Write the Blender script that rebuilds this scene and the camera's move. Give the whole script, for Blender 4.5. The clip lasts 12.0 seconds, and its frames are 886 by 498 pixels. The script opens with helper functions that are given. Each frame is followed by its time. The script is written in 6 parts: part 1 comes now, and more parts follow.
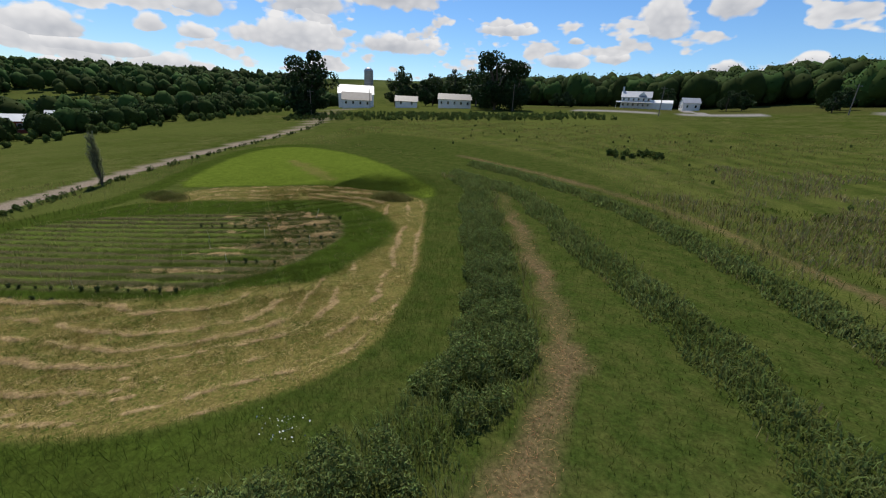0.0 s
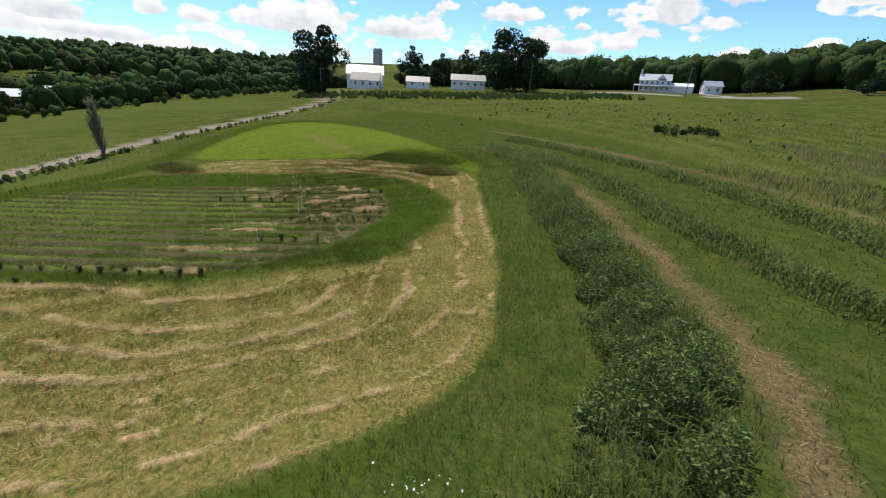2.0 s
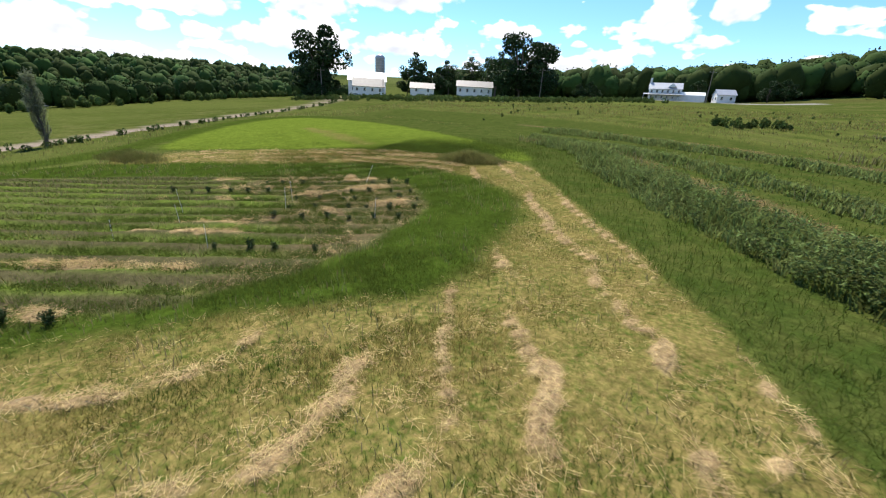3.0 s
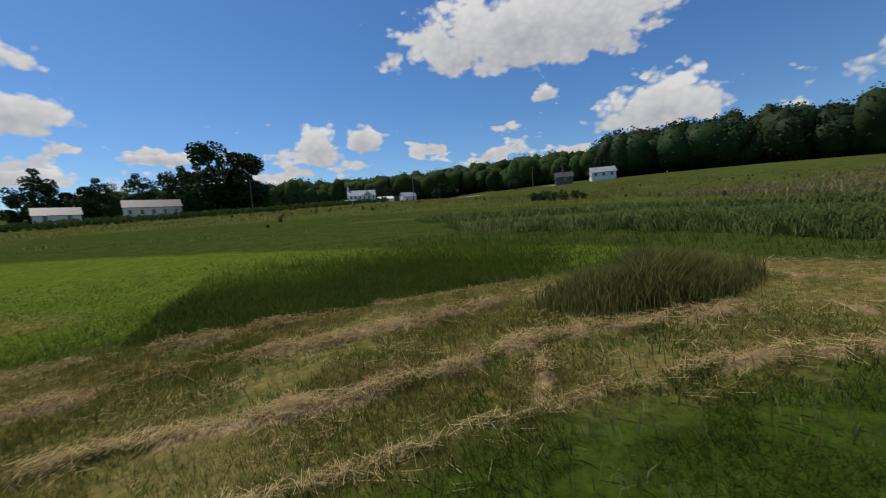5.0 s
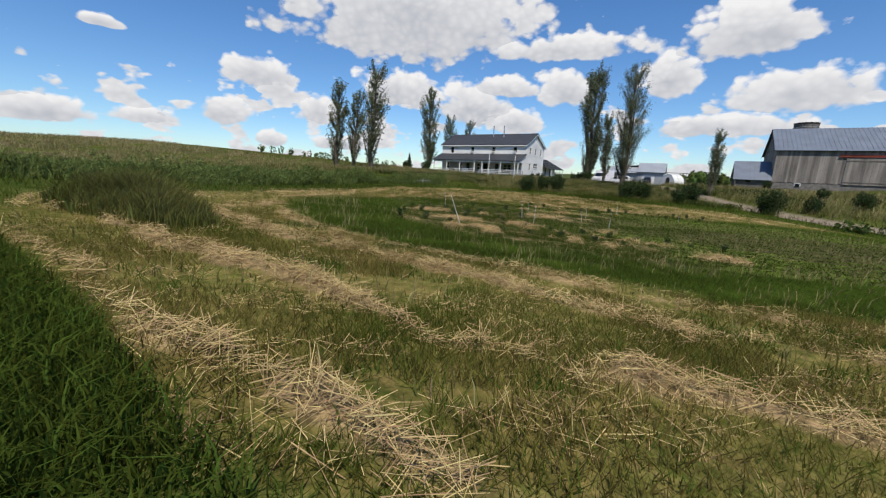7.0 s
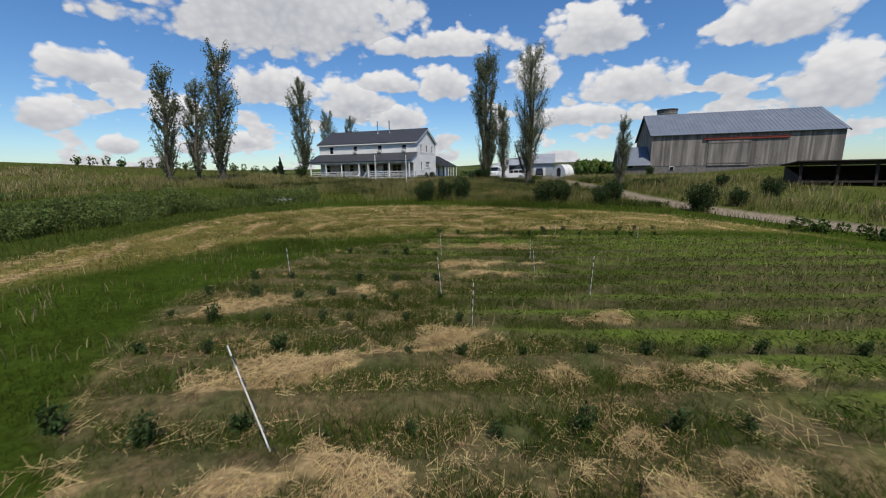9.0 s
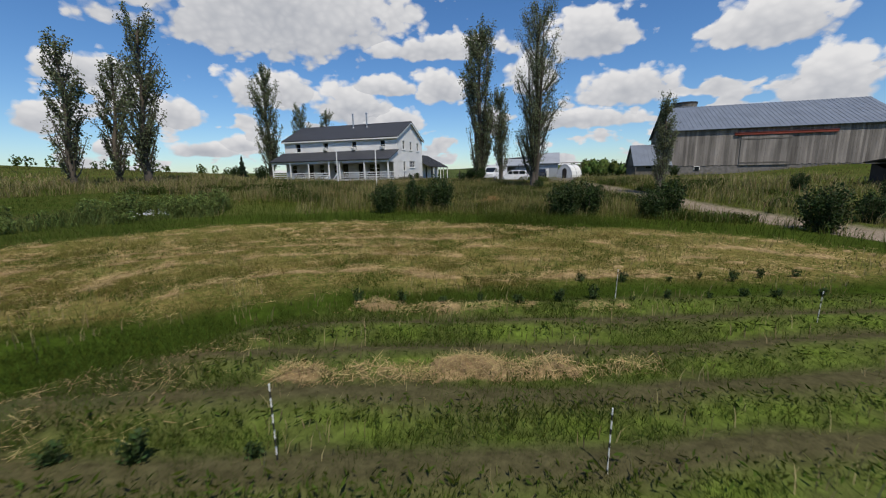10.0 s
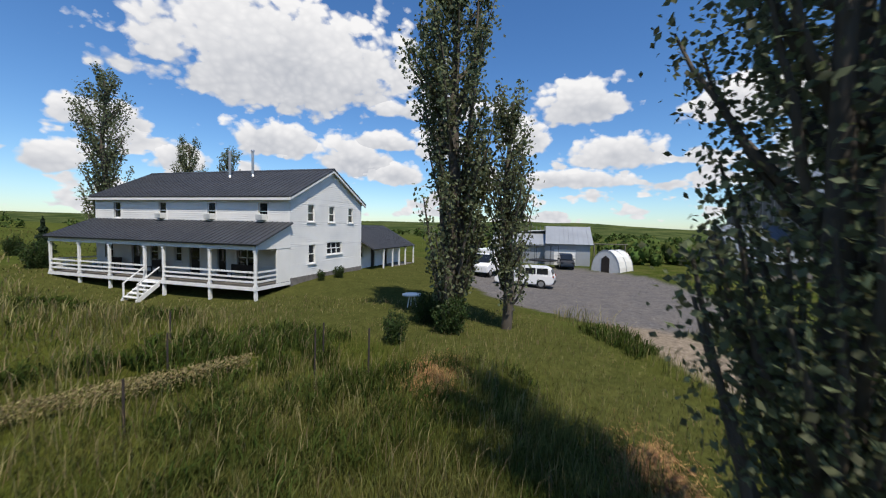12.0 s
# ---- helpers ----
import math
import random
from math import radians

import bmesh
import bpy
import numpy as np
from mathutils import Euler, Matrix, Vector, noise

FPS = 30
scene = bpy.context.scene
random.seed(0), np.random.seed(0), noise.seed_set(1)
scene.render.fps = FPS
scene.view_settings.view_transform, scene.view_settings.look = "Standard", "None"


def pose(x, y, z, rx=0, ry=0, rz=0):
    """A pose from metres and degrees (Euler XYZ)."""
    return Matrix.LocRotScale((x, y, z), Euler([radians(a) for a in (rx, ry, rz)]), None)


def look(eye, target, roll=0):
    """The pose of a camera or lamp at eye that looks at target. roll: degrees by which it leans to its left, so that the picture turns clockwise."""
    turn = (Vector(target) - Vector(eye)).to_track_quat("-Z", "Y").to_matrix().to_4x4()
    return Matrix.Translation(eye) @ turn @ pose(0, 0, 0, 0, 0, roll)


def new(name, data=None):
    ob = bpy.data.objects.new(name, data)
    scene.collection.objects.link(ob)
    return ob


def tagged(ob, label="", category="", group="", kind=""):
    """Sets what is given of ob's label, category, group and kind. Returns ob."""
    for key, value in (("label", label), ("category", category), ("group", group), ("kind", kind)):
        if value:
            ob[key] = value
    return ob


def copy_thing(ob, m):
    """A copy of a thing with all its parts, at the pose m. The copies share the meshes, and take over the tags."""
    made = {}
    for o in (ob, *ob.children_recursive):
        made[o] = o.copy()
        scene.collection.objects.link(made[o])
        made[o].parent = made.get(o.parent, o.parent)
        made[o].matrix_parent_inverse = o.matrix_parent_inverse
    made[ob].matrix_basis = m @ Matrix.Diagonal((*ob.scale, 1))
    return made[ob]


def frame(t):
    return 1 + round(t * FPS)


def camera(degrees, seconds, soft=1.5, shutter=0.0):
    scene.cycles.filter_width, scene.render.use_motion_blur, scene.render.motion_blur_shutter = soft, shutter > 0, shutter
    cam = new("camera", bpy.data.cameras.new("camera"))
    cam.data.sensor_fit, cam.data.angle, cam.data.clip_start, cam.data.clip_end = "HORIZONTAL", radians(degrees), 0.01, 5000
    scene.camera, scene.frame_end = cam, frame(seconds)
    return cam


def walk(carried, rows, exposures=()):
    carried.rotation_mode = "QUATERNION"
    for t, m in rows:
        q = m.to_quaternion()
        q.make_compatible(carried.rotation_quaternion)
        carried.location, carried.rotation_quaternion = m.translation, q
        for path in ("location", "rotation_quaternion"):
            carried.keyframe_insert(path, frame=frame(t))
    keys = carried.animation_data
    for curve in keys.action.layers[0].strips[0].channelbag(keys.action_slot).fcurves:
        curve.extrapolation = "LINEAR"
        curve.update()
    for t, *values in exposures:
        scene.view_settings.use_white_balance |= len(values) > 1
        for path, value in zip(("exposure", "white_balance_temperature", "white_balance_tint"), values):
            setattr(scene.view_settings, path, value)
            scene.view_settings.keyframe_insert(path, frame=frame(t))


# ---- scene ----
cam = camera(97.0, 12.0, soft=1.15, shutter=0.06)


def go(x, y, z, yaw, pitch, roll):
    """A flying camera's pose: heading, nose up, and bank, in degrees."""
    return pose(x, y, z, 90 + pitch, 0, yaw) @ pose(0, 0, 0, 0, 0, roll)


walk(cam, [
    (0.0, go(-2.22, -31.41, 7.69, 203.46, -19.56, 2.72)),
    (0.5, go(-1.33, -31.22, 8.21, 203.61, -19.30, 2.88)),
    (1.0, go(-0.15, -31.47, 8.10, 203.69, -19.98, 3.00)),
    (1.5, go(1.28, -32.12, 6.96, 203.67, -20.87, 3.15)),
    (2.0, go(3.25, -33.65, 5.26, 203.71, -21.28, 3.13)),
    (2.5, go(5.93, -36.36, 3.46, 203.74, -20.87, 3.09)),
    (2.7, go(7.19, -37.81, 2.81, 203.77, -20.54, 3.03)),
    (4.3, go(20.16, -52.96, -0.44, 192.95, -7.18, 1.82)),
    (4.5, go(21.77, -55.02, -0.23, 188.10, -5.38, 0.04)),
    (5.0, go(25.08, -60.11, 0.29, 161.83, -3.90, -4.38)),
    (5.5, go(26.40, -63.93, 0.09, 124.42, -7.91, -6.52)),
    (6.0, go(27.86, -66.25, 0.01, 91.28, -10.63, -3.50)),
    (6.5, go(28.47, -68.02, -0.12, 58.61, -10.87, 1.49)),
    (7.0, go(28.47, -69.09, -0.28, 33.35, -10.87, 2.66)),
    (7.5, go(28.01, -69.21, -0.30, 23.63, -11.62, 0.40)),
    (7.7, go(27.79, -68.97, -0.20, 21.31, -12.06, -0.28)),
    (9.3, go(23.66, -57.67, 0.74, 18.19, -11.09, -1.10)),
    (9.5, go(23.31, -55.78, 0.69, 18.05, -11.13, -1.18)),
    (10.0, go(22.57, -50.05, 0.38, 18.04, -10.77, -1.09)),
    (10.5, go(21.87, -44.02, 0.06, 18.08, -10.10, -0.81)),
    (11.0, go(20.81, -36.97, 0.66, 18.11, -9.81, -0.35)),
    (11.5, go(19.50, -29.43, 1.84, 18.17, -8.64, 0.11)),
    (12.0, go(17.12, -21.52, 3.77, 17.12, -3.23, 1.26)),
], [(0.0, 0.0, 6700, 10), (1.5, 0.10, 6700, 10), (2.0, 0.48, 6700, 10), (2.5, 1.0, 6700, 10), (4.3, 0.0, 6700, 10), (5.0, -0.3, 6700, 10), (5.5, -0.2, 6700, 10), (6.5, 0.0, 6700, 10), (7.7, 0.15, 6700, 10), (9.5, -0.12, 6700, 10), (11.0, -0.12, 6700, 10), (11.5, -0.08, 6700, 10), (12.0, 0.14, 6700, 10)])

# ---- sky, sun ----
SUN_AZ, SUN_EL = radians(140), radians(60)
world = bpy.data.worlds.new("sky")
scene.world = world
world.use_nodes = True
wt = world.node_tree
wt.nodes.clear()


def wnode(kind, **kw):
    n = wt.nodes.new(kind)
    if "operation" in kw:
        n.operation = kw["operation"]
    if "use_clamp" in kw:
        n.use_clamp = kw["use_clamp"]
    if "noise_dimensions" in kw:
        n.noise_dimensions = kw["noise_dimensions"]
    if "feature" in kw:
        n.feature = kw["feature"]
    if "node_tree" in kw:
        n.node_tree = kw["node_tree"]
    if "data_type" in kw:
        n.data_type = kw["data_type"]
    if "blend_type" in kw:
        n.blend_type = kw["blend_type"]
    return n


def wmath(op, a, b=None, c=None, clamp=False):
    n = wnode("ShaderNodeMath", operation=op, use_clamp=clamp)
    for i, v in enumerate((a, b, c)):
        if v is None:
            continue
        if isinstance(v, (int, float)):
            n.inputs[i].default_value = v
        else:
            wt.links.new(v, n.inputs[i])
    return n.outputs[0]


sky = wnode("ShaderNodeTexSky")
sky.sky_type, sky.sun_disc, sky.sun_elevation, sky.sun_rotation = "NISHITA", False, SUN_EL, SUN_AZ
sky.altitude, sky.air_density, sky.dust_density, sky.ozone_density = 200.0, 1.0, 0.25, 2.0
tc = wnode("ShaderNodeTexCoord")
sep = wnode("ShaderNodeSeparateXYZ")
wt.links.new(tc.outputs["Generated"], sep.inputs[0])
DX, DY, DZ = sep.outputs
az = wmath("MULTIPLY", wmath("ARCTAN2", DX, DY), 57.2958)
el = wmath("MULTIPLY", wmath("ARCSINE", DZ), 57.2958)
# Cumulus of the day: azimuth, elevation of the base's middle, half width, height, in degrees.
CLOUDS_SOUTH = [
    (-178, 8.9, 2.7, 5.7), (-172, 10.6, 2.5, 3.5), (-171, 5.0, 1.9, 1.7), (-168, 4.7, 1.1, 0.9), (-164, 5.2, 1.9, 1.9), (124, 2.3, 4.8, 2.5),
    (126, 6.2, 2.0, 1.7), (127, 8.7, 3.5, 3.3), (136, 5.8, 7.1, 4.4), (138, 9.8, 5.2, 5.0), (145, 16.7, 8.2, 5.0), (149, 11.6, 6.5, 4.9),
    (149, 6.5, 6.2, 2.5), (163, 9.2, 4.5, 1.4), (171, 5.6, 3.1, 2.1), (172, 8.3, 1.2, 1.0), (177, 6.1, 2.6, 1.6)]
CLOUDS_WEST = [
    (-147, 19.3, 18.1, 10.4), (-146, 14.9, 1.9, 2.3), (-133, 9.1, 7.1, 6.6), (-116, 21.6, 3.8, 4.6), (-108, 7.8, 3.0, 2.8), (-106, 9.7, 8.7, 7.6),
    (-97, 10.7, 2.8, 3.0), (-97, 7.0, 2.4, 3.7), (-92, 5.9, 3.2, 2.8), (-86, 5.9, 1.4, 2.5), (-84, 10.5, 3.4, 1.8), (-79, 3.3, 4.4, 2.9),
    (-73, 13.2, 1.9, 1.1), (-70, 4.0, 3.6, 1.9)]
CLOUDS_NORTH = [
    (-62, 4.5, 3.4, 4.1), (-58, 9.5, 3.9, 4.1), (-57, 2.3, 2.2, 2.7), (-51, 5.7, 2.9, 4.1), (-48, 2.5, 4.0, 2.1), (-44, 3.0, 3.2, 2.4),
    (-38, 14.2, 18.0, 15.0), (-41, 8.7, 6.2, 5.0), (-30, 7.0, 5.7, 5.7), (-26, 10.3, 5.4, 2.9), (-24, 5.9, 4.0, 3.4), (-19, 14.8, 10.3, 3.3),
    (-18, 9.1, 3.6, 5.4), (-6, 10.2, 3.0, 5.2)]
CLOUDS_EAST = [
    (1, 5.6, 7.7, 2.8), (2, 13.9, 6.2, 6.0), (6, 7.9, 5.7, 5.0), (20, 12.5, 6.1, 5.3), (25, 5.3, 4.2, 6.5), (110, -0.1, 1.2, 1.2),
    (114, 4.8, 4.2, 3.0), (114, 2.2, 2.2, 1.0), (117, 3.6, 6.1, 1.8), (119, 1.7, 1.6, 1.4), (122, 6.3, 1.6, 2.1), (124, 10.9, 3.5, 6.0)]
# Where each heap of cloud lies; the small-scale shape comes from noise.
n1 = wnode("ShaderNodeTexNoise", noise_dimensions="3D")
n1.inputs["Scale"].default_value = 11.0
n1.inputs["Detail"].default_value = 8.0
n1.inputs["Roughness"].default_value = 0.56
mp = wnode("ShaderNodeMapping")
mp.inputs["Scale"].default_value = (1.0, 1.0, 1.4)
wt.links.new(tc.outputs["Generated"], mp.inputs[0])
wt.links.new(mp.outputs[0], n1.inputs["Vector"])
lobes = []
for size in (22.0, 55.0):
    vor = wnode("ShaderNodeTexVoronoi", feature="SMOOTH_F1")
    vor.inputs["Scale"].default_value, vor.inputs["Smoothness"].default_value = size, 0.35
    bend = wnode("ShaderNodeVectorMath", operation="MULTIPLY_ADD")
    bend.inputs[1].default_value = (0.05, 0.05, 0.05)
    wt.links.new(n1.outputs["Color"], bend.inputs[0])
    wt.links.new(mp.outputs[0], bend.inputs[2])
    wt.links.new(bend.outputs[0], vor.inputs["Vector"])
    lobes.append(wmath("SUBTRACT", 0.42, vor.outputs["Distance"]))
puff = wmath("ADD", wmath("MULTIPLY", wmath("SUBTRACT", n1.outputs[0], 0.5), 2.6), wmath("ADD", wmath("MULTIPLY", lobes[0], 1.1), wmath("MULTIPLY", lobes[1], 0.55)))
# One heap: how deep inside it a direction lies, and how far down towards its base.
heap_tree = bpy.data.node_groups.new("cloud_heap", "ShaderNodeTree")
for label, way in (("az", "INPUT"), ("el", "INPUT"), ("at", "INPUT"), ("base", "INPUT"), ("half", "INPUT"), ("tall", "INPUT"), ("heap", "INPUT"), ("shade", "INPUT"), ("heap", "OUTPUT"), ("shade", "OUTPUT")):
    heap_tree.interface.new_socket(label, in_out=way, socket_type="NodeSocketFloat")
g_in, g_out = heap_tree.nodes.new("NodeGroupInput"), heap_tree.nodes.new("NodeGroupOutput")


def gmath(op, *args):
    n = heap_tree.nodes.new("ShaderNodeMath")
    n.operation = op
    for i, v in enumerate(args):
        if isinstance(v, (int, float)):
            n.inputs[i].default_value = v
        else:
            heap_tree.links.new(v, n.inputs[i])
    return n.outputs[0]


q_az, q_el, q_at, q_base, q_half, q_tall, q_heap, q_shade = g_in.outputs[:8]
da = gmath("SUBTRACT", q_az, q_at)
da = gmath("SUBTRACT", da, gmath("MULTIPLY", gmath("ROUND", gmath("DIVIDE", da, 360.0)), 360.0))
gu = gmath("DIVIDE", da, q_half)
gv = gmath("DIVIDE", gmath("SUBTRACT", q_el, gmath("MULTIPLY_ADD", q_tall, 0.35, q_base)), gmath("MULTIPLY", q_tall, 0.65))
gf = gmath("MAXIMUM", gv, gmath("MULTIPLY", gv, -1.9))
gd = gmath("SUBTRACT", 1.0, gmath("SQRT", gmath("ADD", gmath("MULTIPLY", gu, gu), gmath("MULTIPLY", gf, gf))))
gs = gmath("MULTIPLY_ADD", gv, -0.75, 0.35)
nearer = gmath("GREATER_THAN", gd, q_heap)
heap_tree.links.new(gmath("MAXIMUM", gd, q_heap), g_out.inputs[0])
heap_tree.links.new(gmath("MULTIPLY_ADD", nearer, gmath("SUBTRACT", gs, q_shade), q_shade), g_out.inputs[1])
heap, shade = None, None
for a0, e0, w0, h0 in CLOUDS_SOUTH + CLOUDS_WEST + CLOUDS_NORTH + CLOUDS_EAST:
    g = wnode("ShaderNodeGroup", node_tree=heap_tree)
    for i, v in enumerate((az, el, a0, e0, w0, h0, -9.0 if heap is None else heap, 0.0 if shade is None else shade)):
        if isinstance(v, (int, float)):
            g.inputs[i].default_value = v
        else:
            wt.links.new(v, g.inputs[i])
    heap, shade = g.outputs
# A field of small far cumulus low over the horizon all round.
low = wnode("ShaderNodeTexNoise", noise_dimensions="3D")
low.inputs["Scale"].default_value = 10.0
low.inputs["Detail"].default_value = 3.0
mp2 = wnode("ShaderNodeMapping")
mp2.inputs["Scale"].default_value = (1.0, 1.0, 2.4)
wt.links.new(tc.outputs["Generated"], mp2.inputs[0])
wt.links.new(mp2.outputs[0], low.inputs["Vector"])
lowd = wmath("SUBTRACT", wmath("MULTIPLY", low.outputs[0], 4.4), 2.46)
lowd = wmath("SUBTRACT", lowd, wmath("MULTIPLY", wmath("MAXIMUM", wmath("SUBTRACT", el, 9.0), 0.0), 0.12))
small = wmath("GREATER_THAN", lowd, heap)
shade = wmath("MULTIPLY_ADD", small, wmath("SUBTRACT", 0.28, shade), shade)
heap = wmath("MAXIMUM", heap, lowd)
dens = wmath("ADD", wmath("MULTIPLY_ADD", heap, 1.45, 0.20), wmath("MULTIPLY", puff, 0.80))
alpha = wmath("MULTIPLY", dens, 3.0, clamp=True)
thick = wmath("SUBTRACT", wmath("ADD", wmath("MULTIPLY", shade, 0.7), wmath("MULTIPLY", dens, 0.22)), wmath("MULTIPLY", wmath("ADD", lobes[0], lobes[1]), 0.38), clamp=True)
rampc = wnode("ShaderNodeMix", data_type="RGBA")
rampc.inputs["A"].default_value = (9.4, 9.5, 9.8, 1)
rampc.inputs["B"].default_value = (4.2, 4.6, 5.4, 1)
wt.links.new(thick, rampc.inputs["Factor"])
mixc = wnode("ShaderNodeMix", data_type="RGBA")
wt.links.new(alpha, mixc.inputs["Factor"])
deep = wnode("ShaderNodeHueSaturation")
deep.inputs["Saturation"].default_value, deep.inputs["Value"].default_value = 1.20, 1.30
wt.links.new(sky.outputs[0], deep.inputs["Color"])
cool = wnode("ShaderNodeMix", data_type="RGBA", blend_type="MULTIPLY")
cool.inputs["Factor"].default_value, cool.inputs["B"].default_value = 1.0, (0.80, 0.97, 1.16, 1)
wt.links.new(deep.outputs[0], cool.inputs["A"])
wt.links.new(cool.outputs["Result"], mixc.inputs["A"])
wt.links.new(rampc.outputs["Result"], mixc.inputs["B"])
bg = wnode("ShaderNodeBackground")
bg.inputs["Strength"].default_value = 0.088
wt.links.new(mixc.outputs["Result"], bg.inputs[0])
wout = wnode("ShaderNodeOutputWorld")
wt.links.new(bg.outputs[0], wout.inputs[0])

sun_data = bpy.data.lights.new("sun", "SUN")
sun_data.energy, sun_data.angle, sun_data.color = 4.7, radians(0.6), (1.0, 0.95, 0.87)
sun = new("sun", sun_data)
sun.matrix_world = look((0, 0, 0), (-math.sin(SUN_AZ) * math.cos(SUN_EL), -math.cos(SUN_AZ) * math.cos(SUN_EL), -math.sin(SUN_EL)))
scene.view_settings.exposure = 0.0

# ---- materials ----
def material(name, base, rough=0.8, metal=0.0, vary=0.25, scale=3.0, fine=40.0, bump=0.15, second=None, island=0.0, random_ob=0.0, spec=0.3, translucent=0.0, stretch=(1, 1, 1)):
    """A procedural surface: the base colour varied by coarse and fine noise, with fine relief."""
    m = bpy.data.materials.new(name)
    m.use_nodes = True
    t = m.node_tree
    b = t.nodes["Principled BSDF"]
    b.inputs["Roughness"].default_value, b.inputs["Metallic"].default_value = rough, metal
    b.inputs["Specular IOR Level"].default_value = spec
    co = t.nodes.new("ShaderNodeTexCoord")
    mp = t.nodes.new("ShaderNodeMapping")
    mp.inputs["Scale"].default_value = stretch
    t.links.new(co.outputs["Object"], mp.inputs[0])
    big, small = t.nodes.new("ShaderNodeTexNoise"), t.nodes.new("ShaderNodeTexNoise")
    for n, s, d in ((big, scale, 4), (small, fine, 3)):
        n.inputs["Scale"].default_value, n.inputs["Detail"].default_value = s, d
        t.links.new(mp.outputs[0], n.inputs["Vector"])
    mix = t.nodes.new("ShaderNodeMix")
    mix.data_type = "RGBA"
    other = second or [c * (1 - vary) for c in base]
    mix.inputs["A"].default_value, mix.inputs["B"].default_value = (*base, 1), (*other, 1)
    rng = t.nodes.new("ShaderNodeMapRange")
    rng.inputs["From Min"].default_value, rng.inputs["From Max"].default_value = 0.32, 0.68
    t.links.new(big.outputs[0], rng.inputs["Value"])
    t.links.new(rng.outputs[0], mix.inputs["Factor"])
    hsv = t.nodes.new("ShaderNodeHueSaturation")
    t.links.new(mix.outputs["Result"], hsv.inputs["Color"])
    val = t.nodes.new("ShaderNodeMath")
    val.operation = "MULTIPLY_ADD"
    val.inputs[1].default_value, val.inputs[2].default_value = vary * 1.2, 1.0 - vary * 0.6
    t.links.new(small.outputs[0], val.inputs[0])
    last = val.outputs[0]
    for amount, kind, sock in ((island, "ShaderNodeNewGeometry", "Random Per Island"), (random_ob, "ShaderNodeObjectInfo", "Random")):
        if amount:
            g, k = t.nodes.new(kind), t.nodes.new("ShaderNodeMath")
            k.operation = "MULTIPLY_ADD"
            k.inputs[1].default_value, k.inputs[2].default_value = 2 * amount, 1 - amount
            t.links.new(g.outputs[sock], k.inputs[0])
            j = t.nodes.new("ShaderNodeMath")
            j.operation = "MULTIPLY"
            t.links.new(last, j.inputs[0])
            t.links.new(k.outputs[0], j.inputs[1])
            last = j.outputs[0]
            if kind == "ShaderNodeNewGeometry":
                h = t.nodes.new("ShaderNodeMath")
                h.operation = "MULTIPLY_ADD"
                h.inputs[1].default_value, h.inputs[2].default_value = 0.05, 0.475
                t.links.new(g.outputs[sock], h.inputs[0])
                t.links.new(h.outputs[0], hsv.inputs["Hue"])
    t.links.new(last, hsv.inputs["Value"])
    t.links.new(hsv.outputs[0], b.inputs["Base Color"])
    if bump:
        bp = t.nodes.new("ShaderNodeBump")
        bp.inputs["Strength"].default_value, bp.inputs["Distance"].default_value = bump, 0.02
        t.links.new(small.outputs[0], bp.inputs["Height"])
        t.links.new(bp.outputs[0], b.inputs["Normal"])
    if translucent:
        tr = t.nodes.new("ShaderNodeBsdfTranslucent")
        t.links.new(hsv.outputs[0], tr.inputs[0])
        ms = t.nodes.new("ShaderNodeMixShader")
        ms.inputs[0].default_value = translucent
        t.links.new(b.outputs[0], ms.inputs[1])
        t.links.new(tr.outputs[0], ms.inputs[2])
        t.links.new(ms.outputs[0], t.nodes["Material Output"].inputs[0])
    return m


SIDING = material("white_siding", (0.79, 0.775, 0.74), 0.55, vary=0.1, scale=0.6, fine=18, bump=0.05)
TRIM = material("white_paint", (0.76, 0.76, 0.74), 0.5, vary=0.12, scale=2, fine=60, bump=0.08)
ROOF_DARK = material("dark_metal_roof", (0.050, 0.052, 0.058), 0.55, 0.0, vary=0.3, scale=0.8, fine=9, bump=0.08, spec=0.4)
ROOF_GREY = material("grey_metal_roof", (0.20, 0.225, 0.26), 0.45, 0.3, vary=0.2, scale=0.5, fine=12, bump=0.05, spec=0.4)
ROOF_PALE = material("pale_metal_roof", (0.36, 0.38, 0.40), 0.45, 0.3, vary=0.15, scale=0.5, fine=12, bump=0.05)
BARN_WOOD = material("weathered_boards", (0.25, 0.225, 0.20), 0.85, vary=0.45, scale=1.2, fine=14, bump=0.3, random_ob=0.35, stretch=(1, 1, 0.15))
DARK_WOOD = material("dark_wood", (0.045, 0.036, 0.030), 0.85, vary=0.4, scale=1.5, fine=25, bump=0.3)
GREY_WOOD = material("grey_wood", (0.16, 0.145, 0.125), 0.85, vary=0.4, scale=1.5, fine=25, bump=0.3)
RED_PAINT = material("faded_red_paint", (0.26, 0.055, 0.035), 0.8, vary=0.4, scale=1.0, fine=20, bump=0.2)
GLASS_DARK = material("window_glass", (0.015, 0.018, 0.022), 0.06, vary=0.2, scale=1, fine=4, bump=0.0, spec=0.6)
STONE = material("foundation_stone", (0.20, 0.185, 0.17), 0.9, vary=0.4, scale=2.5, fine=20, bump=0.4)
BARK = material("poplar_bark", (0.12, 0.10, 0.08), 0.9, vary=0.4, scale=3, fine=22, bump=0.5, stretch=(1, 1, 0.3))
LEAF_POPLAR = material("poplar_leaves", (0.185, 0.208, 0.110), 0.6, vary=0.3, scale=0.8, fine=5, bump=0, island=0.5, spec=0.3, translucent=0.5)
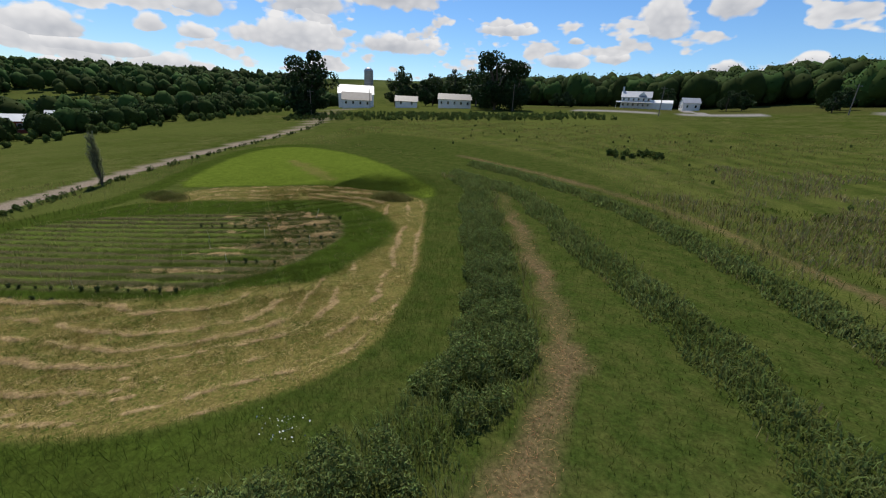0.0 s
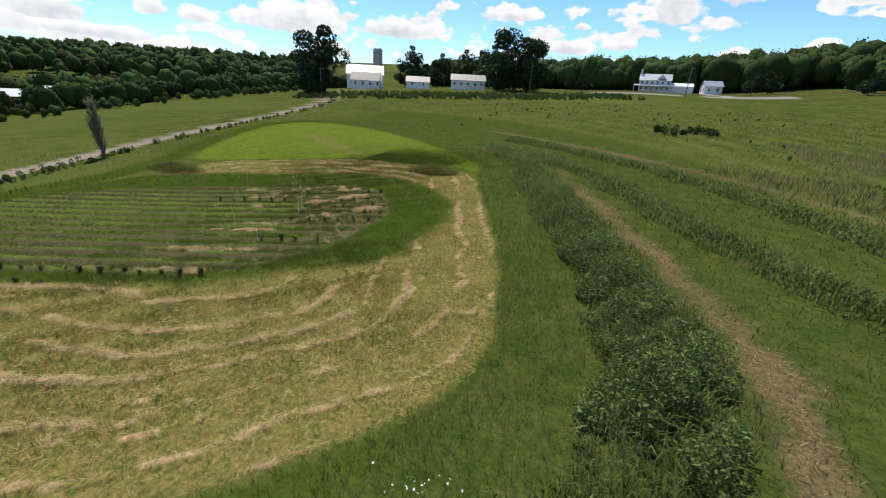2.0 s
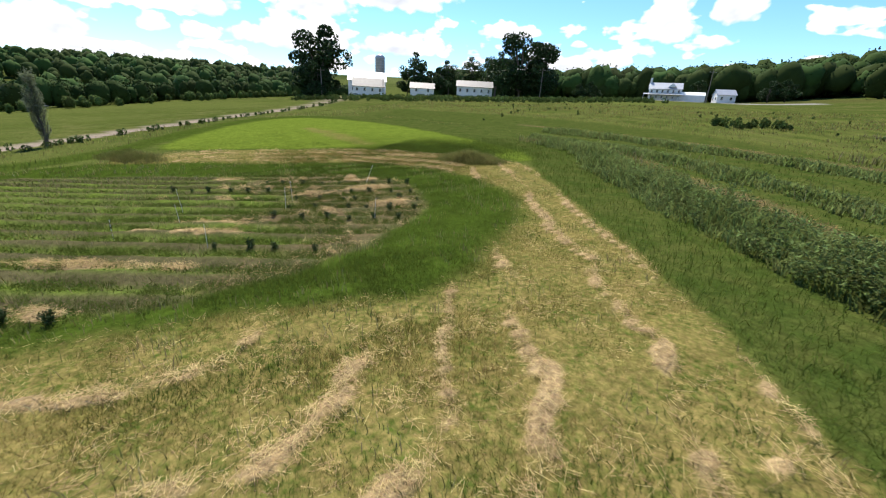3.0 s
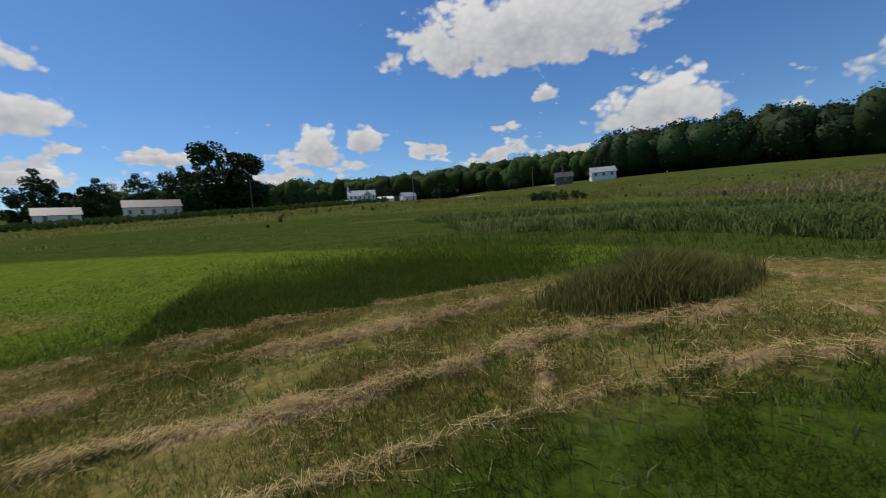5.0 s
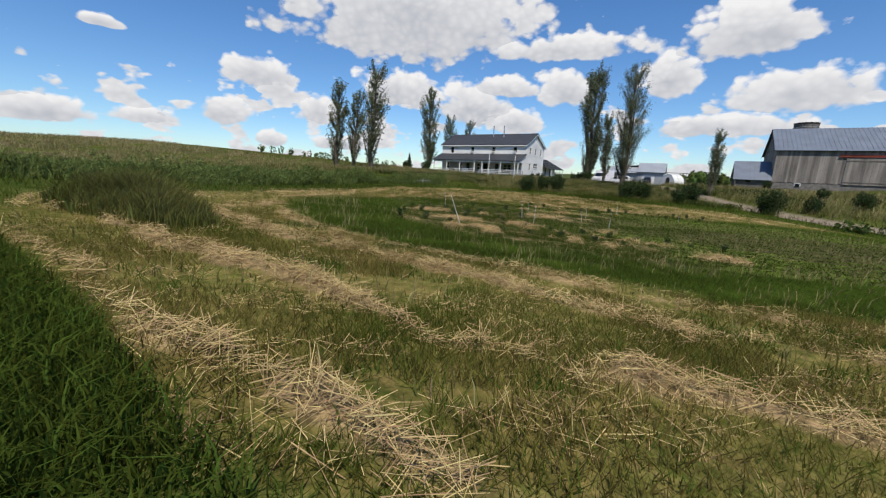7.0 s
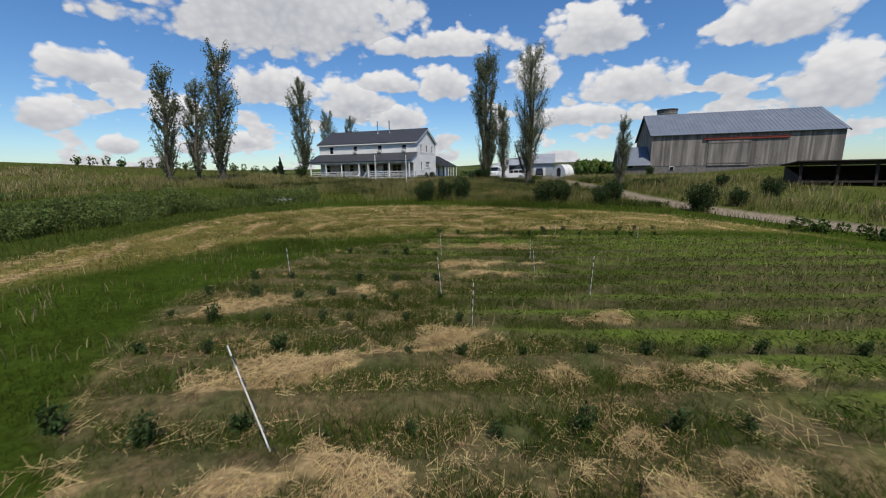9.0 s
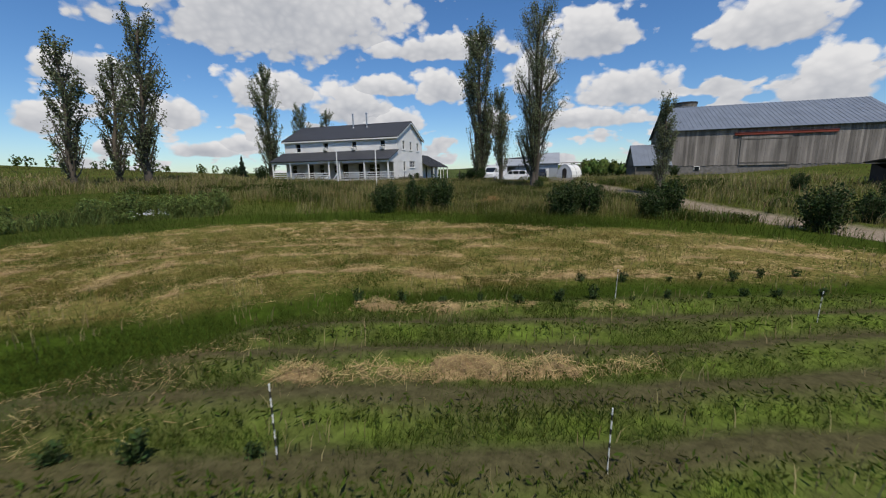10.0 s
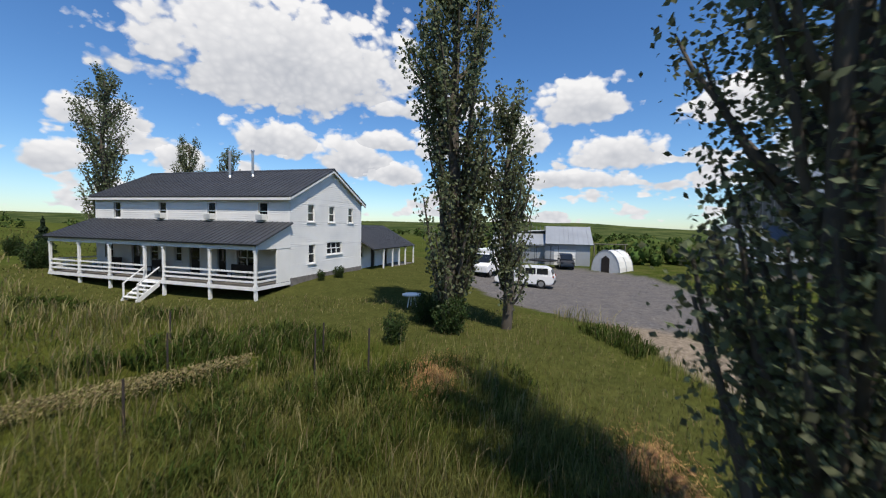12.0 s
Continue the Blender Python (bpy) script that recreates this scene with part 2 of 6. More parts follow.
LEAF_DARK = material("maple_leaves", (0.030, 0.056, 0.018), 0.6, vary=0.3, scale=0.3, fine=4, bump=0, island=0.4, spec=0.1, translucent=0.18)
LEAF_MID = material("woodland_leaves", (0.042, 0.072, 0.022), 0.6, vary=0.35, scale=0.05, fine=2, bump=0, island=0.4, spec=0.1, translucent=0.15)
CANOPY = material("woodland_canopy", (0.042, 0.070, 0.017), 0.9, vary=0.45, scale=0.02, fine=0.5, bump=0, island=0.35, spec=0.05)
LEAF_LIGHT = material("brush_leaves", (0.088, 0.128, 0.034), 0.9, vary=0.3, scale=0.1, fine=3, bump=0, island=0.35, spec=0.05, translucent=0.25)
LEAF_BUSH = material("shrub_leaves", (0.040, 0.066, 0.018), 0.65, vary=0.35, scale=0.7, fine=5, bump=0, island=0.4, spec=0.15, translucent=0.2)
SPRUCE = material("spruce_needles", (0.020, 0.040, 0.016), 0.7, vary=0.3, scale=0.8, fine=5, bump=0, island=0.3)
POLE_WOOD = material("utility_pole_wood", (0.22, 0.19, 0.16), 0.9, vary=0.3, scale=1, fine=12, bump=0.2)
STEEL = material("galvanised_steel", (0.52, 0.52, 0.52), 0.35, 0.8, vary=0.15, scale=2, fine=20, bump=0.05)
CONCRETE = material("silo_concrete", (0.33, 0.31, 0.28), 0.9, vary=0.25, scale=0.4, fine=6, bump=0.2)
CAR_WHITE = material("car_paint", (0.78, 0.78, 0.78), 0.18, vary=0.04, scale=1, fine=4, bump=0, spec=0.6)
CAR_BLACK = material("black_car_paint", (0.02, 0.02, 0.022), 0.2, vary=0.05, scale=1, fine=4, bump=0, spec=0.6)
RUBBER = material("rubber", (0.018, 0.018, 0.018), 0.85, vary=0.2, scale=6, fine=30, bump=0.1)
PLASTIC_WHITE = material("white_plastic", (0.66, 0.66, 0.63), 0.4, vary=0.12, scale=2, fine=10, bump=0.02)
BLACK_PLASTIC = material("black_tape", (0.02, 0.02, 0.02), 0.5, vary=0.2, scale=5, fine=30, bump=0.05)


def part(name, bm, mat, parent=None, label="", matrix=None):
    """Links a bmesh as one mesh object, under a parent if given."""
    me = bpy.data.meshes.new(name)
    bm.to_mesh(me)
    bm.free()
    me.materials.append(mat)
    ob = new(name, me)
    if parent is not None:
        ob.parent = parent
    if matrix is not None:
        ob.matrix_basis = matrix
    if label:
        ob["label"] = label
    return ob


def raw(name, verts, faces, mat, parent=None, smooth=False):
    """Links arrays of corners and faces as one mesh object."""
    me = bpy.data.meshes.new(name)
    v, f = np.asarray(verts, dtype=np.float32), np.asarray(faces, dtype=np.int32)
    k = f.shape[1]
    me.vertices.add(len(v))
    me.vertices.foreach_set("co", v.ravel())
    me.loops.add(f.size)
    me.loops.foreach_set("vertex_index", f.ravel())
    me.polygons.add(len(f))
    me.polygons.foreach_set("loop_start", np.arange(0, f.size, k, dtype=np.int32))
    me.update(calc_edges=True)
    if smooth:
        me.polygons.foreach_set("use_smooth", np.ones(len(f), dtype=bool))
    me.materials.append(mat)
    ob = new(name, me)
    if parent is not None:
        ob.parent = parent
    return ob


def box(bm, x0, x1, y0, y1, z0, z1, bevel=0.0):
    """Adds a box between two corners."""
    g = bmesh.ops.create_cube(bm, size=1.0, matrix=Matrix.Translation(((x0 + x1) / 2, (y0 + y1) / 2, (z0 + z1) / 2)) @ Matrix.Diagonal((x1 - x0, y1 - y0, z1 - z0, 1)))
    if bevel:
        bmesh.ops.bevel(bm, geom=[e for e in bm.edges if all(v in g["verts"] for v in e.verts)], offset=bevel, segments=1, affect="EDGES")
    return bm


def boxed(*a, bevel=0.0):
    return box(bmesh.new(), *a, bevel=bevel)


def rod(bm, a, b, r0, r1=None, n=8):
    """Adds a tapered round bar from a to b."""
    a, b = Vector(a), Vector(b)
    m = Matrix.Translation((a + b) / 2) @ (b - a).to_track_quat("Z", "Y").to_matrix().to_4x4()
    bmesh.ops.create_cone(bm, cap_ends=True, segments=n, radius1=r0, radius2=r0 if r1 is None else r1, depth=(b - a).length, matrix=m)
    return bm


def prism(bm, profile, axis, lo, hi):
    """Adds a solid: a flat outline of (u, z) pulled along x or y from lo to hi."""
    rings = []
    for w in (lo, hi):
        rings.append([bm.verts.new((w, u, z) if axis == "x" else (u, w, z)) for u, z in profile])
    n = len(profile)
    bm.faces.new(rings[0])
    bm.faces.new(rings[1][::-1])
    for i in range(n):
        bm.faces.new((rings[0][i], rings[1][i], rings[1][(i + 1) % n], rings[0][(i + 1) % n]))
    bmesh.ops.recalc_face_normals(bm, faces=bm.faces[:])
    return bm


def thing(name, x, y, z, turn, label, category, group="", kind=""):
    """An Empty at the base of a thing, which carries its parts."""
    e = new(name)
    e.empty_display_size = 0.2
    e.matrix_basis = pose(x, y, z, 0, 0, turn)
    return tagged(e, label, category, group, kind)

# ---- the lie of the land ----
def smooth(a, b, v):
    t = np.clip((v - a) / (b - a), 0, 1)
    return t * t * (3 - 2 * t)


def wave(x, y, s, seed=0.0):
    """Gentle unevenness between -1 and 1."""
    return (np.sin(x / s + seed) * np.cos(y / s * 1.13 + 2.1 * seed) + 0.6 * np.sin(x / s * 2.3 - y / s * 1.7 + seed * 3.3) + 0.4 * np.sin(y / s * 3.9 + x / s * 2.9 + seed)) / 2.0


def height(x, y):
    """The ground: a gentle hollow round the garden, rising to the south and west and falling to the east and north."""
    x, y = np.asarray(x, float), np.asarray(y, float)
    a, b, c, d, e, f = np.tanh(x / 30), np.tanh((y + 40) / 30), np.tanh(x / 100), np.tanh((y + 40) / 100), np.tanh(x / 300), np.tanh((y + 40) / 300)
    z = -1.36 + 0.14 * a + 2.39 * b - 0.92 * a * a + 1.29 * b * b - 0.4 * a * b + 0.7 * a * a * b + 1.12 * a * b * b
    z = z + 0.16 * c + 0.08 * d + 7.44 * c * c + 3.05 * d * d + 1.46 * c * d - 1.72 * c * c * d + 1.65 * c * d * d
    z = z - 13.82 * e - 17.49 * f + 3.33 * e * f - 19.45 * e * e + 2.05 * f * f
    z = z - 0.95 * np.exp(-(((x + 9) / 12) ** 2) - ((y + 6.5) / 4.5) ** 2) - 0.6 * np.exp(-(((x - 17) / 9) ** 2) - ((y - 13) / 10) ** 2)
    z = z - 0.5 * np.exp(-(((x + 8) / 11) ** 4) - ((y + 3.0) / 3.6) ** 2)
    z = z + 1.2 * np.exp(-(((x - 58) / 10) ** 2) - ((y - 16) / 4) ** 2)
    r = np.hypot(x, y + 40)
    z = z + 34 * smooth(300, 640, 0.88 * x - 0.47 * y) + 9 * smooth(300, 420, -0.25 * x - 0.95 * y)
    return z + smooth(420, 1500, r) * (26 + 12 * wave(x, y, 420, 1.0)) + smooth(900, 2600, r) * 18


def z_at(x, y):
    return float(height(x, y))


def inside(poly, x, y):
    """Signed distance to an outline: positive inside."""
    px, py = np.array([p[0] for p in poly], float), np.array([p[1] for p in poly], float)
    best, sign = np.full(x.shape, 1e9), np.zeros(x.shape, bool)
    for i in range(len(poly)):
        ax, ay, bx, by = px[i - 1], py[i - 1], px[i], py[i]
        t = np.clip(((x - ax) * (bx - ax) + (y - ay) * (by - ay)) / ((bx - ax) ** 2 + (by - ay) ** 2), 0, 1)
        best = np.minimum(best, np.hypot(x - ax - t * (bx - ax), y - ay - t * (by - ay)))
        cross = (ay > y) != (by > y)
        xi = ax + (y - ay) * (bx - ax) / np.where(abs(by - ay) < 1e-9, 1e-9, by - ay)
        sign ^= cross & (x < xi)
    return np.where(sign, best, -best)


def rounded(poly, times=2):
    """Cuts an outline's corners, so that it bends softly."""
    for _ in range(times):
        out = []
        for i in range(len(poly)):
            a, b = poly[i - 1], poly[i]
            out += [(a[0] * 0.75 + b[0] * 0.25, a[1] * 0.75 + b[1] * 0.25), (a[0] * 0.25 + b[0] * 0.75, a[1] * 0.25 + b[1] * 0.75)]
        poly = out
    return poly


WEST_EDGE = [(15, -66.6), (11.3, -58.5), (8.6, -52.5), (6.9, -47.7), (6.0, -44.5), (5.8, -41.6), (7.2, -38.6), (9.6, -35.6), (14.5, -33.2), (22, -31.8), (27, -31.4), (31.5, -32.8), (35.5, -35.8), (39.5, -40.6), (42.6, -46.2), (43.5, -52.8)]
HAYFIELD = rounded(WEST_EDGE + [(41.8, -57), (43, -62), (32.6, -67.0), (28.4, -68.6), (24.4, -68.2), (21, -68.3), (18, -67.6)])
AFTERMATH = rounded([(15, -67.2), (18, -68.2), (21, -68.9), (24.4, -68.7), (28.4, -69.2), (32.6, -67.6), (43, -62.6), (46.5, -60.5), (54.5, -72.8), (59, -85), (54, -91), (40.5, -88.5), (27, -80.4), (15.6, -71)])
STRIPS = rounded(WEST_EDGE + [(46.5, -60.5), (54.5, -72.8), (59, -85), (54, -91), (40.5, -88.5), (27, -80.4), (15.6, -71)])
GARDEN = rounded([(17.6, -43.5), (16.2, -48), (15.8, -51.5), (16.8, -56.0), (20.6, -59.4), (25.6, -59.2), (29, -57.4), (34, -54.4), (41, -50.2), (42.4, -45.6), (39.2, -41.2), (33.4, -37.3), (27, -39.2), (21, -41.9)])
DRIVE = [(17.5, 9), (19.6, 0), (22.6, -8), (25.6, -15), (30.6, -26), (36, -31.6), (44.5, -37.6), (51.5, -45.5), (60.2, -61.4), (66.5, -82), (71, -106), (86, -134), (104, -160), (122, -200)]
PATH_OUTER = [(22, -92), (5.6, -82.2), (-1.3, -77.5), (-7, -72.6), (-11.5, -67.1), (-15.7, -58.6), (-19.4, -53), (-24, -44), (-27, -36)]
RIDGE_A = [(42, -93), (31, -87), (15, -78.5), (6.9, -72.8), (2.4, -65.4), (-0.6, -60), (-5.2, -53), (-8.4, -46), (-10, -38)]
RIDGE_B = [(30, -93), (17.9, -86.8), (4.8, -78.4), (-4.6, -70.0), (-10.2, -60.4), (-14.4, -50.7), (-18, -41)]


def along(line, x, y):
    """Distance from a bent line."""
    best = np.full(np.shape(x), 1e9)
    for (ax, ay), (bx, by) in zip(line, line[1:]):
        t = np.clip(((x - ax) * (bx - ax) + (y - ay) * (by - ay)) / ((bx - ax) ** 2 + (by - ay) ** 2), 0, 1)
        best = np.minimum(best, np.hypot(x - ax - t * (bx - ax), y - ay - t * (by - ay)))
    return best


def bent(line, times=3):
    """Softens a bent line's corners."""
    for _ in range(times):
        out = [line[0]]
        for a, b in zip(line, line[1:]):
            out += [(a[0] * 0.75 + b[0] * 0.25, a[1] * 0.75 + b[1] * 0.25), (a[0] * 0.25 + b[0] * 0.75, a[1] * 0.25 + b[1] * 0.75)]
        line = out + [line[-1]]
    return line


DRIVE_LINE = bent(DRIVE, 2)
YARD = rounded([(11, 5), (16.5, -2), (24, -3), (26.5, 5), (26, 18), (21, 25), (11, 24), (9, 12)])
ROAD_FAR = bent([(60, -216), (20, -222), (-27, -228), (-75, -214), (-130, -180), (-200, -120)], 1)
LANE_FAR = bent([(-27, -228), (-31, -245), (-24, -265), (-30, -288)], 2)


def sampled(fn, x0=-90.0, x1=100.0, y0=-190.0, y1=45.0, step=0.5):
    """The same field read from a fine grid, which is quicker for very many places."""
    ax, ay = np.arange(x0, x1 + step, step), np.arange(y0, y1 + step, step)
    g = fn(*np.meshgrid(ax, ay))

    def read(x, y):
        u, v = np.clip((x - x0) / step, 0, len(ax) - 1.001), np.clip((y - y0) / step, 0, len(ay) - 1.001)
        i, j = u.astype(int), v.astype(int)
        u, v = u - i, v - j
        return (g[j, i] * (1 - u) + g[j, i + 1] * u) * (1 - v) + (g[j + 1, i] * (1 - u) + g[j + 1, i + 1] * u) * v
    return read


in_hay, in_cut, in_strips = (sampled(lambda x, y, p=p: inside(p, x, y)) for p in (HAYFIELD, AFTERMATH, STRIPS))
in_garden, in_yard = (sampled(lambda x, y, p=p: inside(p, x, y)) for p in (GARDEN, YARD))
HAY_PATCH = rounded([(48, -80), (43, -79.5), (30, -71.5), (31, -70)])
HOME_LAWN = [(-24, -6), (8, -10), (15, -11), (21, -19), (23, -10), (17, 0), (15, 32), (-24, 26)]
HILL_LAWN = [(75, -222), (-20, -232), (-80, -220), (-110, -240), (-80, -310), (20, -320), (60, -250)]
in_patch, in_lawn = (sampled(lambda x, y, p=p: inside(p, x, y)) for p in (HAY_PATCH, HOME_LAWN))
off_drive = sampled(lambda x, y: along(DRIVE_LINE, x, y))
off_outer, off_ridge_a, off_ridge_b = (sampled(lambda x, y, p=p: along(bent(p, 2), x, y)) for p in (PATH_OUTER, RIDGE_A, RIDGE_B))


SLANT = 0.42


def WEST_END(x, y):
    """How far east the mulched end of the garden reaches, row by row."""
    v = y - SLANT * x
    return 17.4 + 4.4 * smooth(-57.4, -59.0, v) + 5.5 * smooth(-62.5, -65.5, v)


def RING(x, y):
    """How wide the green strip round the garden is."""
    return 0.8 + 2.9 * smooth(-43, -49, y) + 1.2 * smooth(30, 36, x) + 0.5 * wave(x, y, 5)


def zones(x, y, wide=False):
    """How much of each kind of cover lies at a place, from 0 to 1."""
    n = wave(x, y, 1.7) * 0.35 + wave(x, y, 0.6, 2.0) * 0.2
    f, g, s = in_hay(x, y) + n * 0.5, in_garden(x, y) + n * 0.7, in_strips(x, y)
    z = {}
    ring = RING(x, y)
    z["hay"] = smooth(-0.2, 0.2, f) * smooth(ring - 0.5, ring + 0.9, -g)
    z["soil"] = smooth(-0.2, 0.3, g) * smooth(1.2, -0.8, x - WEST_END(x, y) + 1.5 * n)
    z["rows"] = smooth(-0.2, 0.4, g)
    z["lush"] = np.maximum(smooth(-0.3, 0.3, in_cut(x, y) + n), smooth(-0.2, 0.2, f))
    z["lush"] = np.maximum(z["lush"], 0.85 * smooth(-0.2, 0.3, -s) * smooth(3.6, 2.6, -s + n) * smooth(-24, -28, y))
    patch = in_patch(x, y) + n * 1.5
    z["hay"] = np.maximum(z["hay"], 0.75 * smooth(-0.6, 0.6, patch))
    west = smooth(24, 16, x + 0.6 * (y + 60)) * smooth(-25, -33, y) + smooth(-70, -76, y) * smooth(60, 45, x)
    west = np.clip(west, 0, 1)
    out = -s
    z["out"], z["west"] = out, west
    z["rough"] = smooth(-33, -29, y) * smooth(-10, -4, x) * smooth(34, 28, x) * smooth(-4, -9, y)
    z["cut"] = smooth(-0.3, 0.6, in_cut(x, y) + n)
    z["ridge"] = np.minimum(off_ridge_a(x, y), off_ridge_b(x, y))
    z["outer"] = off_outer(x, y)
    path = np.maximum(smooth(0.9, 0.2, abs(out - 7.6 + 1.4 * n)) * smooth(-74, -66, y), 0.8 * smooth(0.8, 0.35, z["outer"] + 0.4 * n))
    z["path"] = path * west * (0.6 + 0.4 * wave(x, y, 4, 3)).clip(0, 1)
    z["strip"] = west * smooth(-0.2, 0.4, out) * smooth(24, 20, out)
    z["lane"] = west * smooth(6.6, 7.0, out) * smooth(22, 20, out) * smooth(1.3, 1.9, z["ridge"])
    z["drive"] = smooth(1.5, 1.15, (along(DRIVE_LINE, x, y) if wide else off_drive(x, y)) + n * 0.3)
    z["yard"] = smooth(-0.3, 0.3, in_yard(x, y) + n)
    z["lawn"] = smooth(0, 3, in_lawn(x, y))
    if wide:
        z["road"] = np.maximum(smooth(2.4, 2.0, along(ROAD_FAR, x, y)), smooth(2.6, 2.2, along(LANE_FAR, x, y)))
        z["lawn"] = np.maximum(z["lawn"], smooth(0, 8, inside(HILL_LAWN, x, y)))
    return z


def MULCH(x, y):
    """Old hay spread between the garden's plants."""
    n = 0.16 * wave(x, y, 0.7, 3.0) + 0.16 * wave(x, y, 0.28, 1.0)
    m = 0 * x
    v = y - SLANT * x
    for x0, x1, vc, w in ((18.5, 22.0, -51.2, 0.17), (22.9, 23.8, -51.2, 0.17), (18.9, 24.0, -54.0, 0.20), (19.9, 23.6, -57.3, 0.13), (21.0, 23.6, -58.6, 0.16), (20, 30, -67.4, 0.3), (22, 31, -65.2, 0.22), (24, 28, -62.6, 0.16)):
        m = np.maximum(m, smooth(0.15, -0.15, np.maximum(abs(v - vc) - w, np.maximum(x0 - x, x - x1)) + n))
    heap = smooth(0.30, 0.7, wave(x, y, 0.75, 9.0) * 0.7 + 0.4 * wave(x, y, 1.9, 4.0) + 0.4 * wave(x, y, 0.25, 3.0))
    west_end = smooth(-0.1, 0.3, in_garden(x, y)) * smooth(0.6, -0.8, x - WEST_END(x, y))
    lumpy = smooth(-0.1, 0.4, wave(x, y, 0.8, 6.0) + 0.5 * wave(x, y, 0.3, 2.0) + np.where(v < -60, -0.1, 0.15))
    return np.maximum(m * np.where(v < -60, lumpy, 0.35 + 0.65 * lumpy), heap * west_end)


def WINDROWS(x, y):
    """Where raked hay lies in rows that follow the field's edge, from 0 to 1."""
    f = in_hay(x, y)
    slant = 0.10 * (np.clip(x, 8, 29) - 17) * smooth(-45, -38, y)
    f = f + slant + 0.50 * wave(x, y, 5.0, 4.0) + 0.24 * wave(x, y, 1.7, 2.0) + 0.13 * wave(x, y, 0.5, 1.0) + 0.25 * np.sin(f * 1.25)
    hay = smooth(0, 0.3, in_hay(x, y)) * smooth(-0.2, 0.6, -in_garden(x, y) - RING(x, y))
    row = smooth(0.19 + 0.13 * wave(x, y, 2.2, 6.0) + 0.15 * wave(x, y, 0.35, 3.0) + 0.08 * wave(x, y, 0.16, 5.0), 0.0, abs((f - 0.4) / 1.55 - np.round((f - 0.4) / 1.55)) * 1.55)
    patchy = smooth(-0.5, 0.3, 0.8 * wave(x, y, 3.4, 1.0) + 0.6 * wave(x, y, 0.8, 7.0) + 0.35 * wave(x, y, 0.27, 5.0) + 0.25)
    return np.maximum(hay * row * patchy, MULCH(x, y))


def axis_steps(lo, hi, step, reach):
    inner = np.arange(lo, hi + 1e-6, step)
    grow, out, at = step, [], 0.0
    while at < reach:
        grow *= 1.13
        at += grow
        out.append(at)
    return np.concatenate([lo - np.array(out[::-1]), inner, hi + np.array(out)])


gx, gy = axis_steps(-30, 56, 0.6, 3800), axis_steps(-104, 14, 0.6, 3800)
gx = np.concatenate([gx[gx < 4.8], np.arange(5, 44, 0.26), gx[gx > 44.2]])
gy = np.concatenate([gy[gy < -71.2], np.arange(-71, -30, 0.26), gy[gy > -29.9]])
GX, GY = np.meshgrid(gx, gy)
Z = zones(GX.ravel(), GY.ravel(), wide=True)
lumps = 0.05 * wave(GX, GY, 1.9) + 0.03 * wave(GX, GY, 0.8, 5)
rows_lift = 0.06 * np.sin((GY - SLANT * GX) * 2 * math.pi / 1.25).ravel() * Z["rows"]
gz = height(GX, GY).ravel() + lumps.ravel() * np.exp(-((GX.ravel() - 10) ** 2 + (GY.ravel() + 45) ** 2) / 90**2) * (1 - Z["drive"]) + rows_lift
wind_rows = WINDROWS(GX.ravel(), GY.ravel())
gz += 0.10 * wind_rows * (1 + 0.4 * wave(GX, GY, 0.3, 2.0).ravel())
gz -= 0.10 * np.maximum(Z["drive"], Z["yard"])
nx, ny = len(gx), len(gy)
idx = np.arange(nx * ny).reshape(ny, nx)
quads = np.stack([idx[:-1, :-1], idx[:-1, 1:], idx[1:, 1:], idx[1:, :-1]], -1).reshape(-1, 4)


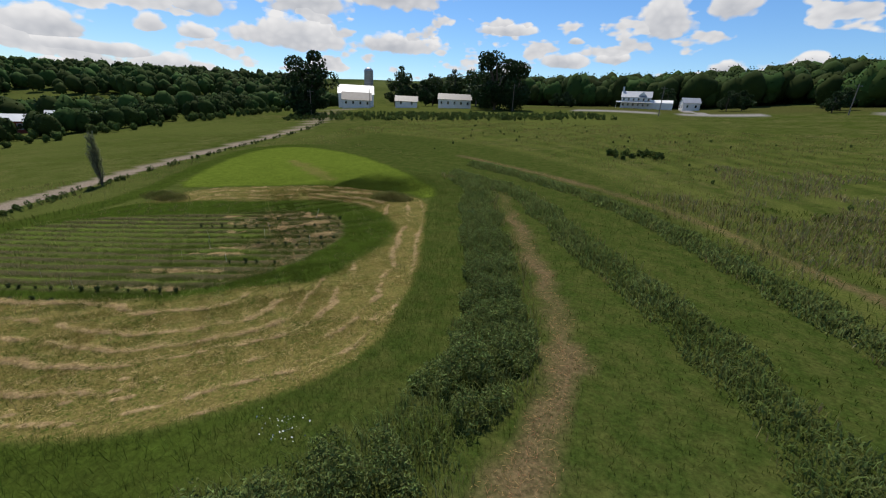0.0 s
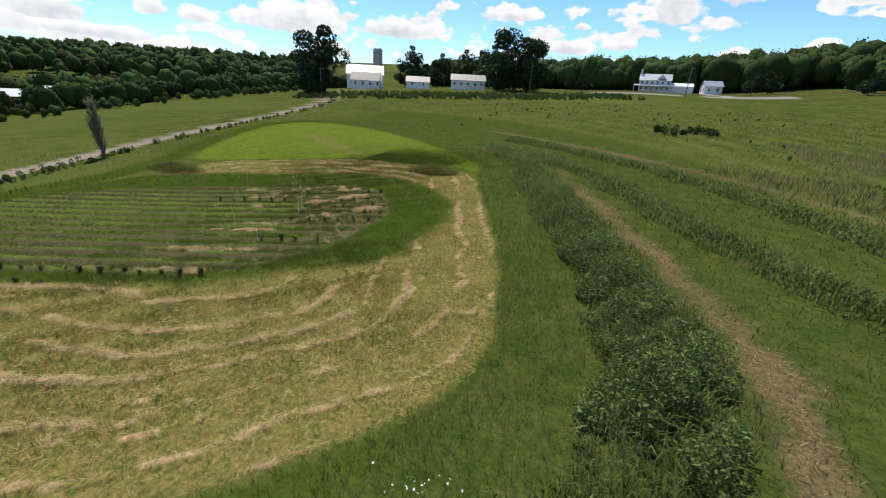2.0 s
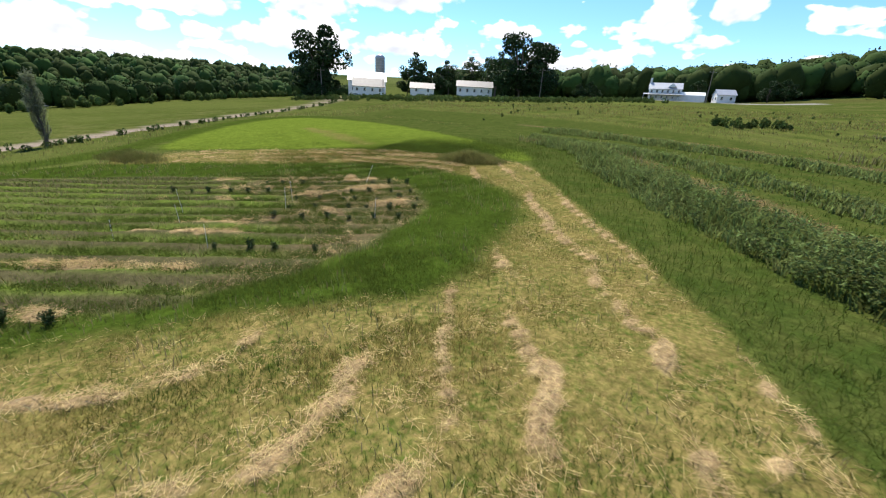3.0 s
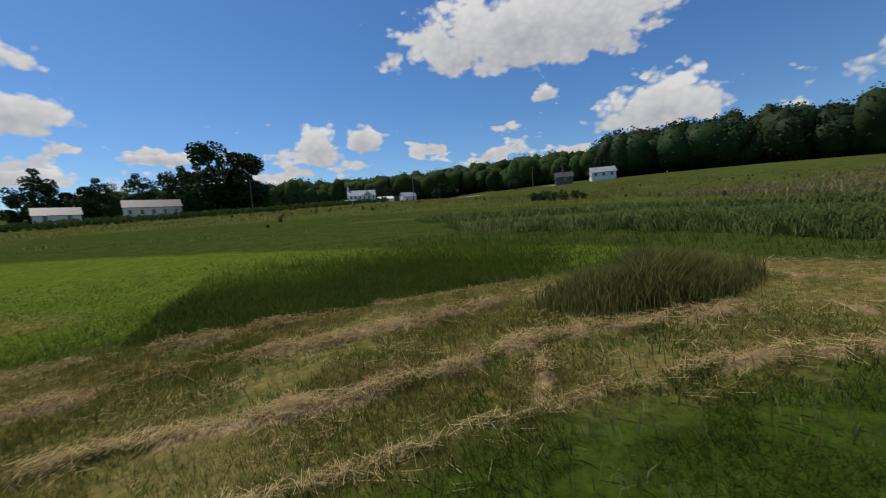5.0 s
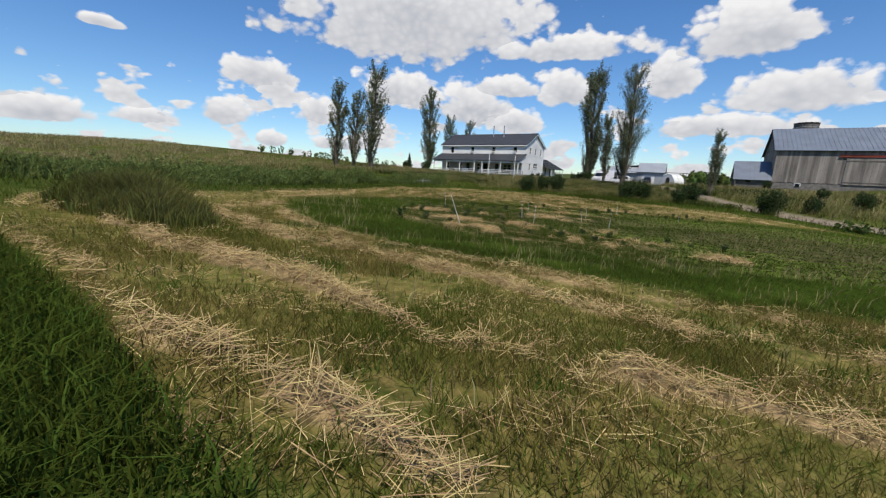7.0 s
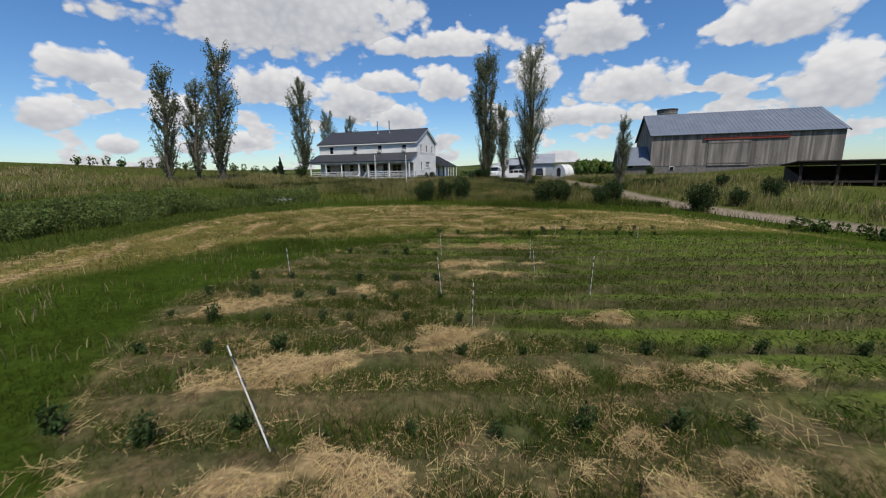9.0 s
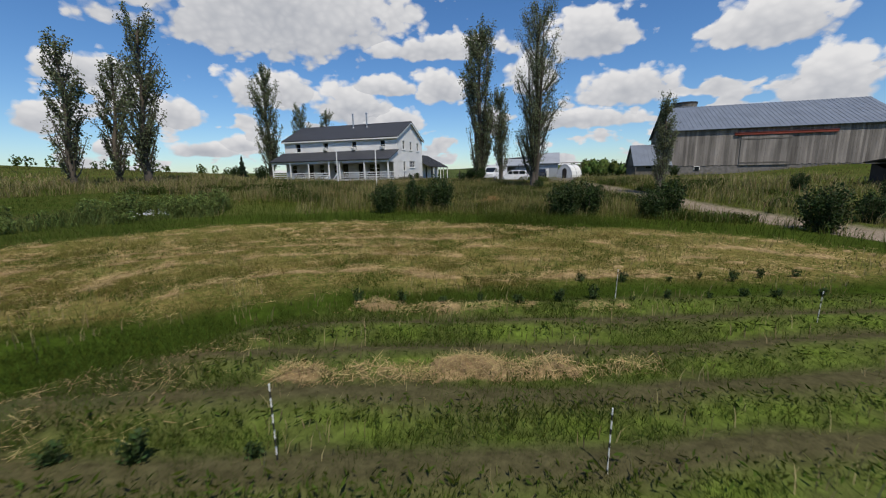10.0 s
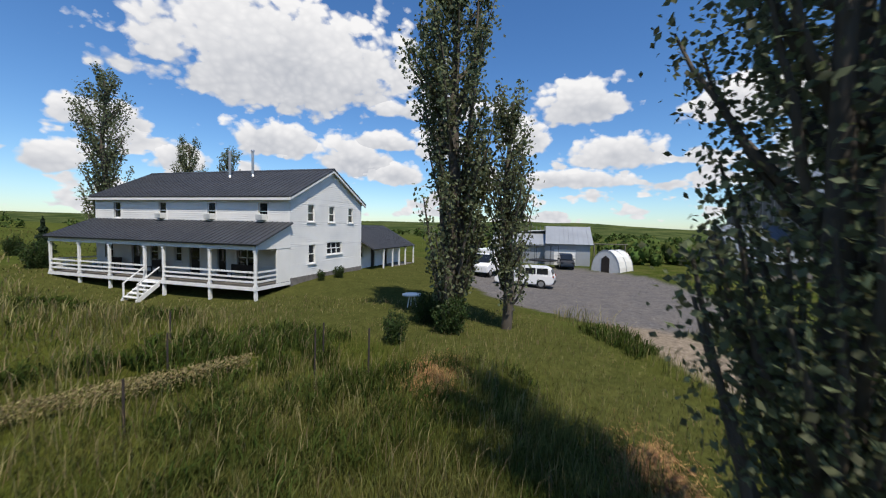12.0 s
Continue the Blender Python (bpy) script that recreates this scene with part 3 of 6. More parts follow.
def ground_material():
    m = bpy.data.materials.new("ground_cover")
    m.use_nodes = True
    t = m.node_tree
    b = t.nodes["Principled BSDF"]
    b.inputs["Roughness"].default_value, b.inputs["Specular IOR Level"].default_value = 1.0, 0.0
    co = t.nodes.new("ShaderNodeTexCoord")

    def tex(scale, detail=4, rough=0.6):
        n = t.nodes.new("ShaderNodeTexNoise")
        n.inputs["Scale"].default_value, n.inputs["Detail"].default_value, n.inputs["Roughness"].default_value = scale, detail, rough
        t.links.new(co.outputs["Object"], n.inputs["Vector"])
        return n.outputs[0]

    def ranged(v, a, c):
        r = t.nodes.new("ShaderNodeMapRange")
        r.inputs["From Min"].default_value, r.inputs["From Max"].default_value = a, c
        t.links.new(v, r.inputs["Value"])
        return r.outputs[0]

    def blend(f, a, c):
        x = t.nodes.new("ShaderNodeMix")
        x.data_type = "RGBA"
        for s, v in (("A", a), ("B", c)):
            if isinstance(v, tuple):
                x.inputs[s].default_value = (*v, 1)
            else:
                t.links.new(v, x.inputs[s])
        t.links.new(f, x.inputs["Factor"])
        return x.outputs["Result"]

    def zone(name):
        a = t.nodes.new("ShaderNodeAttribute")
        a.attribute_name = name
        return a.outputs["Fac"]

    fine, mid, wide, huge = tex(9, 5), tex(1.1, 5), tex(0.12, 4), tex(0.012, 4)
    broken = t.nodes.new("ShaderNodeMath")
    broken.operation = "MULTIPLY_ADD"
    broken.inputs[1].default_value = 0.9
    t.links.new(fine, broken.inputs[0])
    away = t.nodes.new("ShaderNodeMath")
    away.operation = "MULTIPLY_ADD"
    away.inputs[1].default_value, away.inputs[2].default_value = 1.2, -0.5
    t.links.new(zone("straw"), away.inputs[0])
    t.links.new(away.outputs[0], broken.inputs[2])
    broken = broken.outputs[0]
    c = blend(ranged(wide, 0.38, 0.62), (0.048, 0.064, 0.013), (0.098, 0.092, 0.032))
    c = blend(ranged(tex(0.42, 5, 0.65), 0.44, 0.62), c, (0.034, 0.050, 0.010))
    c = blend(ranged(mid, 0.40, 0.7), c, (0.048, 0.066, 0.013))
    c = blend(ranged(huge, 0.42, 0.62), c, (0.070, 0.084, 0.020))
    c = blend(zone("far"), c, blend(ranged(huge, 0.4, 0.6), (0.030, 0.048, 0.016), (0.080, 0.095, 0.034)))
    c = blend(zone("rough"), c, blend(ranged(mid, 0.3, 0.7), (0.046, 0.058, 0.010), (0.068, 0.070, 0.015)))
    c = blend(zone("lawn"), c, blend(ranged(mid, 0.3, 0.7), (0.070, 0.072, 0.021), (0.048, 0.054, 0.015)))
    # Lush ground: green darkened in the colour for shade between the blades.
    c = blend(zone("lush"), c, blend(ranged(mid, 0.3, 0.7), (0.038, 0.062, 0.008), (0.026, 0.040, 0.006)))
    c = blend(zone("cut"), c, blend(ranged(mid, 0.3, 0.7), (0.098, 0.132, 0.018), (0.070, 0.100, 0.013)))
    c = blend(zone("swath"), c, blend(ranged(mid, 0.3, 0.7), (0.088, 0.098, 0.024), (0.062, 0.078, 0.017)))
    c = blend(zone("strip"), c, blend(ranged(mid, 0.38, 0.64), (0.034, 0.052, 0.010), (0.056, 0.066, 0.016)))
    c = blend(zone("hay"), c, blend(ranged(fine, 0.35, 0.65), (0.172, 0.134, 0.046), blend(ranged(mid, 0.42, 0.58), (0.050, 0.072, 0.012), (0.112, 0.102, 0.028))))
    c = blend(zone("path"), c, blend(ranged(fine, 0.35, 0.65), (0.170, 0.115, 0.062), (0.085, 0.064, 0.032)))
    bands = t.nodes.new("ShaderNodeTexWave")
    bands.bands_direction, bands.wave_profile = "Y", "SIN"
    bands.inputs["Scale"].default_value, bands.inputs["Distortion"].default_value = 0.25, 2.6
    turn = t.nodes.new("ShaderNodeMapping")
    turn.inputs["Rotation"].default_value = (0, 0, -0.398)
    t.links.new(co.outputs["Object"], turn.inputs[0])
    t.links.new(turn.outputs[0], bands.inputs["Vector"])
    rowc = blend(ranged(bands.outputs["Fac"], 0.1, 0.9), (0.066, 0.060, 0.028), blend(ranged(mid, 0.35, 0.65), (0.086, 0.122, 0.020), (0.066, 0.078, 0.022)))
    c = blend(zone("rows"), c, rowc)
    c = blend(zone("soil"), c, blend(ranged(mid, 0.35, 0.65), blend(ranged(fine, 0.35, 0.65), (0.150, 0.108, 0.056), (0.066, 0.052, 0.026)), (0.056, 0.062, 0.024)))
    c = blend(ranged(broken, 0.30, 0.62), c, blend(ranged(fine, 0.35, 0.65), (0.35, 0.255, 0.130), (0.18, 0.130, 0.060)))
    c = blend(zone("drive"), c, blend(ranged(fine, 0.3, 0.7), (0.25, 0.205, 0.155), (0.165, 0.132, 0.098)))
    c = blend(zone("yard"), c, blend(ranged(mid, 0.3, 0.7), (0.105, 0.100, 0.100), (0.145, 0.132, 0.122)))
    c = blend(zone("road"), c, (0.24, 0.225, 0.21))
    grain = t.nodes.new("ShaderNodeHueSaturation")
    speck = t.nodes.new("ShaderNodeMath")
    speck.operation = "MULTIPLY_ADD"
    speck.inputs[1].default_value, speck.inputs[2].default_value = 2.4, -0.2
    t.links.new(tex(5.5, 8, 0.75), speck.inputs[0])
    t.links.new(speck.outputs[0], grain.inputs["Value"])
    t.links.new(c, grain.inputs["Color"])
    t.links.new(grain.outputs[0], b.inputs["Base Color"])
    bp = t.nodes.new("ShaderNodeBump")
    bp.inputs["Strength"].default_value, bp.inputs["Distance"].default_value = 0.6, 0.08
    t.links.new(fine, bp.inputs["Height"])
    t.links.new(bp.outputs[0], b.inputs["Normal"])
    return m


ground = raw("ground", np.stack([GX.ravel(), GY.ravel(), gz], -1), quads, ground_material(), smooth=True)
tagged(ground, "rolling farmland of mown hay and tall meadow grass", "ground", kind="structure")
Z["far"] = smooth(380, 700, np.hypot(GX, GY + 40)).ravel()
Z["straw"] = wind_rows
swath = np.sin(Z["out"] * 2 * math.pi / 5.5 + 1.3 * wave(GX, GY, 9.0, 2.0).ravel()) + 0.8 * wave(GX, GY, 2.6, 5.0).ravel() + 0.5 * wave(GX, GY, 0.9, 3.0).ravel()
Z["swath"] = smooth(-0.1, 0.9, swath) * Z["west"] * smooth(20, 24, Z["out"]) * smooth(110, 70, Z["out"]) * 0.85
for key in ("straw", "swath", "rows", "hay", "soil", "rough", "lush", "cut", "strip", "path", "drive", "yard", "road", "lawn", "far"):
    layer = ground.data.attributes.new(key, "FLOAT", "POINT")
    layer.data.foreach_set("value", np.asarray(Z[key], np.float32).ravel())

# ---- the farmhouse ----
def siding_wall(name, parent, length, tall, openings=(), gable=0.0, course=0.15, thick=0.16):
    """A clapboard wall along +x from 0, facing -y, courses proud, with openings (x0, x1, z0, z1) through it."""
    bm = bmesh.new()
    z, top = 0.0, tall + gable
    levels = sorted({round(v, 4) for v in [*np.arange(0, top, course), tall, top] if v <= top} | {round(v, 4) for o in openings for v in o[2:4]})
    breaks = sorted({v for o in openings for v in o[:2]})
    cut = lambda v: 0.0 if v <= tall else (v - tall) / gable * length / 2
    for z, z1 in zip(levels, levels[1:]):
        if z1 - z < 0.02:
            continue
        zm = (z + z1) / 2
        spans = [(None, None)]
        for a, b, c, d in sorted(openings):
            if c < zm < d:
                last = spans.pop()
                spans += [(last[0], a), (b, last[1])]
        for s, e in spans:
            s0, s1 = (cut(z), cut(z1)) if s is None else (s, s)
            e0, e1 = (length - cut(z), length - cut(z1)) if e is None else (e, e)
            inner = [v for v in breaks if max(s0, s1) + 0.01 < v < min(e0, e1) - 0.01]
            low, high = [s0, *inner, e0], [s1, *inner, e1]
            for a0, b0, a1, b1 in zip(low, low[1:], high, high[1:]):
                v = [bm.verts.new(p) for p in ((a0, -0.03, z), (b0, -0.03, z), (b1, -0.008, z1), (a1, -0.008, z1), (a0, thick, z), (b0, thick, z), (b1, thick, z1), (a1, thick, z1))]
                for f in ((0, 1, 2, 3), (5, 4, 7, 6), (0, 4, 5, 1), (3, 2, 6, 7)) + (((0, 3, 7, 4),) if a0 == s0 else ()) + (((1, 5, 6, 2),) if b0 == e0 else ()):
                    bm.faces.new([v[i] for i in f])
    bmesh.ops.remove_doubles(bm, verts=bm.verts[:], dist=0.0005)
    return part(name, bm, SIDING, parent)


def sash_window(parent, m, w, h, panes=1, cooler=False):
    """A double-hung window set in a wall that faces -y: casing, sashes, glass."""
    win = new("window")
    win.parent, win.matrix_basis, win.empty_display_size = parent, m, 0.1
    bm = bmesh.new()
    box(bm, -w / 2 - 0.09, -w / 2, -0.05, 0.06, -0.09, h + 0.10)
    box(bm, w / 2, w / 2 + 0.09, -0.05, 0.06, -0.09, h + 0.10)
    box(bm, -w / 2, w / 2, -0.05, 0.06, h, h + 0.10)
    box(bm, -w / 2 - 0.13, w / 2 + 0.13, -0.10, 0.06, -0.10, -0.04)
    part("frame", bm, TRIM, win)
    bm = bmesh.new()
    for i in range(panes):
        a, b = -w / 2 + i * w / panes, -w / 2 + (i + 1) * w / panes
        for z0, z1, y in ((0, h / 2 + 0.02, 0.02), (h / 2 - 0.02, h, 0.05)):
            box(bm, a, a + 0.045, y, y + 0.03, z0, z1)
            box(bm, b - 0.045, b, y, y + 0.03, z0, z1)
            box(bm, a, b, y, y + 0.03, z0, z0 + 0.05)
            box(bm, a, b, y, y + 0.03, z1 - 0.05, z1)
    part("sash", bm, TRIM, win)
    part("pane", boxed(-w / 2, w / 2, 0.085, 0.10, 0, h), GLASS_DARK, win)
    if cooler:
        ac = bmesh.new()
        box(ac, -w * 0.40, w * 0.40, -0.42, 0.04, 0.0, 0.40, bevel=0.02)
        for k in range(6):
            box(ac, -w * 0.34, w * 0.34, -0.432, -0.424, 0.06 + k * 0.05, 0.08 + k * 0.05)
        part("air_conditioner", ac, PLASTIC_WHITE, win, "white window air conditioner")
    return win


def roof_slab(name, parent, corners, mat, rib=0.4, thick=0.10):
    """A metal roof plane from its lower-left, lower-right, upper-right, upper-left corners, with raised ribs up the slope."""
    a, b, c, d = [Vector(p) for p in corners]
    n = (b - a).cross(d - a).normalized()
    bm = bmesh.new()

    def slab(p, q, r, s, lo, hi):
        lower, upper = [bm.verts.new(v + n * lo) for v in (p, q, r, s)], [bm.verts.new(v + n * hi) for v in (p, q, r, s)]
        bm.faces.new(upper)
        bm.faces.new(lower[::-1])
        for i in range(4):
            bm.faces.new((lower[i], lower[(i + 1) % 4], upper[(i + 1) % 4], upper[i]))

    slab(a, b, c, d, -thick, 0)
    plane = part(name, bm, mat, parent)
    steps = max(2, int((b - a).length / rib))
    if rib < 1.5:
        bm = bmesh.new()
        slab(a, a.lerp(b, 0.05 / (b - a).length), d.lerp(c, 0.05 / (b - a).length), d, 0.001, 0.035)
        first = part("rib", bm, mat, plane)
        for i in range(1, steps):
            r = new("rib", first.data)
            r.parent, r.matrix_basis = plane, Matrix.Translation((b - a) * (i / steps))
    return plane


HL, HD, HE, HR = 18.2, 9.4, 5.6, 7.85
house = thing("farmhouse", 0, 0, 0, 0, "white clapboard two-storey farmhouse with long porch and dark roof", "house")
up_z, win_h, win_w = 3.95, 1.18, 0.74
front_win = [(-15.75, False), (-11.1, True), (-6.5, True), (-2.1, True)]
low_open = [(-17.2, -16.3, 0.85, 2.1), (-14.3, -13.4, 0.05, 2.1), (-12.4, -11.6, 0.85, 2.1), (-9.95, -9.3, 0.85, 2.0), (-8.55, -7.6, 0.05, 2.1), (-6.0, -5.25, 0.05, 2.1), (-4.3, -2.7, 0.75, 2.0)]
front = siding_wall("front_wall", house, HL, HE, [(x + HL - win_w / 2, x + HL + win_w / 2, up_z, up_z + win_h) for x, _ in front_win] + [(a + HL, b + HL, c, d) for a, b, c, d in low_open])
front.matrix_basis = pose(-HL, 0, 0)
gable_up, gable_low = [2.22, 4.8, 7.54], 2.31
g_open = [(y - 0.36, y + 0.36, up_z, up_z + win_h) for y in gable_up] + [(gable_low - 0.36, gable_low + 0.36, 1.0, 2.3), (4.15, 6.2, 1.5, 2.4)]
east = siding_wall("gable_wall", house, HD, HE, g_open, gable=HR - HE - 0.05)
east.matrix_basis = pose(0, 0, 0, 0, 0, 90)
west_w = siding_wall("gable_wall", house, HD, HE, [], gable=HR - HE - 0.05)
west_w.matrix_basis = pose(-HL, HD, 0, 0, 0, -90)
back = siding_wall("back_wall", house, HL, HE, [])
back.matrix_basis = pose(0, HD, 0, 0, 0, 180)
part("foundation", box(boxed(-HL + 0.05, 0.02, 0.03, HD - 0.03, -1.6, 0.02), -0.2, 0.05, 0.0, HD, -1.6, 0.18), STONE, house)
for x, ac in front_win:
    sash_window(house, pose(x, 0, up_z), win_w, win_h, cooler=ac)
for y in gable_up:
    sash_window(house, pose(0, y, up_z, 0, 0, 90), win_w, win_h)
sash_window(house, pose(0, gable_low, 1.0, 0, 0, 90), win_w, 1.3)
sash_window(house, pose(0, 5.175, 1.5, 0, 0, 90), 2.05, 0.9, panes=3)
for a, b, c, d in low_open:
    if c > 0.5:
        sash_window(house, pose((a + b) / 2, 0, c), b - a, d - c, panes=2 if b - a > 1 else 1)
    else:
        dr = part("door", boxed(a + 0.05, b - 0.05, 0.06, 0.11, c, d - 0.05), DARK_WOOD, house, "dark wooden front door")
        part("door_pane", boxed(a + 0.18, b - 0.18, 0.045, 0.055, c + 1.0, d - 0.25), GLASS_DARK, dr)
        fr = boxed(a - 0.1, a, -0.05, 0.06, c, d + 0.1)
        box(fr, b, b + 0.1, -0.05, 0.06, c, d + 0.1)
        box(fr, a, b, -0.05, 0.06, d, d + 0.1)
        part("door_frame", fr, TRIM, dr)
        kn = bmesh.new()
        bmesh.ops.create_uvsphere(kn, u_segments=8, v_segments=6, radius=0.035, matrix=Matrix.Translation((b - 0.14, 0.02, c + 0.95)))
        part("door_knob", kn, STEEL, dr)
ov, ry = 0.32, HD / 2
slope = (HR - HE) / ry
roof_slab("roof", house, [(-HL - 0.3, -ov, HE - ov * slope + 0.1), (0.3, -ov, HE - ov * slope + 0.1), (0.3, ry, HR + 0.1), (-HL - 0.3, ry, HR + 0.1)], ROOF_DARK)
roof_slab("roof", house, [(0.3, HD + ov, HE - ov * slope + 0.1), (-HL - 0.3, HD + ov, HE - ov * slope + 0.1), (-HL - 0.3, ry, HR + 0.1), (0.3, ry, HR + 0.1)], ROOF_DARK)
part("ridge_cap", prism(bmesh.new(), [(ry - 0.16, HR + 0.06), (ry, HR + 0.17), (ry + 0.16, HR + 0.06)], "x", -HL - 0.31, 0.31), ROOF_DARK, house)
for xg in (0.18, -HL - 0.30):
    for s in (-1, 1):
        bm = bmesh.new()
        y0, y1 = (-ov, ry) if s < 0 else (HD + ov, ry)
        prism(bm, [(y0, HE - ov * slope - 0.16), (y0, HE - ov * slope - 0.005), (y1, HR - 0.005), (y1, HR - 0.17)], "x", xg, xg + 0.11)
        part("barge_board", bm, TRIM, house)
part("fascia", boxed(-HL - 0.3, 0.17, -ov - 0.02, -ov + 0.06, HE - ov * slope - 0.17, HE - ov * slope - 0.01), TRIM, house)
for x in (-8.55, -6.3):
    bm = rod(bmesh.new(), (x, 3.6, 7.1), (x, 3.6, 9.3), 0.10, n=12)
    rod(bm, (x, 3.6, 9.3), (x, 3.6, 9.42), 0.15, 0.13, n=12)
    rod(bm, (x, 3.6, 7.3), (x, 3.6, 7.5), 0.2, 0.11, n=12)
    part("stove_pipe", bm, STEEL, house, "shiny steel stove pipe")

# the porch along the front
PF, PD, PE, PT = 0.0, 3.0, 2.52, 3.85
roof_slab("porch_roof", house, [(-HL - 0.25, -PD - 0.25, PE), (0.28, -PD - 0.25, PE), (0.28, -0.03, PT), (-HL - 0.25, -0.03, PT)], ROOF_DARK)
part("porch_beam", boxed(-HL, 0.1, -PD - 0.06, -PD + 0.10, PE - 0.36, PE - 0.12), TRIM, house)
part("porch_gable", prism(bmesh.new(), [(-PD + 0.12, PE - 0.34), (-PD + 0.12, PE - 0.05), (-0.04, PT - 0.12), (-0.04, PE - 0.34)], "x", -0.02, 0.08), SIDING, house)
part("porch_gable", prism(bmesh.new(), [(-PD + 0.12, PE - 0.34), (-PD + 0.12, PE - 0.05), (-0.04, PT - 0.12), (-0.04, PE - 0.34)], "x", -HL - 0.06, -HL + 0.04), SIDING, house)
part("porch_end_wall", boxed(-0.02, 0.06, -1.3, -0.04, PF + 0.02, PE - 0.345), SIDING, house)
for k in range(17):
    x0 = -HL + k * 1.07
    part("porch_board", boxed(x0 + 0.004, x0 + 1.066, -PD - 0.05, -0.04, PF - 0.06, PF), GREY_WOOD, house)
part("porch_skirt", boxed(-HL - 0.02, 0.05, -PD - 0.10, -PD - 0.055, PF - 0.22, PF - 0.01), TRIM, house)
part("porch_skirt", boxed(0.052, 0.09, -PD - 0.1, -0.05, PF - 0.22, PF - 0.01), TRIM, house)
posts_x = [-18.12, -15.1, -12.1, -8.85, -7.2, -3.45, -0.02]
for x in posts_x:
    bm = boxed(x - 0.075, x + 0.075, -PD - 0.05, -PD + 0.10, PF, PE - 0.37, bevel=0.012)
    box(bm, x - 0.10, x + 0.10, -PD - 0.075, -PD + 0.125, PF, PF + 0.10)
    box(bm, x - 0.10, x + 0.10, -PD - 0.075, -PD + 0.125, PE - 0.47, PE - 0.37)
    part("porch_post", bm, TRIM, house)
    part("pier", boxed(x - 0.08, x + 0.08, -PD - 0.04, -PD + 0.12, -1.9, PF - 0.23), TRIM, house)
for a, b in zip(posts_x, posts_x[1:]):
    if a == -8.85:
        continue
    for z0, z1 in ((0.22, 0.33), (0.50, 0.60), (0.80, 0.90)):
        part("rail", boxed(a + 0.08, b - 0.08, -PD - 0.01, -PD + 0.05, PF + z0, PF + z1), TRIM, house)
for z0, z1 in ((0.22, 0.33), (0.50, 0.60), (0.80, 0.90)):
    part("rail", boxed(-0.01, 0.05, -PD + 0.13, -1.32, PF + z0, PF + z1), TRIM, house)
    part("rail", boxed(-HL + 0.03, -HL + 0.09, -PD + 0.13, -0.06, PF + z0, PF + z1), TRIM, house)
for k in range(5):
    part("step", boxed(-8.6, -7.45, -PD - 0.42 - 0.28 * k, -PD - 0.12 - 0.28 * k, PF - 0.18 - 0.2 * k, PF - 0.13 - 0.2 * k), TRIM, house)
for x in (-8.66, -7.45):
    part("stringer", prism(bmesh.new(), [(-PD - 0.11, PF - 0.05), (-PD - 0.11, PF - 0.38), (-PD - 1.6, PF - 1.38), (-PD - 1.6, PF - 1.08)], "x", x, x + 0.06), TRIM, house)
    bm = bmesh.new()
    prism(bm, [(-PD - 0.11, PF + 0.86), (-PD - 0.11, PF + 0.78), (-PD - 1.5, PF - 0.18), (-PD - 1.5, PF - 0.10)], "x", x, x + 0.05)
    box(bm, x, x + 0.07, -PD - 1.5, -PD - 1.42, PF - 1.4, PF - 0.12)
    part("handrail", bm, TRIM, house)

# the low kitchen wing behind, with its own small porch
W0, W1, WX = HD + 0.2, 18.9, -5.2
wing_wall = siding_wall("wing_wall", house, W1 - W0, 2.45, [(2.6, 3.4, -0.2, 1.75), (0.5, 1.1, 0.8, 1.9), (5.4, 6.2, -0.2, 1.75)])
wing_wall.matrix_basis = pose(-0.5, W0, 0, 0, 0, 90)
w2 = siding_wall("wing_wall", house, 4.7, 2.45, [])
w2.matrix_basis = pose(-0.5, W1, 0, 0, 0, 180)
w3 = siding_wall("wing_wall", house, W1 - W0, 2.45, [])
w3.matrix_basis = pose(WX, W1, 0, 0, 0, -90)
roof_slab("wing_roof", house, [(1.3, W0 - 0.15, 1.68), (1.3, W1 + 0.4, 1.68), (-2.6, W1 + 0.4, 3.75), (-2.6, W0 - 0.15, 3.75)], ROOF_DARK)
roof_slab("wing_roof", house, [(WX - 0.3, W1 + 0.4, 2.35), (WX - 0.3, W0 - 0.15, 2.35), (-2.6, W0 - 0.15, 3.75), (-2.6, W1 + 0.4, 3.75)], ROOF_DARK)
part("wing_gable", prism(bmesh.new(), [(WX, 2.42), (-2.6, 3.6), (-0.5, 2.56), (-0.5, 2.42)], "y", W1 - 0.12, W1 + 0.02), SIDING, house)
sash_window(house, pose(-0.5, W0 + 0.8, 0.8, 0, 0, 90), 0.6, 1.1)
for y in (W0 + 3.0, W0 + 5.8):
    part("wing_door", boxed(-0.62, -0.56, y - 0.4, y + 0.4, -0.2, 1.73), DARK_WOOD, house, "dark wing door")
for y in (W0 + 2.0, W0 + 4.0, W0 + 5.6, W0 + 7.2, W1 + 0.2):
    part("wing_post", boxed(1.10, 1.22, y - 0.06, y + 0.06, -1.0, 1.66), TRIM, house)
part("wing_floor", boxed(-0.45, 1.2, W0 + 1.9, W1 + 0.2, -0.7, -0.24), GREY_WOOD, house)
bm = rod(bmesh.new(), (-3.2, W0 + 1.2, 3.4), (-3.2, W0 + 1.2, 5.0), 0.09, n=10)
rod(bm, (-3.2, W0 + 1.2, 5.0), (-3.2, W0 + 1.2, 5.1), 0.14, n=10)
part("stove_pipe", bm, STEEL, house, "steel stove pipe")


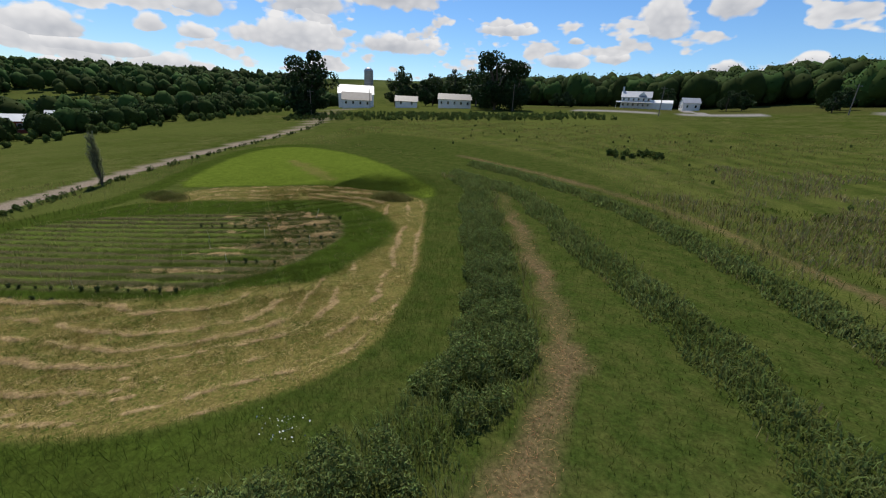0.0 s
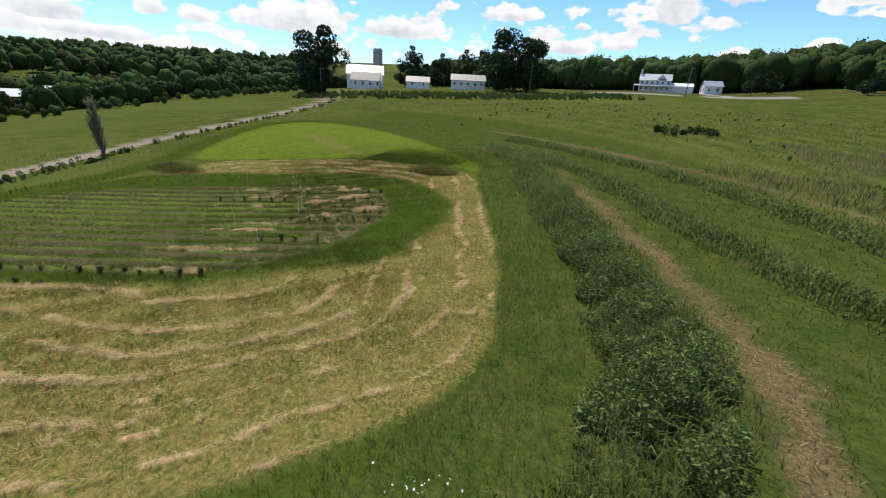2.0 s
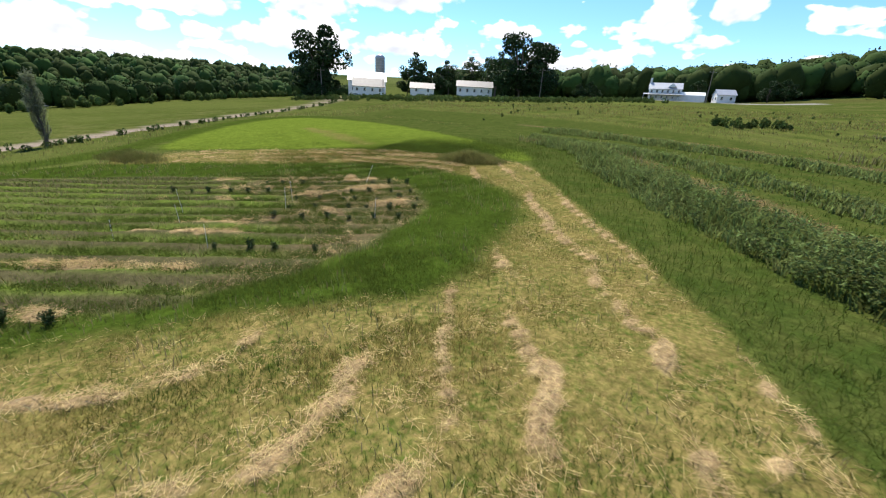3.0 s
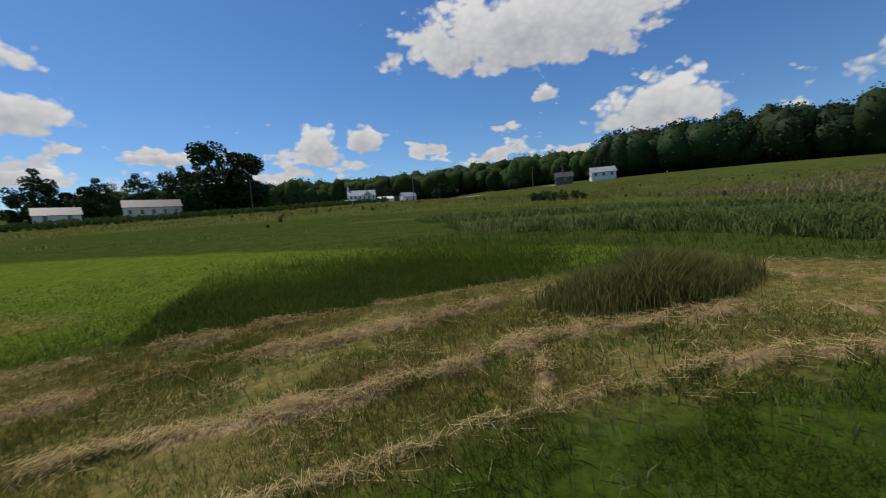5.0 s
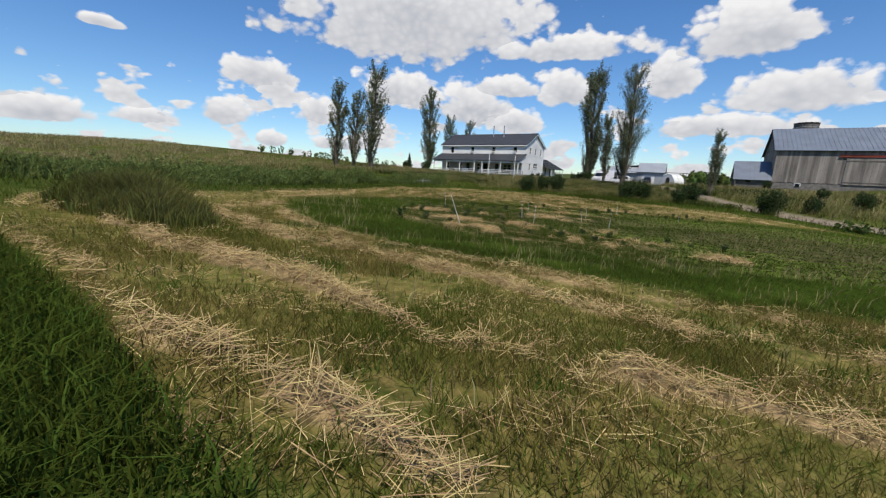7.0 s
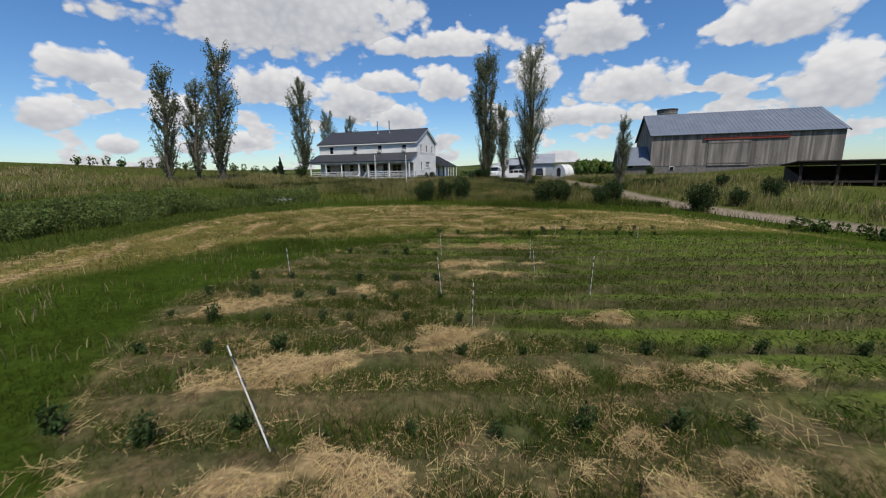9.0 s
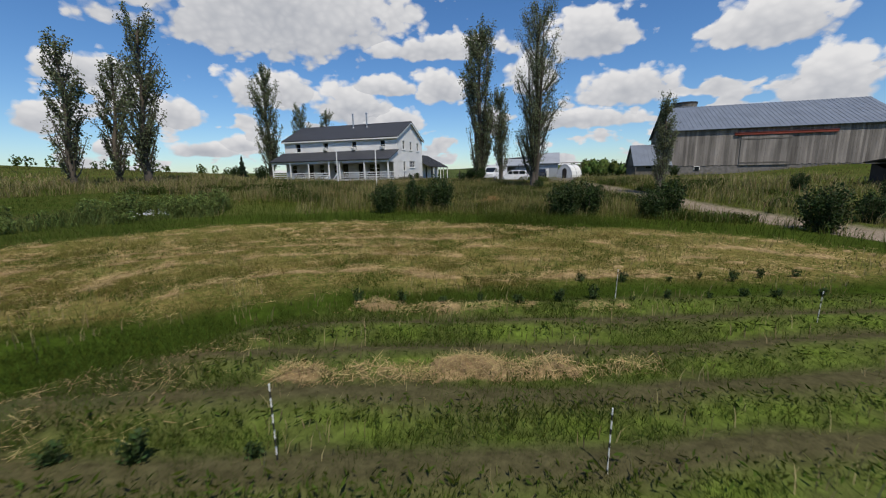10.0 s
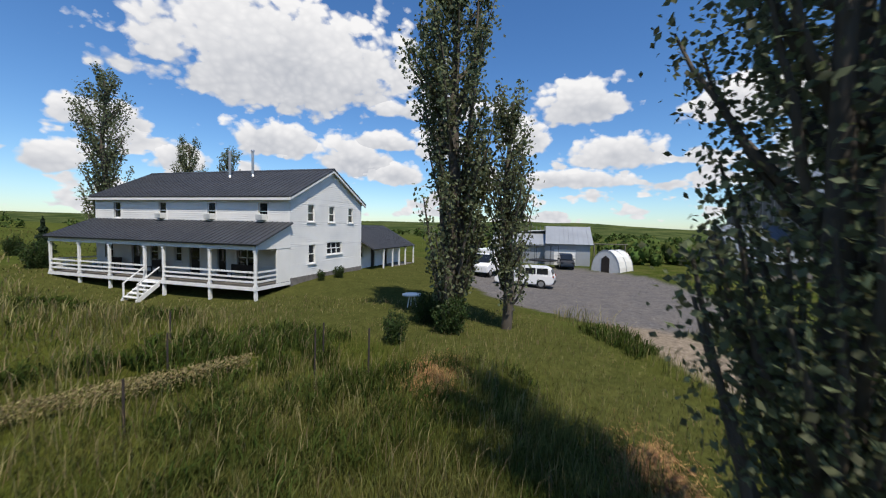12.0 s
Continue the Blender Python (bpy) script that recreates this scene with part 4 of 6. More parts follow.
# ---- barns and sheds ----
def board_wall(parent, m, length, tall, gable=0.0, mat=BARN_WOOD, width=0.30, gaps=(), seed=1, base=0.0):
    """Upright weathered boards, each its own piece, ragged at the foot; gaps are (x0, x1, z0, z1) left open."""
    rnd = random.Random(seed)
    wall = new("board_wall")
    wall.parent, wall.matrix_basis, wall.empty_display_size = parent, m, 0.1
    n = int(length / width)
    w = length / n
    for i in range(n):
        xm = (i + 0.5) * w
        top = tall + gable * (1 - abs(2 * xm / length - 1))
        z0 = base + rnd.uniform(-0.05, 0.1)
        spans = [(z0, top)]
        for a, b, c, d in gaps:
            if a < xm < b:
                spans = [s for q in spans for s in ((q[0], min(q[1], c)), (max(q[0], d), q[1])) if s[1] - s[0] > 0.05]
        for s, e in spans:
            y = rnd.uniform(-0.012, 0.012)
            bm = bmesh.new()
            edge = 2 * gable / length * w / 2 * (1 if xm < length / 2 else -1) if e == top else 0
            prism(bm, [(i * w + 0.008, s), ((i + 1) * w - 0.008, s), ((i + 1) * w - 0.008, e + edge), (i * w + 0.008, e - edge)], "y", y, y + 0.035)
            part("board", bm, mat, wall)
    return wall


def big_barn():
    L, D, E, R = 27.7, 17.6, 6.35, 10.7
    b = thing("barn", 37.4, 20.6, 0.0, 0.5, "weathered grey board barn with blue-grey metal roof", "barn")
    board_wall(b, pose(0, 0, 0), L, E, gaps=[(9.0, 15.0, 0.2, 5.1), (3.2, 3.8, 0.3, 0.9)], seed=2, base=0.9)
    board_wall(b, pose(L, 0, 0, 0, 0, 90), D, E, gable=R - E - 0.1, seed=3, base=0.9)
    board_wall(b, pose(0, D, 0, 0, 0, -90), D, E, gable=R - E - 0.1, seed=4, base=0.9)
    board_wall(b, pose(L, D, 0, 0, 0, 180), L, E, seed=5, base=0.9)
    part("foundation", boxed(0.05, L - 0.05, 0.05, D - 0.05, -1.5, 0.92), STONE, b)
    # Added solid dark box filling the barn, standing for its unlit inside.
    part("barn_shade_block", boxed(0.2, L - 0.2, 0.2, D - 0.2, 0.9, E - 0.1), DARK_WOOD, b)
    for k in range(2):
        d = new("sliding_door")
        d.parent, d.matrix_basis, d.empty_display_size = b, pose(8.9 + 3.1 * k, -0.10, 0.9), 0.1
        for i in range(8):
            part("door_board", boxed(i * 0.385 + 0.004, (i + 1) * 0.385 - 0.004, 0, 0.04, 0, 4.25), BARN_WOOD, d)
        for z in (0.3, 3.7):
            part("door_batten", boxed(0.02, 3.05, -0.035, -0.002, z, z + 0.16), GREY_WOOD, d)
    part("door_track", boxed(8.0, 20.3, -0.20, -0.04, 5.25, 5.55), RED_PAINT, b, "rusty red door track")
    part("track_cover", boxed(8.0, 20.3, -0.24, -0.03, 5.56, 5.61), RED_PAINT, b)
    s = (R - E) / (D / 2)
    roof_slab("roof", b, [(-0.35, -0.4, E - 0.4 * s + 0.12), (L + 0.35, -0.4, E - 0.4 * s + 0.12), (L + 0.35, D / 2, R + 0.12), (-0.35, D / 2, R + 0.12)], ROOF_GREY, rib=0.6)
    roof_slab("roof", b, [(L + 0.35, D + 0.4, E - 0.4 * s + 0.12), (-0.35, D + 0.4, E - 0.4 * s + 0.12), (-0.35, D / 2, R + 0.12), (L + 0.35, D / 2, R + 0.12)], ROOF_GREY, rib=0.6)
    for sgn in (0, 1):
        y0 = -0.4 if sgn == 0 else D + 0.4
        for xg in (-0.42, L + 0.36):
            part("barge_board", prism(bmesh.new(), [(y0, E - 0.4 * s - 0.22), (y0, E - 0.4 * s + 0.02), (D / 2, R + 0.02), (D / 2, R - 0.22)], "x", xg, xg + 0.06), DARK_WOOD, b)
    w = new("basement_window")
    w.parent, w.matrix_basis, w.empty_display_size = b, pose(3.5, -0.02, 0.3), 0.1
    part("frame", box(box(boxed(-0.4, 0.4, -0.05, 0.04, 0.5, 0.58), -0.4, -0.33, -0.05, 0.04, 0, 0.5), 0.33, 0.4, -0.05, 0.04, 0, 0.5), TRIM, w)
    part("pane", boxed(-0.33, 0.33, -0.01, 0.02, 0, 0.5), GLASS_DARK, w)
    # lower annex against the west end
    AW, A0, A1, AE, AR = 5.2, -0.6, 9.4, 1.3, 4.5
    ax, w0 = b, -AW
    rs = (AR - AE) / ((A1 - A0) / 2)
    mid = (A0 + A1) / 2
    roof_slab("annex_roof", ax, [(w0 - 0.3, A0 - 0.4, AE - 0.4 * rs + 0.1), (-0.05, A0 - 0.4, AE - 0.4 * rs + 0.1), (-0.05, mid, AR + 0.1), (w0 - 0.3, mid, AR + 0.1)], ROOF_GREY, rib=0.6)
    roof_slab("annex_roof", ax, [(-0.05, A1 + 0.4, AE - 0.4 * rs + 0.1), (w0 - 0.3, A1 + 0.4, AE - 0.4 * rs + 0.1), (w0 - 0.3, mid, AR + 0.1), (-0.05, mid, AR + 0.1)], ROOF_GREY, rib=0.6)
    bm = boxed(w0, -0.05, A0, A0 + 0.15, -1.2, AE)
    prism(bm, [(A0, -1.2), (A0, AE), (mid, AR), (A1, AE), (A1, -1.2), (0.6, -1.2), (0.6, 1.2), (-0.9, 1.2), (-0.9, -1.2)], "x", w0, w0 + 0.12)
    part("annex_wall", bm, GREY_WOOD, ax)
    # Dark block put behind the opening as the shade inside the annex.
    part("annex_shade_block", boxed(w0 + 0.5, -0.1, A0 + 0.3, A1 - 0.1, -1.2, AE - 0.1), DARK_WOOD, ax)
    part("annex_window", boxed(w0 + 1.5, w0 + 2.3, A0 - 0.03, A0 - 0.005, 0.7, 1.3), GLASS_DARK, ax)
    return b


big_barn()


def cylinder_silo(name, x, y, z0, r, h, label, dome=False, mat=CONCRETE, hoops=10):
    s = thing(name, x, y, z0, 0, label, "silo")
    bm = rod(bmesh.new(), (0, 0, -1), (0, 0, h), r, n=28)
    part("shell", bm, mat, s)
    for k in range(hoops):
        z = (k + 0.5) * h / hoops
        part("hoop", rod(bmesh.new(), (0, 0, z), (0, 0, z + 0.06), r + 0.03, n=28), STEEL, s)
    if dome:
        d = bmesh.new()
        bmesh.ops.create_uvsphere(d, u_segments=24, v_segments=12, radius=r * 1.02, matrix=Matrix.Translation((0, 0, h)) @ Matrix.Diagonal((1, 1, 0.8, 1)))
        bmesh.ops.delete(d, geom=[v for v in d.verts if v.co.z < h - 0.01], context="VERTS")
        part("dome", d, ROOF_PALE, s)
    else:
        part("rim", rod(bmesh.new(), (0, 0, h), (0, 0, h + 0.25), r + 0.08, n=28), DARK_WOOD, s)
    return s


cylinder_silo("old_silo", 43.3, 41.5, z_at(43, 41), 2.0, 13.6, "short old silo of dark weathered staves behind the barn", mat=GREY_WOOD)


def open_shed():
    L, D = 10.6, 5.0
    s = thing("machinery_shed", 44.9, -13.6, -1.5, -8, "low black open-fronted shed with a red board end", "shed")
    for i in range(5):
        part("post", boxed(i * L / 4 - 0.1, i * L / 4 + 0.1, 0, 0.2, -1.5, 2.35), DARK_WOOD, s)
    part("back_wall", boxed(0, L, D - 0.1, D, -1.5, 2.1), DARK_WOOD, s)
    part("end_wall", prism(bmesh.new(), [(0.2, -1.5), (0.2, 2.45), (D - 0.12, 2.1), (D - 0.12, -1.5)], "x", L, L + 0.08), RED_PAINT, s, "faded red board end")
    part("end_wall", prism(bmesh.new(), [(0.6, -1.5), (0.6, 1.2), (D - 0.12, 2.1), (D - 0.12, -1.5)], "x", -0.02, 0.06), DARK_WOOD, s)
    roof_slab("roof", s, [(-0.4, -0.5, 2.62), (L + 0.4, -0.5, 2.62), (L + 0.4, D + 0.3, 2.25), (-0.4, D + 0.3, 2.25)], DARK_WOOD, rib=2.0)
    part("header", boxed(-0.2, L + 0.2, -0.02, 0.16, 2.18, 2.42), DARK_WOOD, s)
    for z in (0.55,):
        part("rail", boxed(0, L, 0.05, 0.12, z, z + 0.18), DARK_WOOD, s)


open_shed()


def garage():
    g = thing("garage", 8.6, 27.8, -0.85, 3, "grey metal garage with an open bay and white overhead door", "garage")
    part("left_wall", boxed(0, 0.15, 0, 6, -1, 2.6), ROOF_PALE, g)
    part("back_wall", boxed(0, 11.5, 5.9, 6.0, -1, 3.0), ROOF_PALE, g)
    part("front_wall", box(box(boxed(0.15, 2.0, 0, 0.12, 1.9, 2.6), 3.6, 7.2, 0, 0.12, -1, 2.6), 2.0, 3.6, 0, 0.12, 2.4, 2.6), ROOF_PALE, g)
    part("front_wall", box(box(boxed(6.4, 7.4, -0.8, -0.68, -1, 2.9), 9.9, 11.5, -0.8, -0.68, -1, 2.9), 7.4, 9.9, -0.8, -0.68, 2.25, 2.9), ROOF_PALE, g)
    part("right_wall", boxed(11.38, 11.5, -0.68, 5.9, -1, 2.9), ROOF_PALE, g)
    part("inner_wall", boxed(6.28, 6.4, -0.68, 5.9, -1, 2.9), ROOF_PALE, g)
    for k in range(4):
        part("door_panel", boxed(7.41, 9.89, -0.76, -0.70, -0.95 + 0.8 * k, -0.17 + 0.8 * k), TRIM, g, "white overhead garage door panel")
    roof_slab("roof", g, [(-0.3, -0.4, 2.65), (6.35, -0.4, 2.65), (6.35, 3.0, 4.0), (-0.3, 3.0, 4.0)], ROOF_PALE, rib=0.5)
    roof_slab("roof", g, [(6.36, -1.2, 2.9), (11.8, -1.2, 2.9), (11.8, 3.0, 5.0), (6.36, 3.0, 5.0)], ROOF_PALE, rib=0.5)
    roof_slab("roof", g, [(11.8, 6.4, 2.9), (-0.3, 6.4, 2.9), (-0.3, 3.0, 4.0), (11.8, 3.0, 5.0)], ROOF_PALE, rib=0.5)
    part("side_gable", prism(bmesh.new(), [(-0.68, 2.9), (3.0, 4.85), (5.9, 2.95)], "x", 11.39, 11.49), ROOF_PALE, g)


garage()

# ---- trees ----
def leaf_cloud(centres, size, rng, aspect=0.7, droop=0.0):
    """Small bent leaf shapes, one at each centre, turned at random. Returns corners and triangle faces."""
    n = len(centres)
    a = rng.normal(size=(n, 3))
    a[:, 2] -= droop
    a /= np.linalg.norm(a, axis=1, keepdims=True)
    b = np.cross(a, rng.normal(size=(n, 3)))
    b /= np.linalg.norm(b, axis=1, keepdims=True) + 1e-9
    s = size * rng.uniform(0.6, 1.35, (n, 1))
    c = np.cross(a, b)
    v = np.stack([centres - a * s * 0.55, centres + b * s * aspect * 0.5 + c * s * 0.10, centres + a * s * 0.6, centres - b * s * aspect * 0.5 + c * s * 0.10], 1)
    i = np.arange(n)[:, None] * 4
    f = np.concatenate([i + [[0, 1, 2]], i + [[0, 2, 3]]], 0)
    return v.reshape(-1, 3), f


def tube(points, radii, n=7):
    """A tapered limb through points; corners and triangles."""
    p, r = np.asarray(points, float), np.asarray(radii, float)
    t = np.gradient(p, axis=0)
    t /= np.linalg.norm(t, axis=1, keepdims=True) + 1e-9
    u = np.cross(t, [0.31, 0.87, 0.12])
    u /= np.linalg.norm(u, axis=1, keepdims=True) + 1e-9
    w = np.cross(t, u)
    ang = np.linspace(0, 2 * math.pi, n, endpoint=False)
    v = p[:, None] + r[:, None, None] * (u[:, None] * np.cos(ang)[None, :, None] + w[:, None] * np.sin(ang)[None, :, None])
    f = []
    for k in range(len(p) - 1):
        for j in range(n):
            q, s = k * n + j, k * n + (j + 1) % n
            f += [(q, s, s + n), (q, s + n, q + n)]
    return v.reshape(-1, 3), np.array(f)


def gather(pieces):
    vs, fs, at = [], [], 0
    for v, f in pieces:
        vs.append(v)
        fs.append(f + at)
        at += len(v)
    return np.concatenate(vs), np.concatenate(fs)


def poplar(seed, h, spread, leaves, leaf, label, bare=0.0, lean=(0.0, 0.0), stems=1):
    """A Lombardy poplar: a straight tapered trunk, many steep limbs close to it, small leaves along their twigs."""
    rng = np.random.default_rng(seed)
    t = thing("poplar", 0, 0, 0, 0, label, "tree", "poplars round the farmhouse")
    zz = np.linspace(-0.6, h * 0.97, 14)
    u = np.clip(zz / h, 0, 1)
    core = np.stack([lean[0] * h * u**2 + 0.12 * np.sin(zz * 0.7 + seed), lean[1] * h * u**2 + 0.12 * np.cos(zz * 0.6 + seed), zz], -1)
    pieces = [tube(core, 0.022 * h * (1 - 0.93 * u) + 0.02, 9)]
    twigs = []
    for k in range(stems - 1):
        a = 2.4 * k + seed
        s = np.linspace(0, 1, 9)[:, None]
        pts = np.array([0, 0, 0.2]) + np.array([math.cos(a), math.sin(a), 0]) * spread * 0.55 * s**0.6 + np.array([lean[0], lean[1], 0]) * h * s**2 + np.array([0, 0, h * (0.88 - 0.09 * k)]) * s
        pieces.append(tube(pts, 0.013 * h * (1 - 0.93 * s[:, 0]) + 0.012, 7))
    for k in range(int(62 + h * 2)):
        z0 = h * (0.015 + 0.885 * rng.random())
        a = rng.uniform(0, 2 * math.pi)
        ln = h * rng.uniform(0.14, 0.30) * (1 - 0.45 * z0 / h)
        wide = spread * (0.45 + 0.75 * math.sin(math.pi * min(1, (z0 / h) * 0.9 + 0.12)) ** 0.8) * rng.uniform(0.6, 1.1)
        base = np.array([np.interp(z0, zz, core[:, 0]), np.interp(z0, zz, core[:, 1]), z0])
        s = np.linspace(0, 1, 6)[:, None]
        up = np.array([lean[0] * 0.9, lean[1] * 0.9, 1.0])
        pts = base + np.array([math.cos(a), math.sin(a), 0]) * wide * s**0.62 + up * ln * s + rng.normal(size=(6, 3)) * 0.04 * s
        pieces.append(tube(pts, 0.0065 * h * (1 - z0 / h * 0.7) * (1 - 0.85 * s[:, 0]) + 0.006, 5))
        twigs.append((pts, wide))
    for k, (v, f) in enumerate(pieces):
        raw("limb" if k else "trunk", v, f, BARK, t, smooth=True)
    per = leaves // len(twigs)
    cs = []
    for pts, wide in twigs:
        if rng.random() < bare:
            continue
        s = rng.uniform(0.15, 1.08, per)
        p = np.stack([np.interp(s * 5, range(6), pts[:, i]) for i in range(3)], -1)
        clump = p + rng.normal(size=(per, 3)) * np.array([0.16, 0.16, 0.28]) * (0.5 + wide * 0.35)
        cs.append(clump)
    v, f = leaf_cloud(np.concatenate(cs), leaf, rng, 0.8, 0.2)
    raw("crown", v, f, LEAF_POPLAR, t)
    return t


def broadleaf(name, seed, h, w, leaves, leaf, mat, label, group="", low=0.12, lobes=16, airy=0.0):
    """A spreading tree: trunk, limbs, and a crown of uneven leafy lobes."""
    rng = np.random.default_rng(seed)
    t = thing(name, 0, 0, 0, 0, label, "tree", group)
    zz = np.linspace(-0.8, h * 0.75, 9)
    core = np.stack([0.02 * h * np.sin(zz / h * 4 + seed), 0.02 * h * np.cos(zz / h * 3 + seed), zz], -1)
    pieces = [tube(core, 0.024 * h * (1 - 0.8 * np.clip(zz / h, 0, 1)), 8)]
    cs = []
    for k in range(lobes):
        a, e = rng.uniform(0, 2 * math.pi), rng.random()
        z = h * (low + (0.92 - low) * e)
        rad = w / 2 * math.sin(math.pi * (0.15 + 0.78 * e)) ** 0.7 * rng.uniform(0.35, 0.95)
        c = np.array([math.cos(a) * rad, math.sin(a) * rad, z])
        s = np.linspace(0, 1, 5)[:, None]
        z0 = h * max(0.08, e * 0.6 * (low + 0.5))
        b = np.array([np.interp(z0, zz, core[:, 0]), np.interp(z0, zz, core[:, 1]), z0])
        pieces.append(tube(b + (c - b) * s + np.array([0, 0, 0.05 * h]) * np.sin(s * math.pi), 0.010 * h * (1 - 0.8 * s[:, 0]) + 0.01, 5))
        r = w * rng.uniform(0.13, 0.24)
        n = leaves // lobes
        d = rng.normal(size=(n, 3))
        d /= np.linalg.norm(d, axis=1, keepdims=True)
        q = r * rng.uniform(0.55 - airy * 0.3, 1.06, (n, 1)) ** 0.6
        cs.append(c + d * q * np.array([1, 1, 0.8]))
    for k, (v, f) in enumerate(pieces):
        raw("limb" if k else "trunk", v, f, BARK, t, smooth=True)
    v, f = leaf_cloud(np.concatenate(cs), leaf, rng, 0.85)
    raw("crown", v, f, mat, t)
    return t


def stand(ob, x, y, turn=0.0, size=1.0, sink=0.0):
    """Puts a built thing on the ground."""
    ob.matrix_basis = pose(x, y, z_at(x, y) - sink, 0, 0, turn) @ Matrix.Diagonal((size, size, size, 1))
    return ob


def another(ob, x, y, turn=0.0, size=1.0, sink=0.0, tall=1.0):
    c = copy_thing(ob, pose(x, y, z_at(x, y) - sink, 0, 0, turn))
    c.scale = (size, size, size * tall)
    return c


stand(poplar(11, 13.6, 1.5, 26000, 0.085, "tall ragged poplar with silvery leaves beside the driveway", lean=(0.0, 0.0), stems=4), 19.8, -17.0, 30)
stand(poplar(12, 16.2, 1.65, 17000, 0.15, "dense columnar poplar on the lawn before the house", stems=3), 12.7, -5.9, 60)
p_small = stand(poplar(13, 9.6, 0.9, 6500, 0.13, "slim young poplar beside a larger one"), 14.9, -5.2, 10)
stand(poplar(14, 16.2, 1.7, 10000, 0.18, "wind-swept ragged poplar in the meadow beyond the house", bare=0.15, lean=(0.10, 0.03)), -19.0, -20.2)
p_row2 = stand(poplar(15, 12.8, 1.3, 7500, 0.18, "ragged half-bare poplar bent by the wind", bare=0.22, lean=(0.10, 0.0)), -21.9, -25.0)
p_row3 = stand(poplar(16, 17.2, 2.0, 11000, 0.19, "bushy poplar beyond the house end"), -25.6, 5.4)
another(p_row2, -22.6, -20.6, 40, 0.95)
another(p_row3, -26.2, 14.9, 70, 0.76)
another(p_row2, -22.3, 16.1, 10, 0.95)
another(p_small, 28.7, -18.0, 120, 0.68)

# ---- woods and far farms ----
maple = stand(broadleaf("maple", 21, 19, 15, 5200, 0.75, LEAF_DARK, "huge dark maple beside the far farm buildings", "far farm trees", low=0.08, lobes=22), 102.3, -146.4, 0, 1.12)
oak = stand(broadleaf("oak", 22, 22, 17, 6000, 0.8, LEAF_DARK, "tall dark shade tree behind the far houses", "far farm trees", low=0.05, lobes=24), 53, -207, 0, 1.12)
ash = stand(broadleaf("ash", 23, 18, 11, 2600, 0.55, LEAF_MID, "airy open-crowned tree against the sky", "far farm trees", low=0.3, lobes=16, airy=1.0), 80, -246)
lawn_tree = stand(broadleaf("lawn_tree", 24, 9, 8, 3000, 0.5, LEAF_DARK, "round dark lawn tree", "lawn trees", low=0.14, lobes=14), -43, -267)
another(oak, 44, -208, 80, 0.92)
another(maple, 98.5, -140, 50, 0.62)
another(oak, 60, -222, 130, 0.85)
another(maple, 109, -152, 10, 0.8)
for x, y, s in ((111, -226, 1.1), (73, -240, 1.15), (88, -246, 1.05), (66, -232, 1.1), (95, -232, 0.9)):
    another(ash, x, y, x * 7, s)
for x, y, s in ((104, -222, 1.5), (96, -226, 1.35), (118, -232, 1.3), (31, -269, 0.9), (36, -266, 0.8), (-49, -266, 1.0), (-20, -302, 1.2), (-75, -240, 0.9), (-68, -226, 0.8), (-84, -212, 1.0), (-92, -200, 0.9), (28, -262, 0.6)):
    another(lawn_tree, x, y, x * 5, s)
stand(broadleaf("lone_tree", 25, 12, 9, 2600, 0.5, LEAF_MID, "single open tree beside the far white barn", "", low=0.3, lobes=14, airy=0.6), -148, -108, 0, 1.15)


core = bmesh.new()
bmesh.ops.create_icosphere(core, subdivisions=2, radius=1.0)
core.verts.ensure_lookup_table()
CORE_V, CORE_F = np.array([v.co for v in core.verts]), np.array([[v.index for v in f.verts] for f in core.faces])
core.free()


def woodland(name, label, count, place, tall, leaf, mat, seed, per=70, solid=False):
    """Far woods: many lumpy crowns, too many and too far to count."""
    rng = np.random.default_rng(seed)
    cs, solids, done = [], [], 0
    while done < count:
        x, y = place(rng)
        h = tall * rng.uniform(0.6, 1.25)
        w = h * rng.uniform(0.6, 0.95)
        z = z_at(x, y)
        d = rng.normal(size=(per, 3))
        d /= np.linalg.norm(d, axis=1, keepdims=True)

        knobs = rng.normal(size=(9, 3)) * np.array([1, 1, 0.8]) + np.array([0, 0, 0.25])
        knobs /= np.linalg.norm(knobs, axis=1, keepdims=True)
        size = rng.uniform(0.6, 1.0, 9)

        def crown(q, grow):
            lump = 0.62 + 0.46 * (smooth(0.55, 1.0, q @ knobs.T) * size).max(axis=1, keepdims=True) + 0.05 * np.sin(q[:, :1] * 11 + done) * np.sin(q[:, 2:3] * 13 + done * 2)
            return np.array([x, y, z + h * 0.46]) + q * lump * grow * np.array([w / 2, w / 2, h * 0.54])
        cs.append(crown(d, rng.uniform(0.93, 1.06, (per, 1))))
        if solid:
            solids.append((crown(CORE_V, 0.95), CORE_F))
        done += 1
    pieces = [leaf_cloud(np.concatenate(cs), leaf, rng, 0.9)]
    ob = raw(name, *gather(pieces + solids), mat)
    return tagged(ob, label, "woods", kind="stuff")


def band(x0, y0, x1, y1, deep):
    """Picks places along a line, at most so far to either side of it."""
    def pick(rng):
        t = rng.random()
        n = np.array([-(y1 - y0), x1 - x0]) / math.hypot(x1 - x0, y1 - y0)
        o = rng.uniform(-deep, deep)
        return x0 + (x1 - x0) * t + n[0] * o, y0 + (y1 - y0) * t + n[1] * o
    return pick


def verge(rng):
    """Places along the field side of the driveway."""
    k, u = rng.integers(22, len(DRIVE_LINE) - 12), rng.random()
    a, b = np.array(DRIVE_LINE[k]), np.array(DRIVE_LINE[k + 1])
    d = (b - a) / np.linalg.norm(b - a)
    return tuple(a + (b - a) * u + np.array([d[1], -d[0]]) * rng.uniform(2.0, 3.4))


